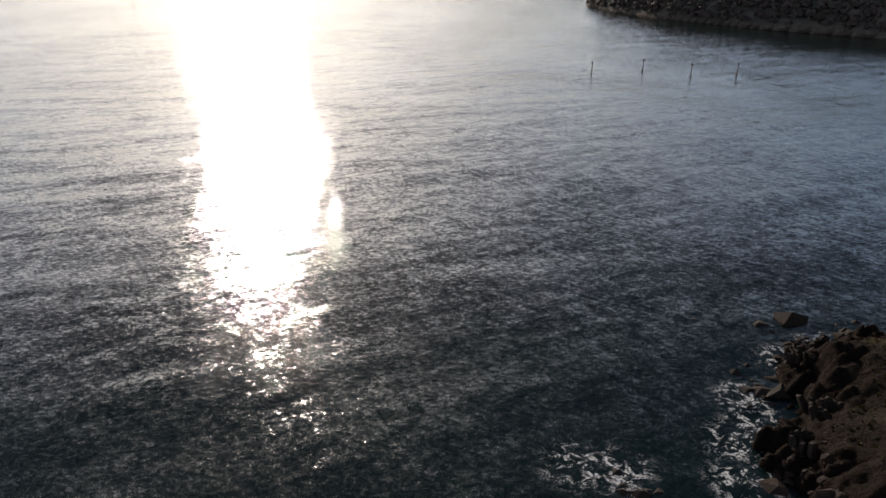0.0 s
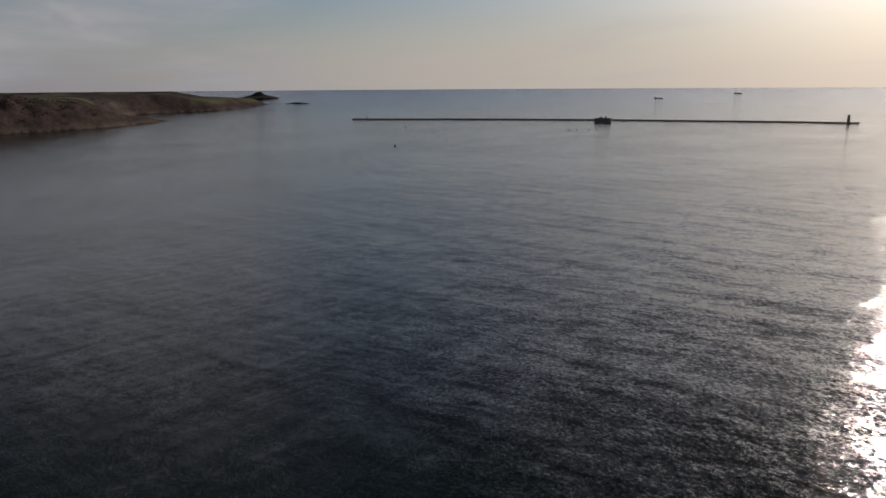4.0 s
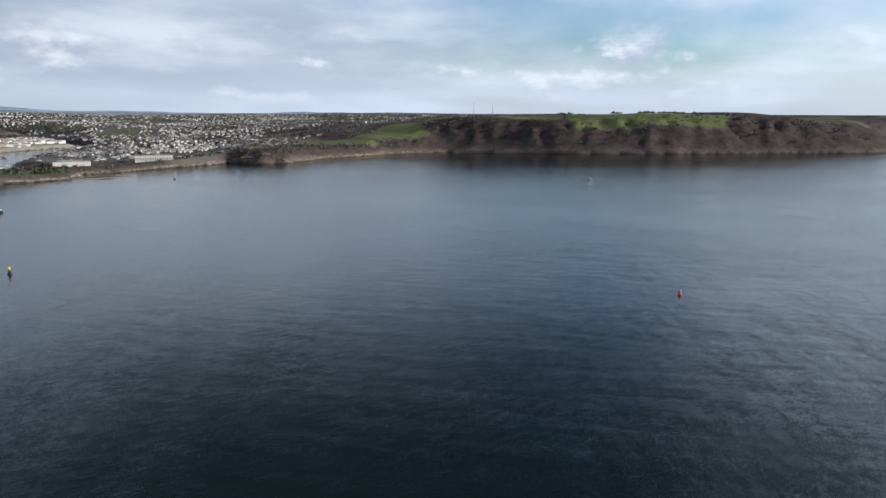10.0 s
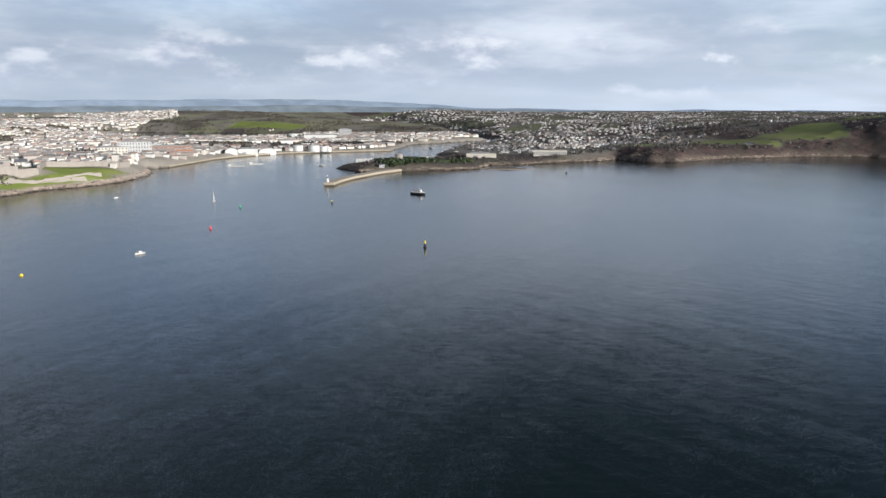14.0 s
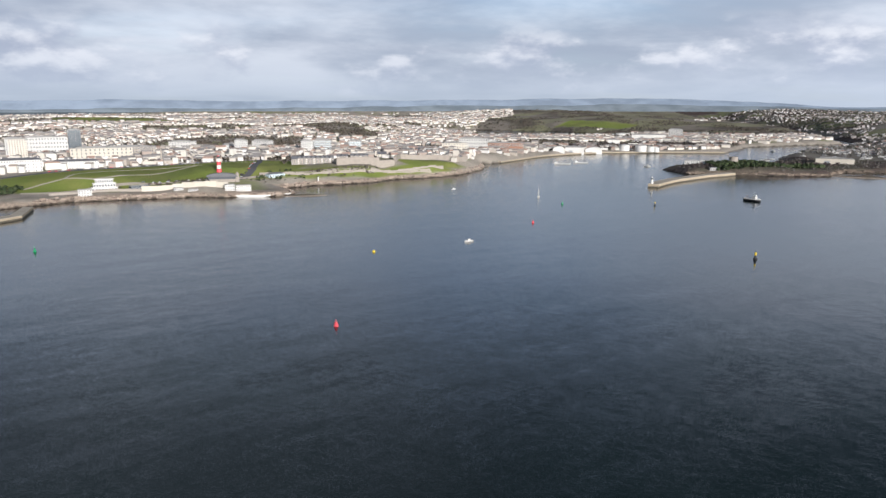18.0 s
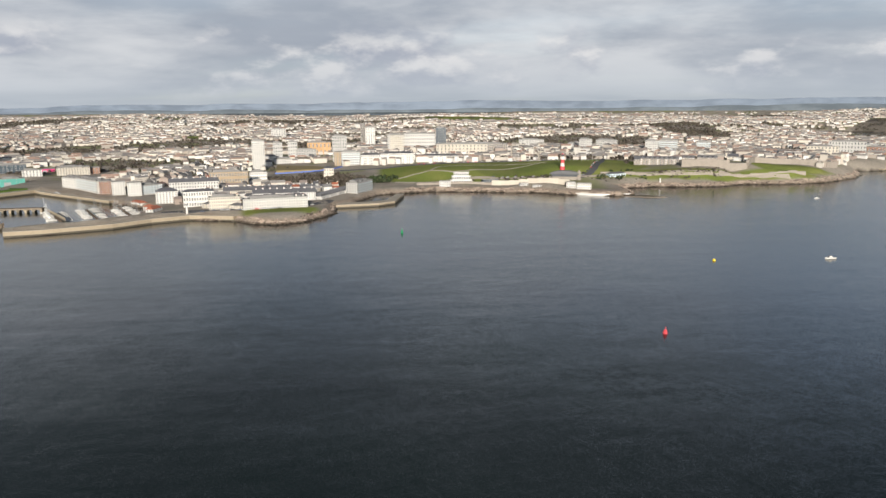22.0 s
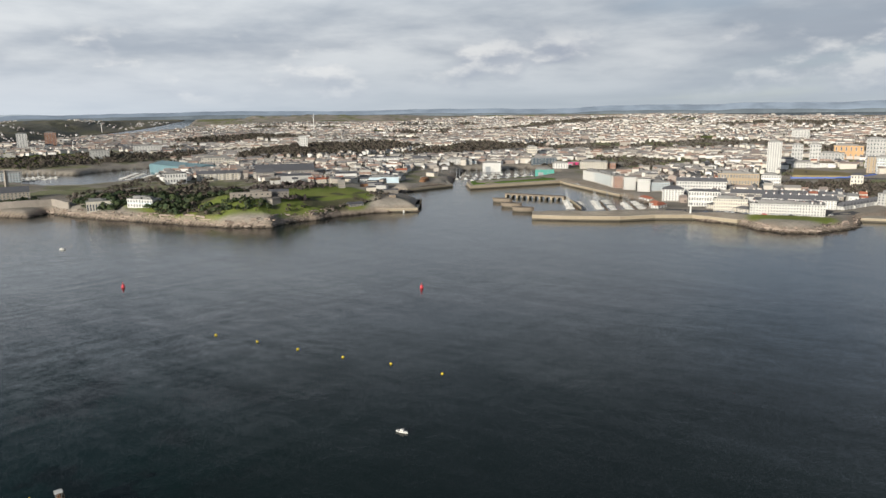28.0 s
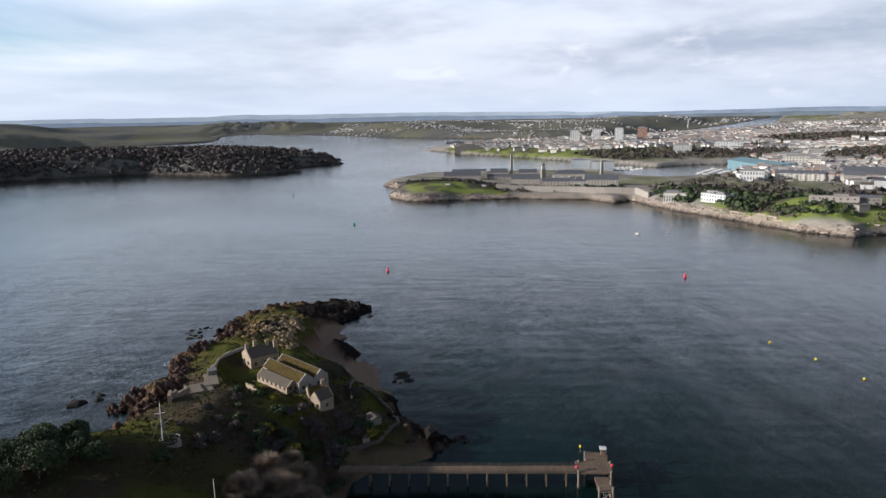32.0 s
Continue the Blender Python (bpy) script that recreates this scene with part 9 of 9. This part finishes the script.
def parked_car(x, y, yaw, paint, word):
    car = thing("car", word + " car parked beside the road", "car", pose(x, y, town_z(x, y) + .3, 0, 0, yaw), "parked cars")
    if not CAR_SHAPES:
        g = Geo().box(4.3, 1.75, .72, (0, 0, .28), 0, 0, .96)
        CAR_SHAPES["body"] = g
        CAR_SHAPES["cabin"] = Geo().box(2.3, 1.6, .6, (-.2, 0, 1.0), 0, 0, .78)
        CAR_SHAPES["wheel"] = Geo().rod((0, -.1, 0), (0, .1, 0), .32, 10).mesh("wheel", [BLACK])
    part("body", CAR_SHAPES["body"], paint, car)
    part("cabin", CAR_SHAPES["cabin"], GLASS, car)
    part("roof", Geo().box(1.75, 1.22, .06, (-.2, 0, 1.6)), paint, car)
    for sx in (-1.35, 1.35):
        for sy in (-.82, .82):
            part("wheel", CAR_SHAPES["wheel"], None, car, at=pose(sx, sy, .32))


SILVER, NAVY = plain("silver_car_paint", (.45, .46, .47), .35, 2.0, .05), plain("navy_car_paint", (.03, .045, .09), .35, 2.0, .05)
car_rng = random.Random(23)
for line, side, count in (([(34, -1033), (22, -1070), (14, -1178)], 5.6, 16), ([(318, -1147), (251, -1194), (139, -1212), (76, -1230)], 6.6, 26), ([(322, -720), (335, -695), (372, -672), (420, -660)], 5.2, 14),
                          ([(1022, 40), (1045, 62), (1062, 95), (1068, 130)], 5.0, 22), ([(1030, 30), (1056, 55), (1074, 90)], 4.0, 16), ([(620, -745), (690, -775), (745, -800)], 0, 22), ([(172, -1014), (100, -1022), (34, -1033)], 4.6, 12)):
    lengths = [math.dist(a, b) for a, b in zip(line[:-1], line[1:])]
    for i in range(count):
        u = (i + car_rng.uniform(.2, .8)) / count * sum(lengths)
        j = 0
        while u > lengths[j] and j < len(lengths) - 1:
            u -= lengths[j]
            j += 1
        (ax, ay), (bx, by) = line[j], line[j + 1]
        dx, dy = (bx - ax) / lengths[j], (by - ay) / lengths[j]
        paint, word = car_rng.choice(((WHITE, "white"), (SILVER, "silver"), (BLACK, "black"), (NAVY, "navy blue"), (RED, "red"), (SILVER, "silver"), (WHITE, "white")))
        parked_car(ax + dx * u - dy * side, ay + dy * u + dx * side, math.degrees(math.atan2(dy, dx)) + car_rng.choice((0, 180)), paint, word)

grove("green_bushes", "brown and green shrubs on the slope of the green", [(180, -985), (100, -1005), (40, -1020), (30, -1045), (90, -1040), (160, -1015), (230, -985)], CITY, SPOTS_CITY, 240, 330, (1.4, 3.0), 4, WINTER_WOOD)
grove("green_bushes", "dark evergreen bushes by the sea road", [(20, -1020), (-20, -1035), (-60, -1060), (-30, -1080), (10, -1060)], CITY, SPOTS_CITY, 120, 331, (1.5, 3.2), 4, EVERGREEN)
grove("green_trees", "round evergreen trees beside the harbour green", [(330, -930), (350, -960), (330, -1000), (300, -985), (305, -940)], CITY, SPOTS_CITY, 130, 332, (2.5, 5), 4, EVERGREEN)
grove("citadel_trees", "bare trees round the citadel walls", [(-20, -1130), (-60, -1190), (-160, -1240), (-260, -1260), (-340, -1260), (-300, -1300), (-120, -1290), (0, -1240)], CITY, SPOTS_CITY, 420, 333, (2.5, 5), 4)
grove("dock_trees", "bare street trees behind the dock", [(600, -800), (760, -870), (800, -1050), (700, -1200), (520, -1100), (560, -950)], CITY, SPOTS_CITY, 420, 334, (2, 4.5), 4)
grove("hill_trees", "dark clumped trees on the battery hill", [(760, -215), (790, -260), (800, -330), (850, -330), (880, -250), (850, -190)], CITY, SPOTS_CITY, 330, 335, (3, 6), 6, EVERGREEN)
grove("hill_trees", "brown bare trees behind the battery", [(800, -330), (790, -420), (860, -430), (900, -330), (880, -250)], CITY, SPOTS_CITY, 260, 336, (3, 6), 6, WINTER_WOOD)
grove("point_trees", "brown winter trees along the low point", [(-700, -1075), (-760, -1120), (-900, -1140), (-1010, -1180), (-1090, -1120), (-1000, -1070), (-900, -1050), (-780, -1050)], EAST, SPOTS_EAST, 900, 337, (2, 4), 6, WINTER_WOOD)
grove("tank_trees", "dark trees on the bank behind the tanks", [(-620, -1600), (-800, -1640), (-1000, -1620), (-1120, -1580), (-1250, -1720), (-1100, -1900), (-800, -1850)], CITY, SPOTS_CITY, 1500, 338, (3.5, 7), 8, WINTER_WOOD)
grove("battery_trees", "dark rounded evergreens below the battery", [(700, -300), (712, -255), (745, -232), (762, -250), (735, -285)], CITY, SPOTS_CITY, 120, 340, (2.5, 5), 5, EVERGREEN)
grove("battery_trees", "russet winter bushes beside the battery", [(716, -330), (732, -308), (742, -340), (722, -362)], CITY, SPOTS_CITY, 60, 341, (2, 4.5), 5, WINTER_WOOD)
grove("villa_trees", "dark pines round the seaside villas", [(845, -175), (880, -150), (930, -145), (960, -175), (920, -215), (860, -215)], CITY, SPOTS_CITY, 300, 342, (3, 6), 8, EVERGREEN)
grove("yard_edge_trees", "brown winter trees between the yard and the point", [(1000, -40), (1030, -60), (1075, 10), (1110, 90), (1135, 190), (1095, 200), (1070, 110), (1030, 30)], CITY, SPOTS_CITY, 420, 343, (2, 4.5), 4, WINTER_WOOD)
grove("yard_edge_trees", "dark evergreens above the sea wall", [(985, -20), (1010, -60), (1000, -120), (1040, -130), (1060, -70), (1020, 0)], CITY, SPOTS_CITY, 200, 344, (2, 4.5), 4, EVERGREEN)
grove("garden_trees", "bare garden trees among the seafront terraces", [(340, -720), (460, -690), (560, -790), (520, -900), (400, -880)], CITY, SPOTS_CITY, 260, 345, (1.6, 3.2), 6, WINTER_WOOD)
grove("street_trees", "bare street trees among the dock streets", [(1000, -1000), (1100, -850), (1000, -650), (900, -480), (960, -380), (1250, -420), (1350, -700), (1250, -1150)], CITY, SPOTS_CITY, 900, 346, (2, 4.5), 6, WINTER_WOOD)
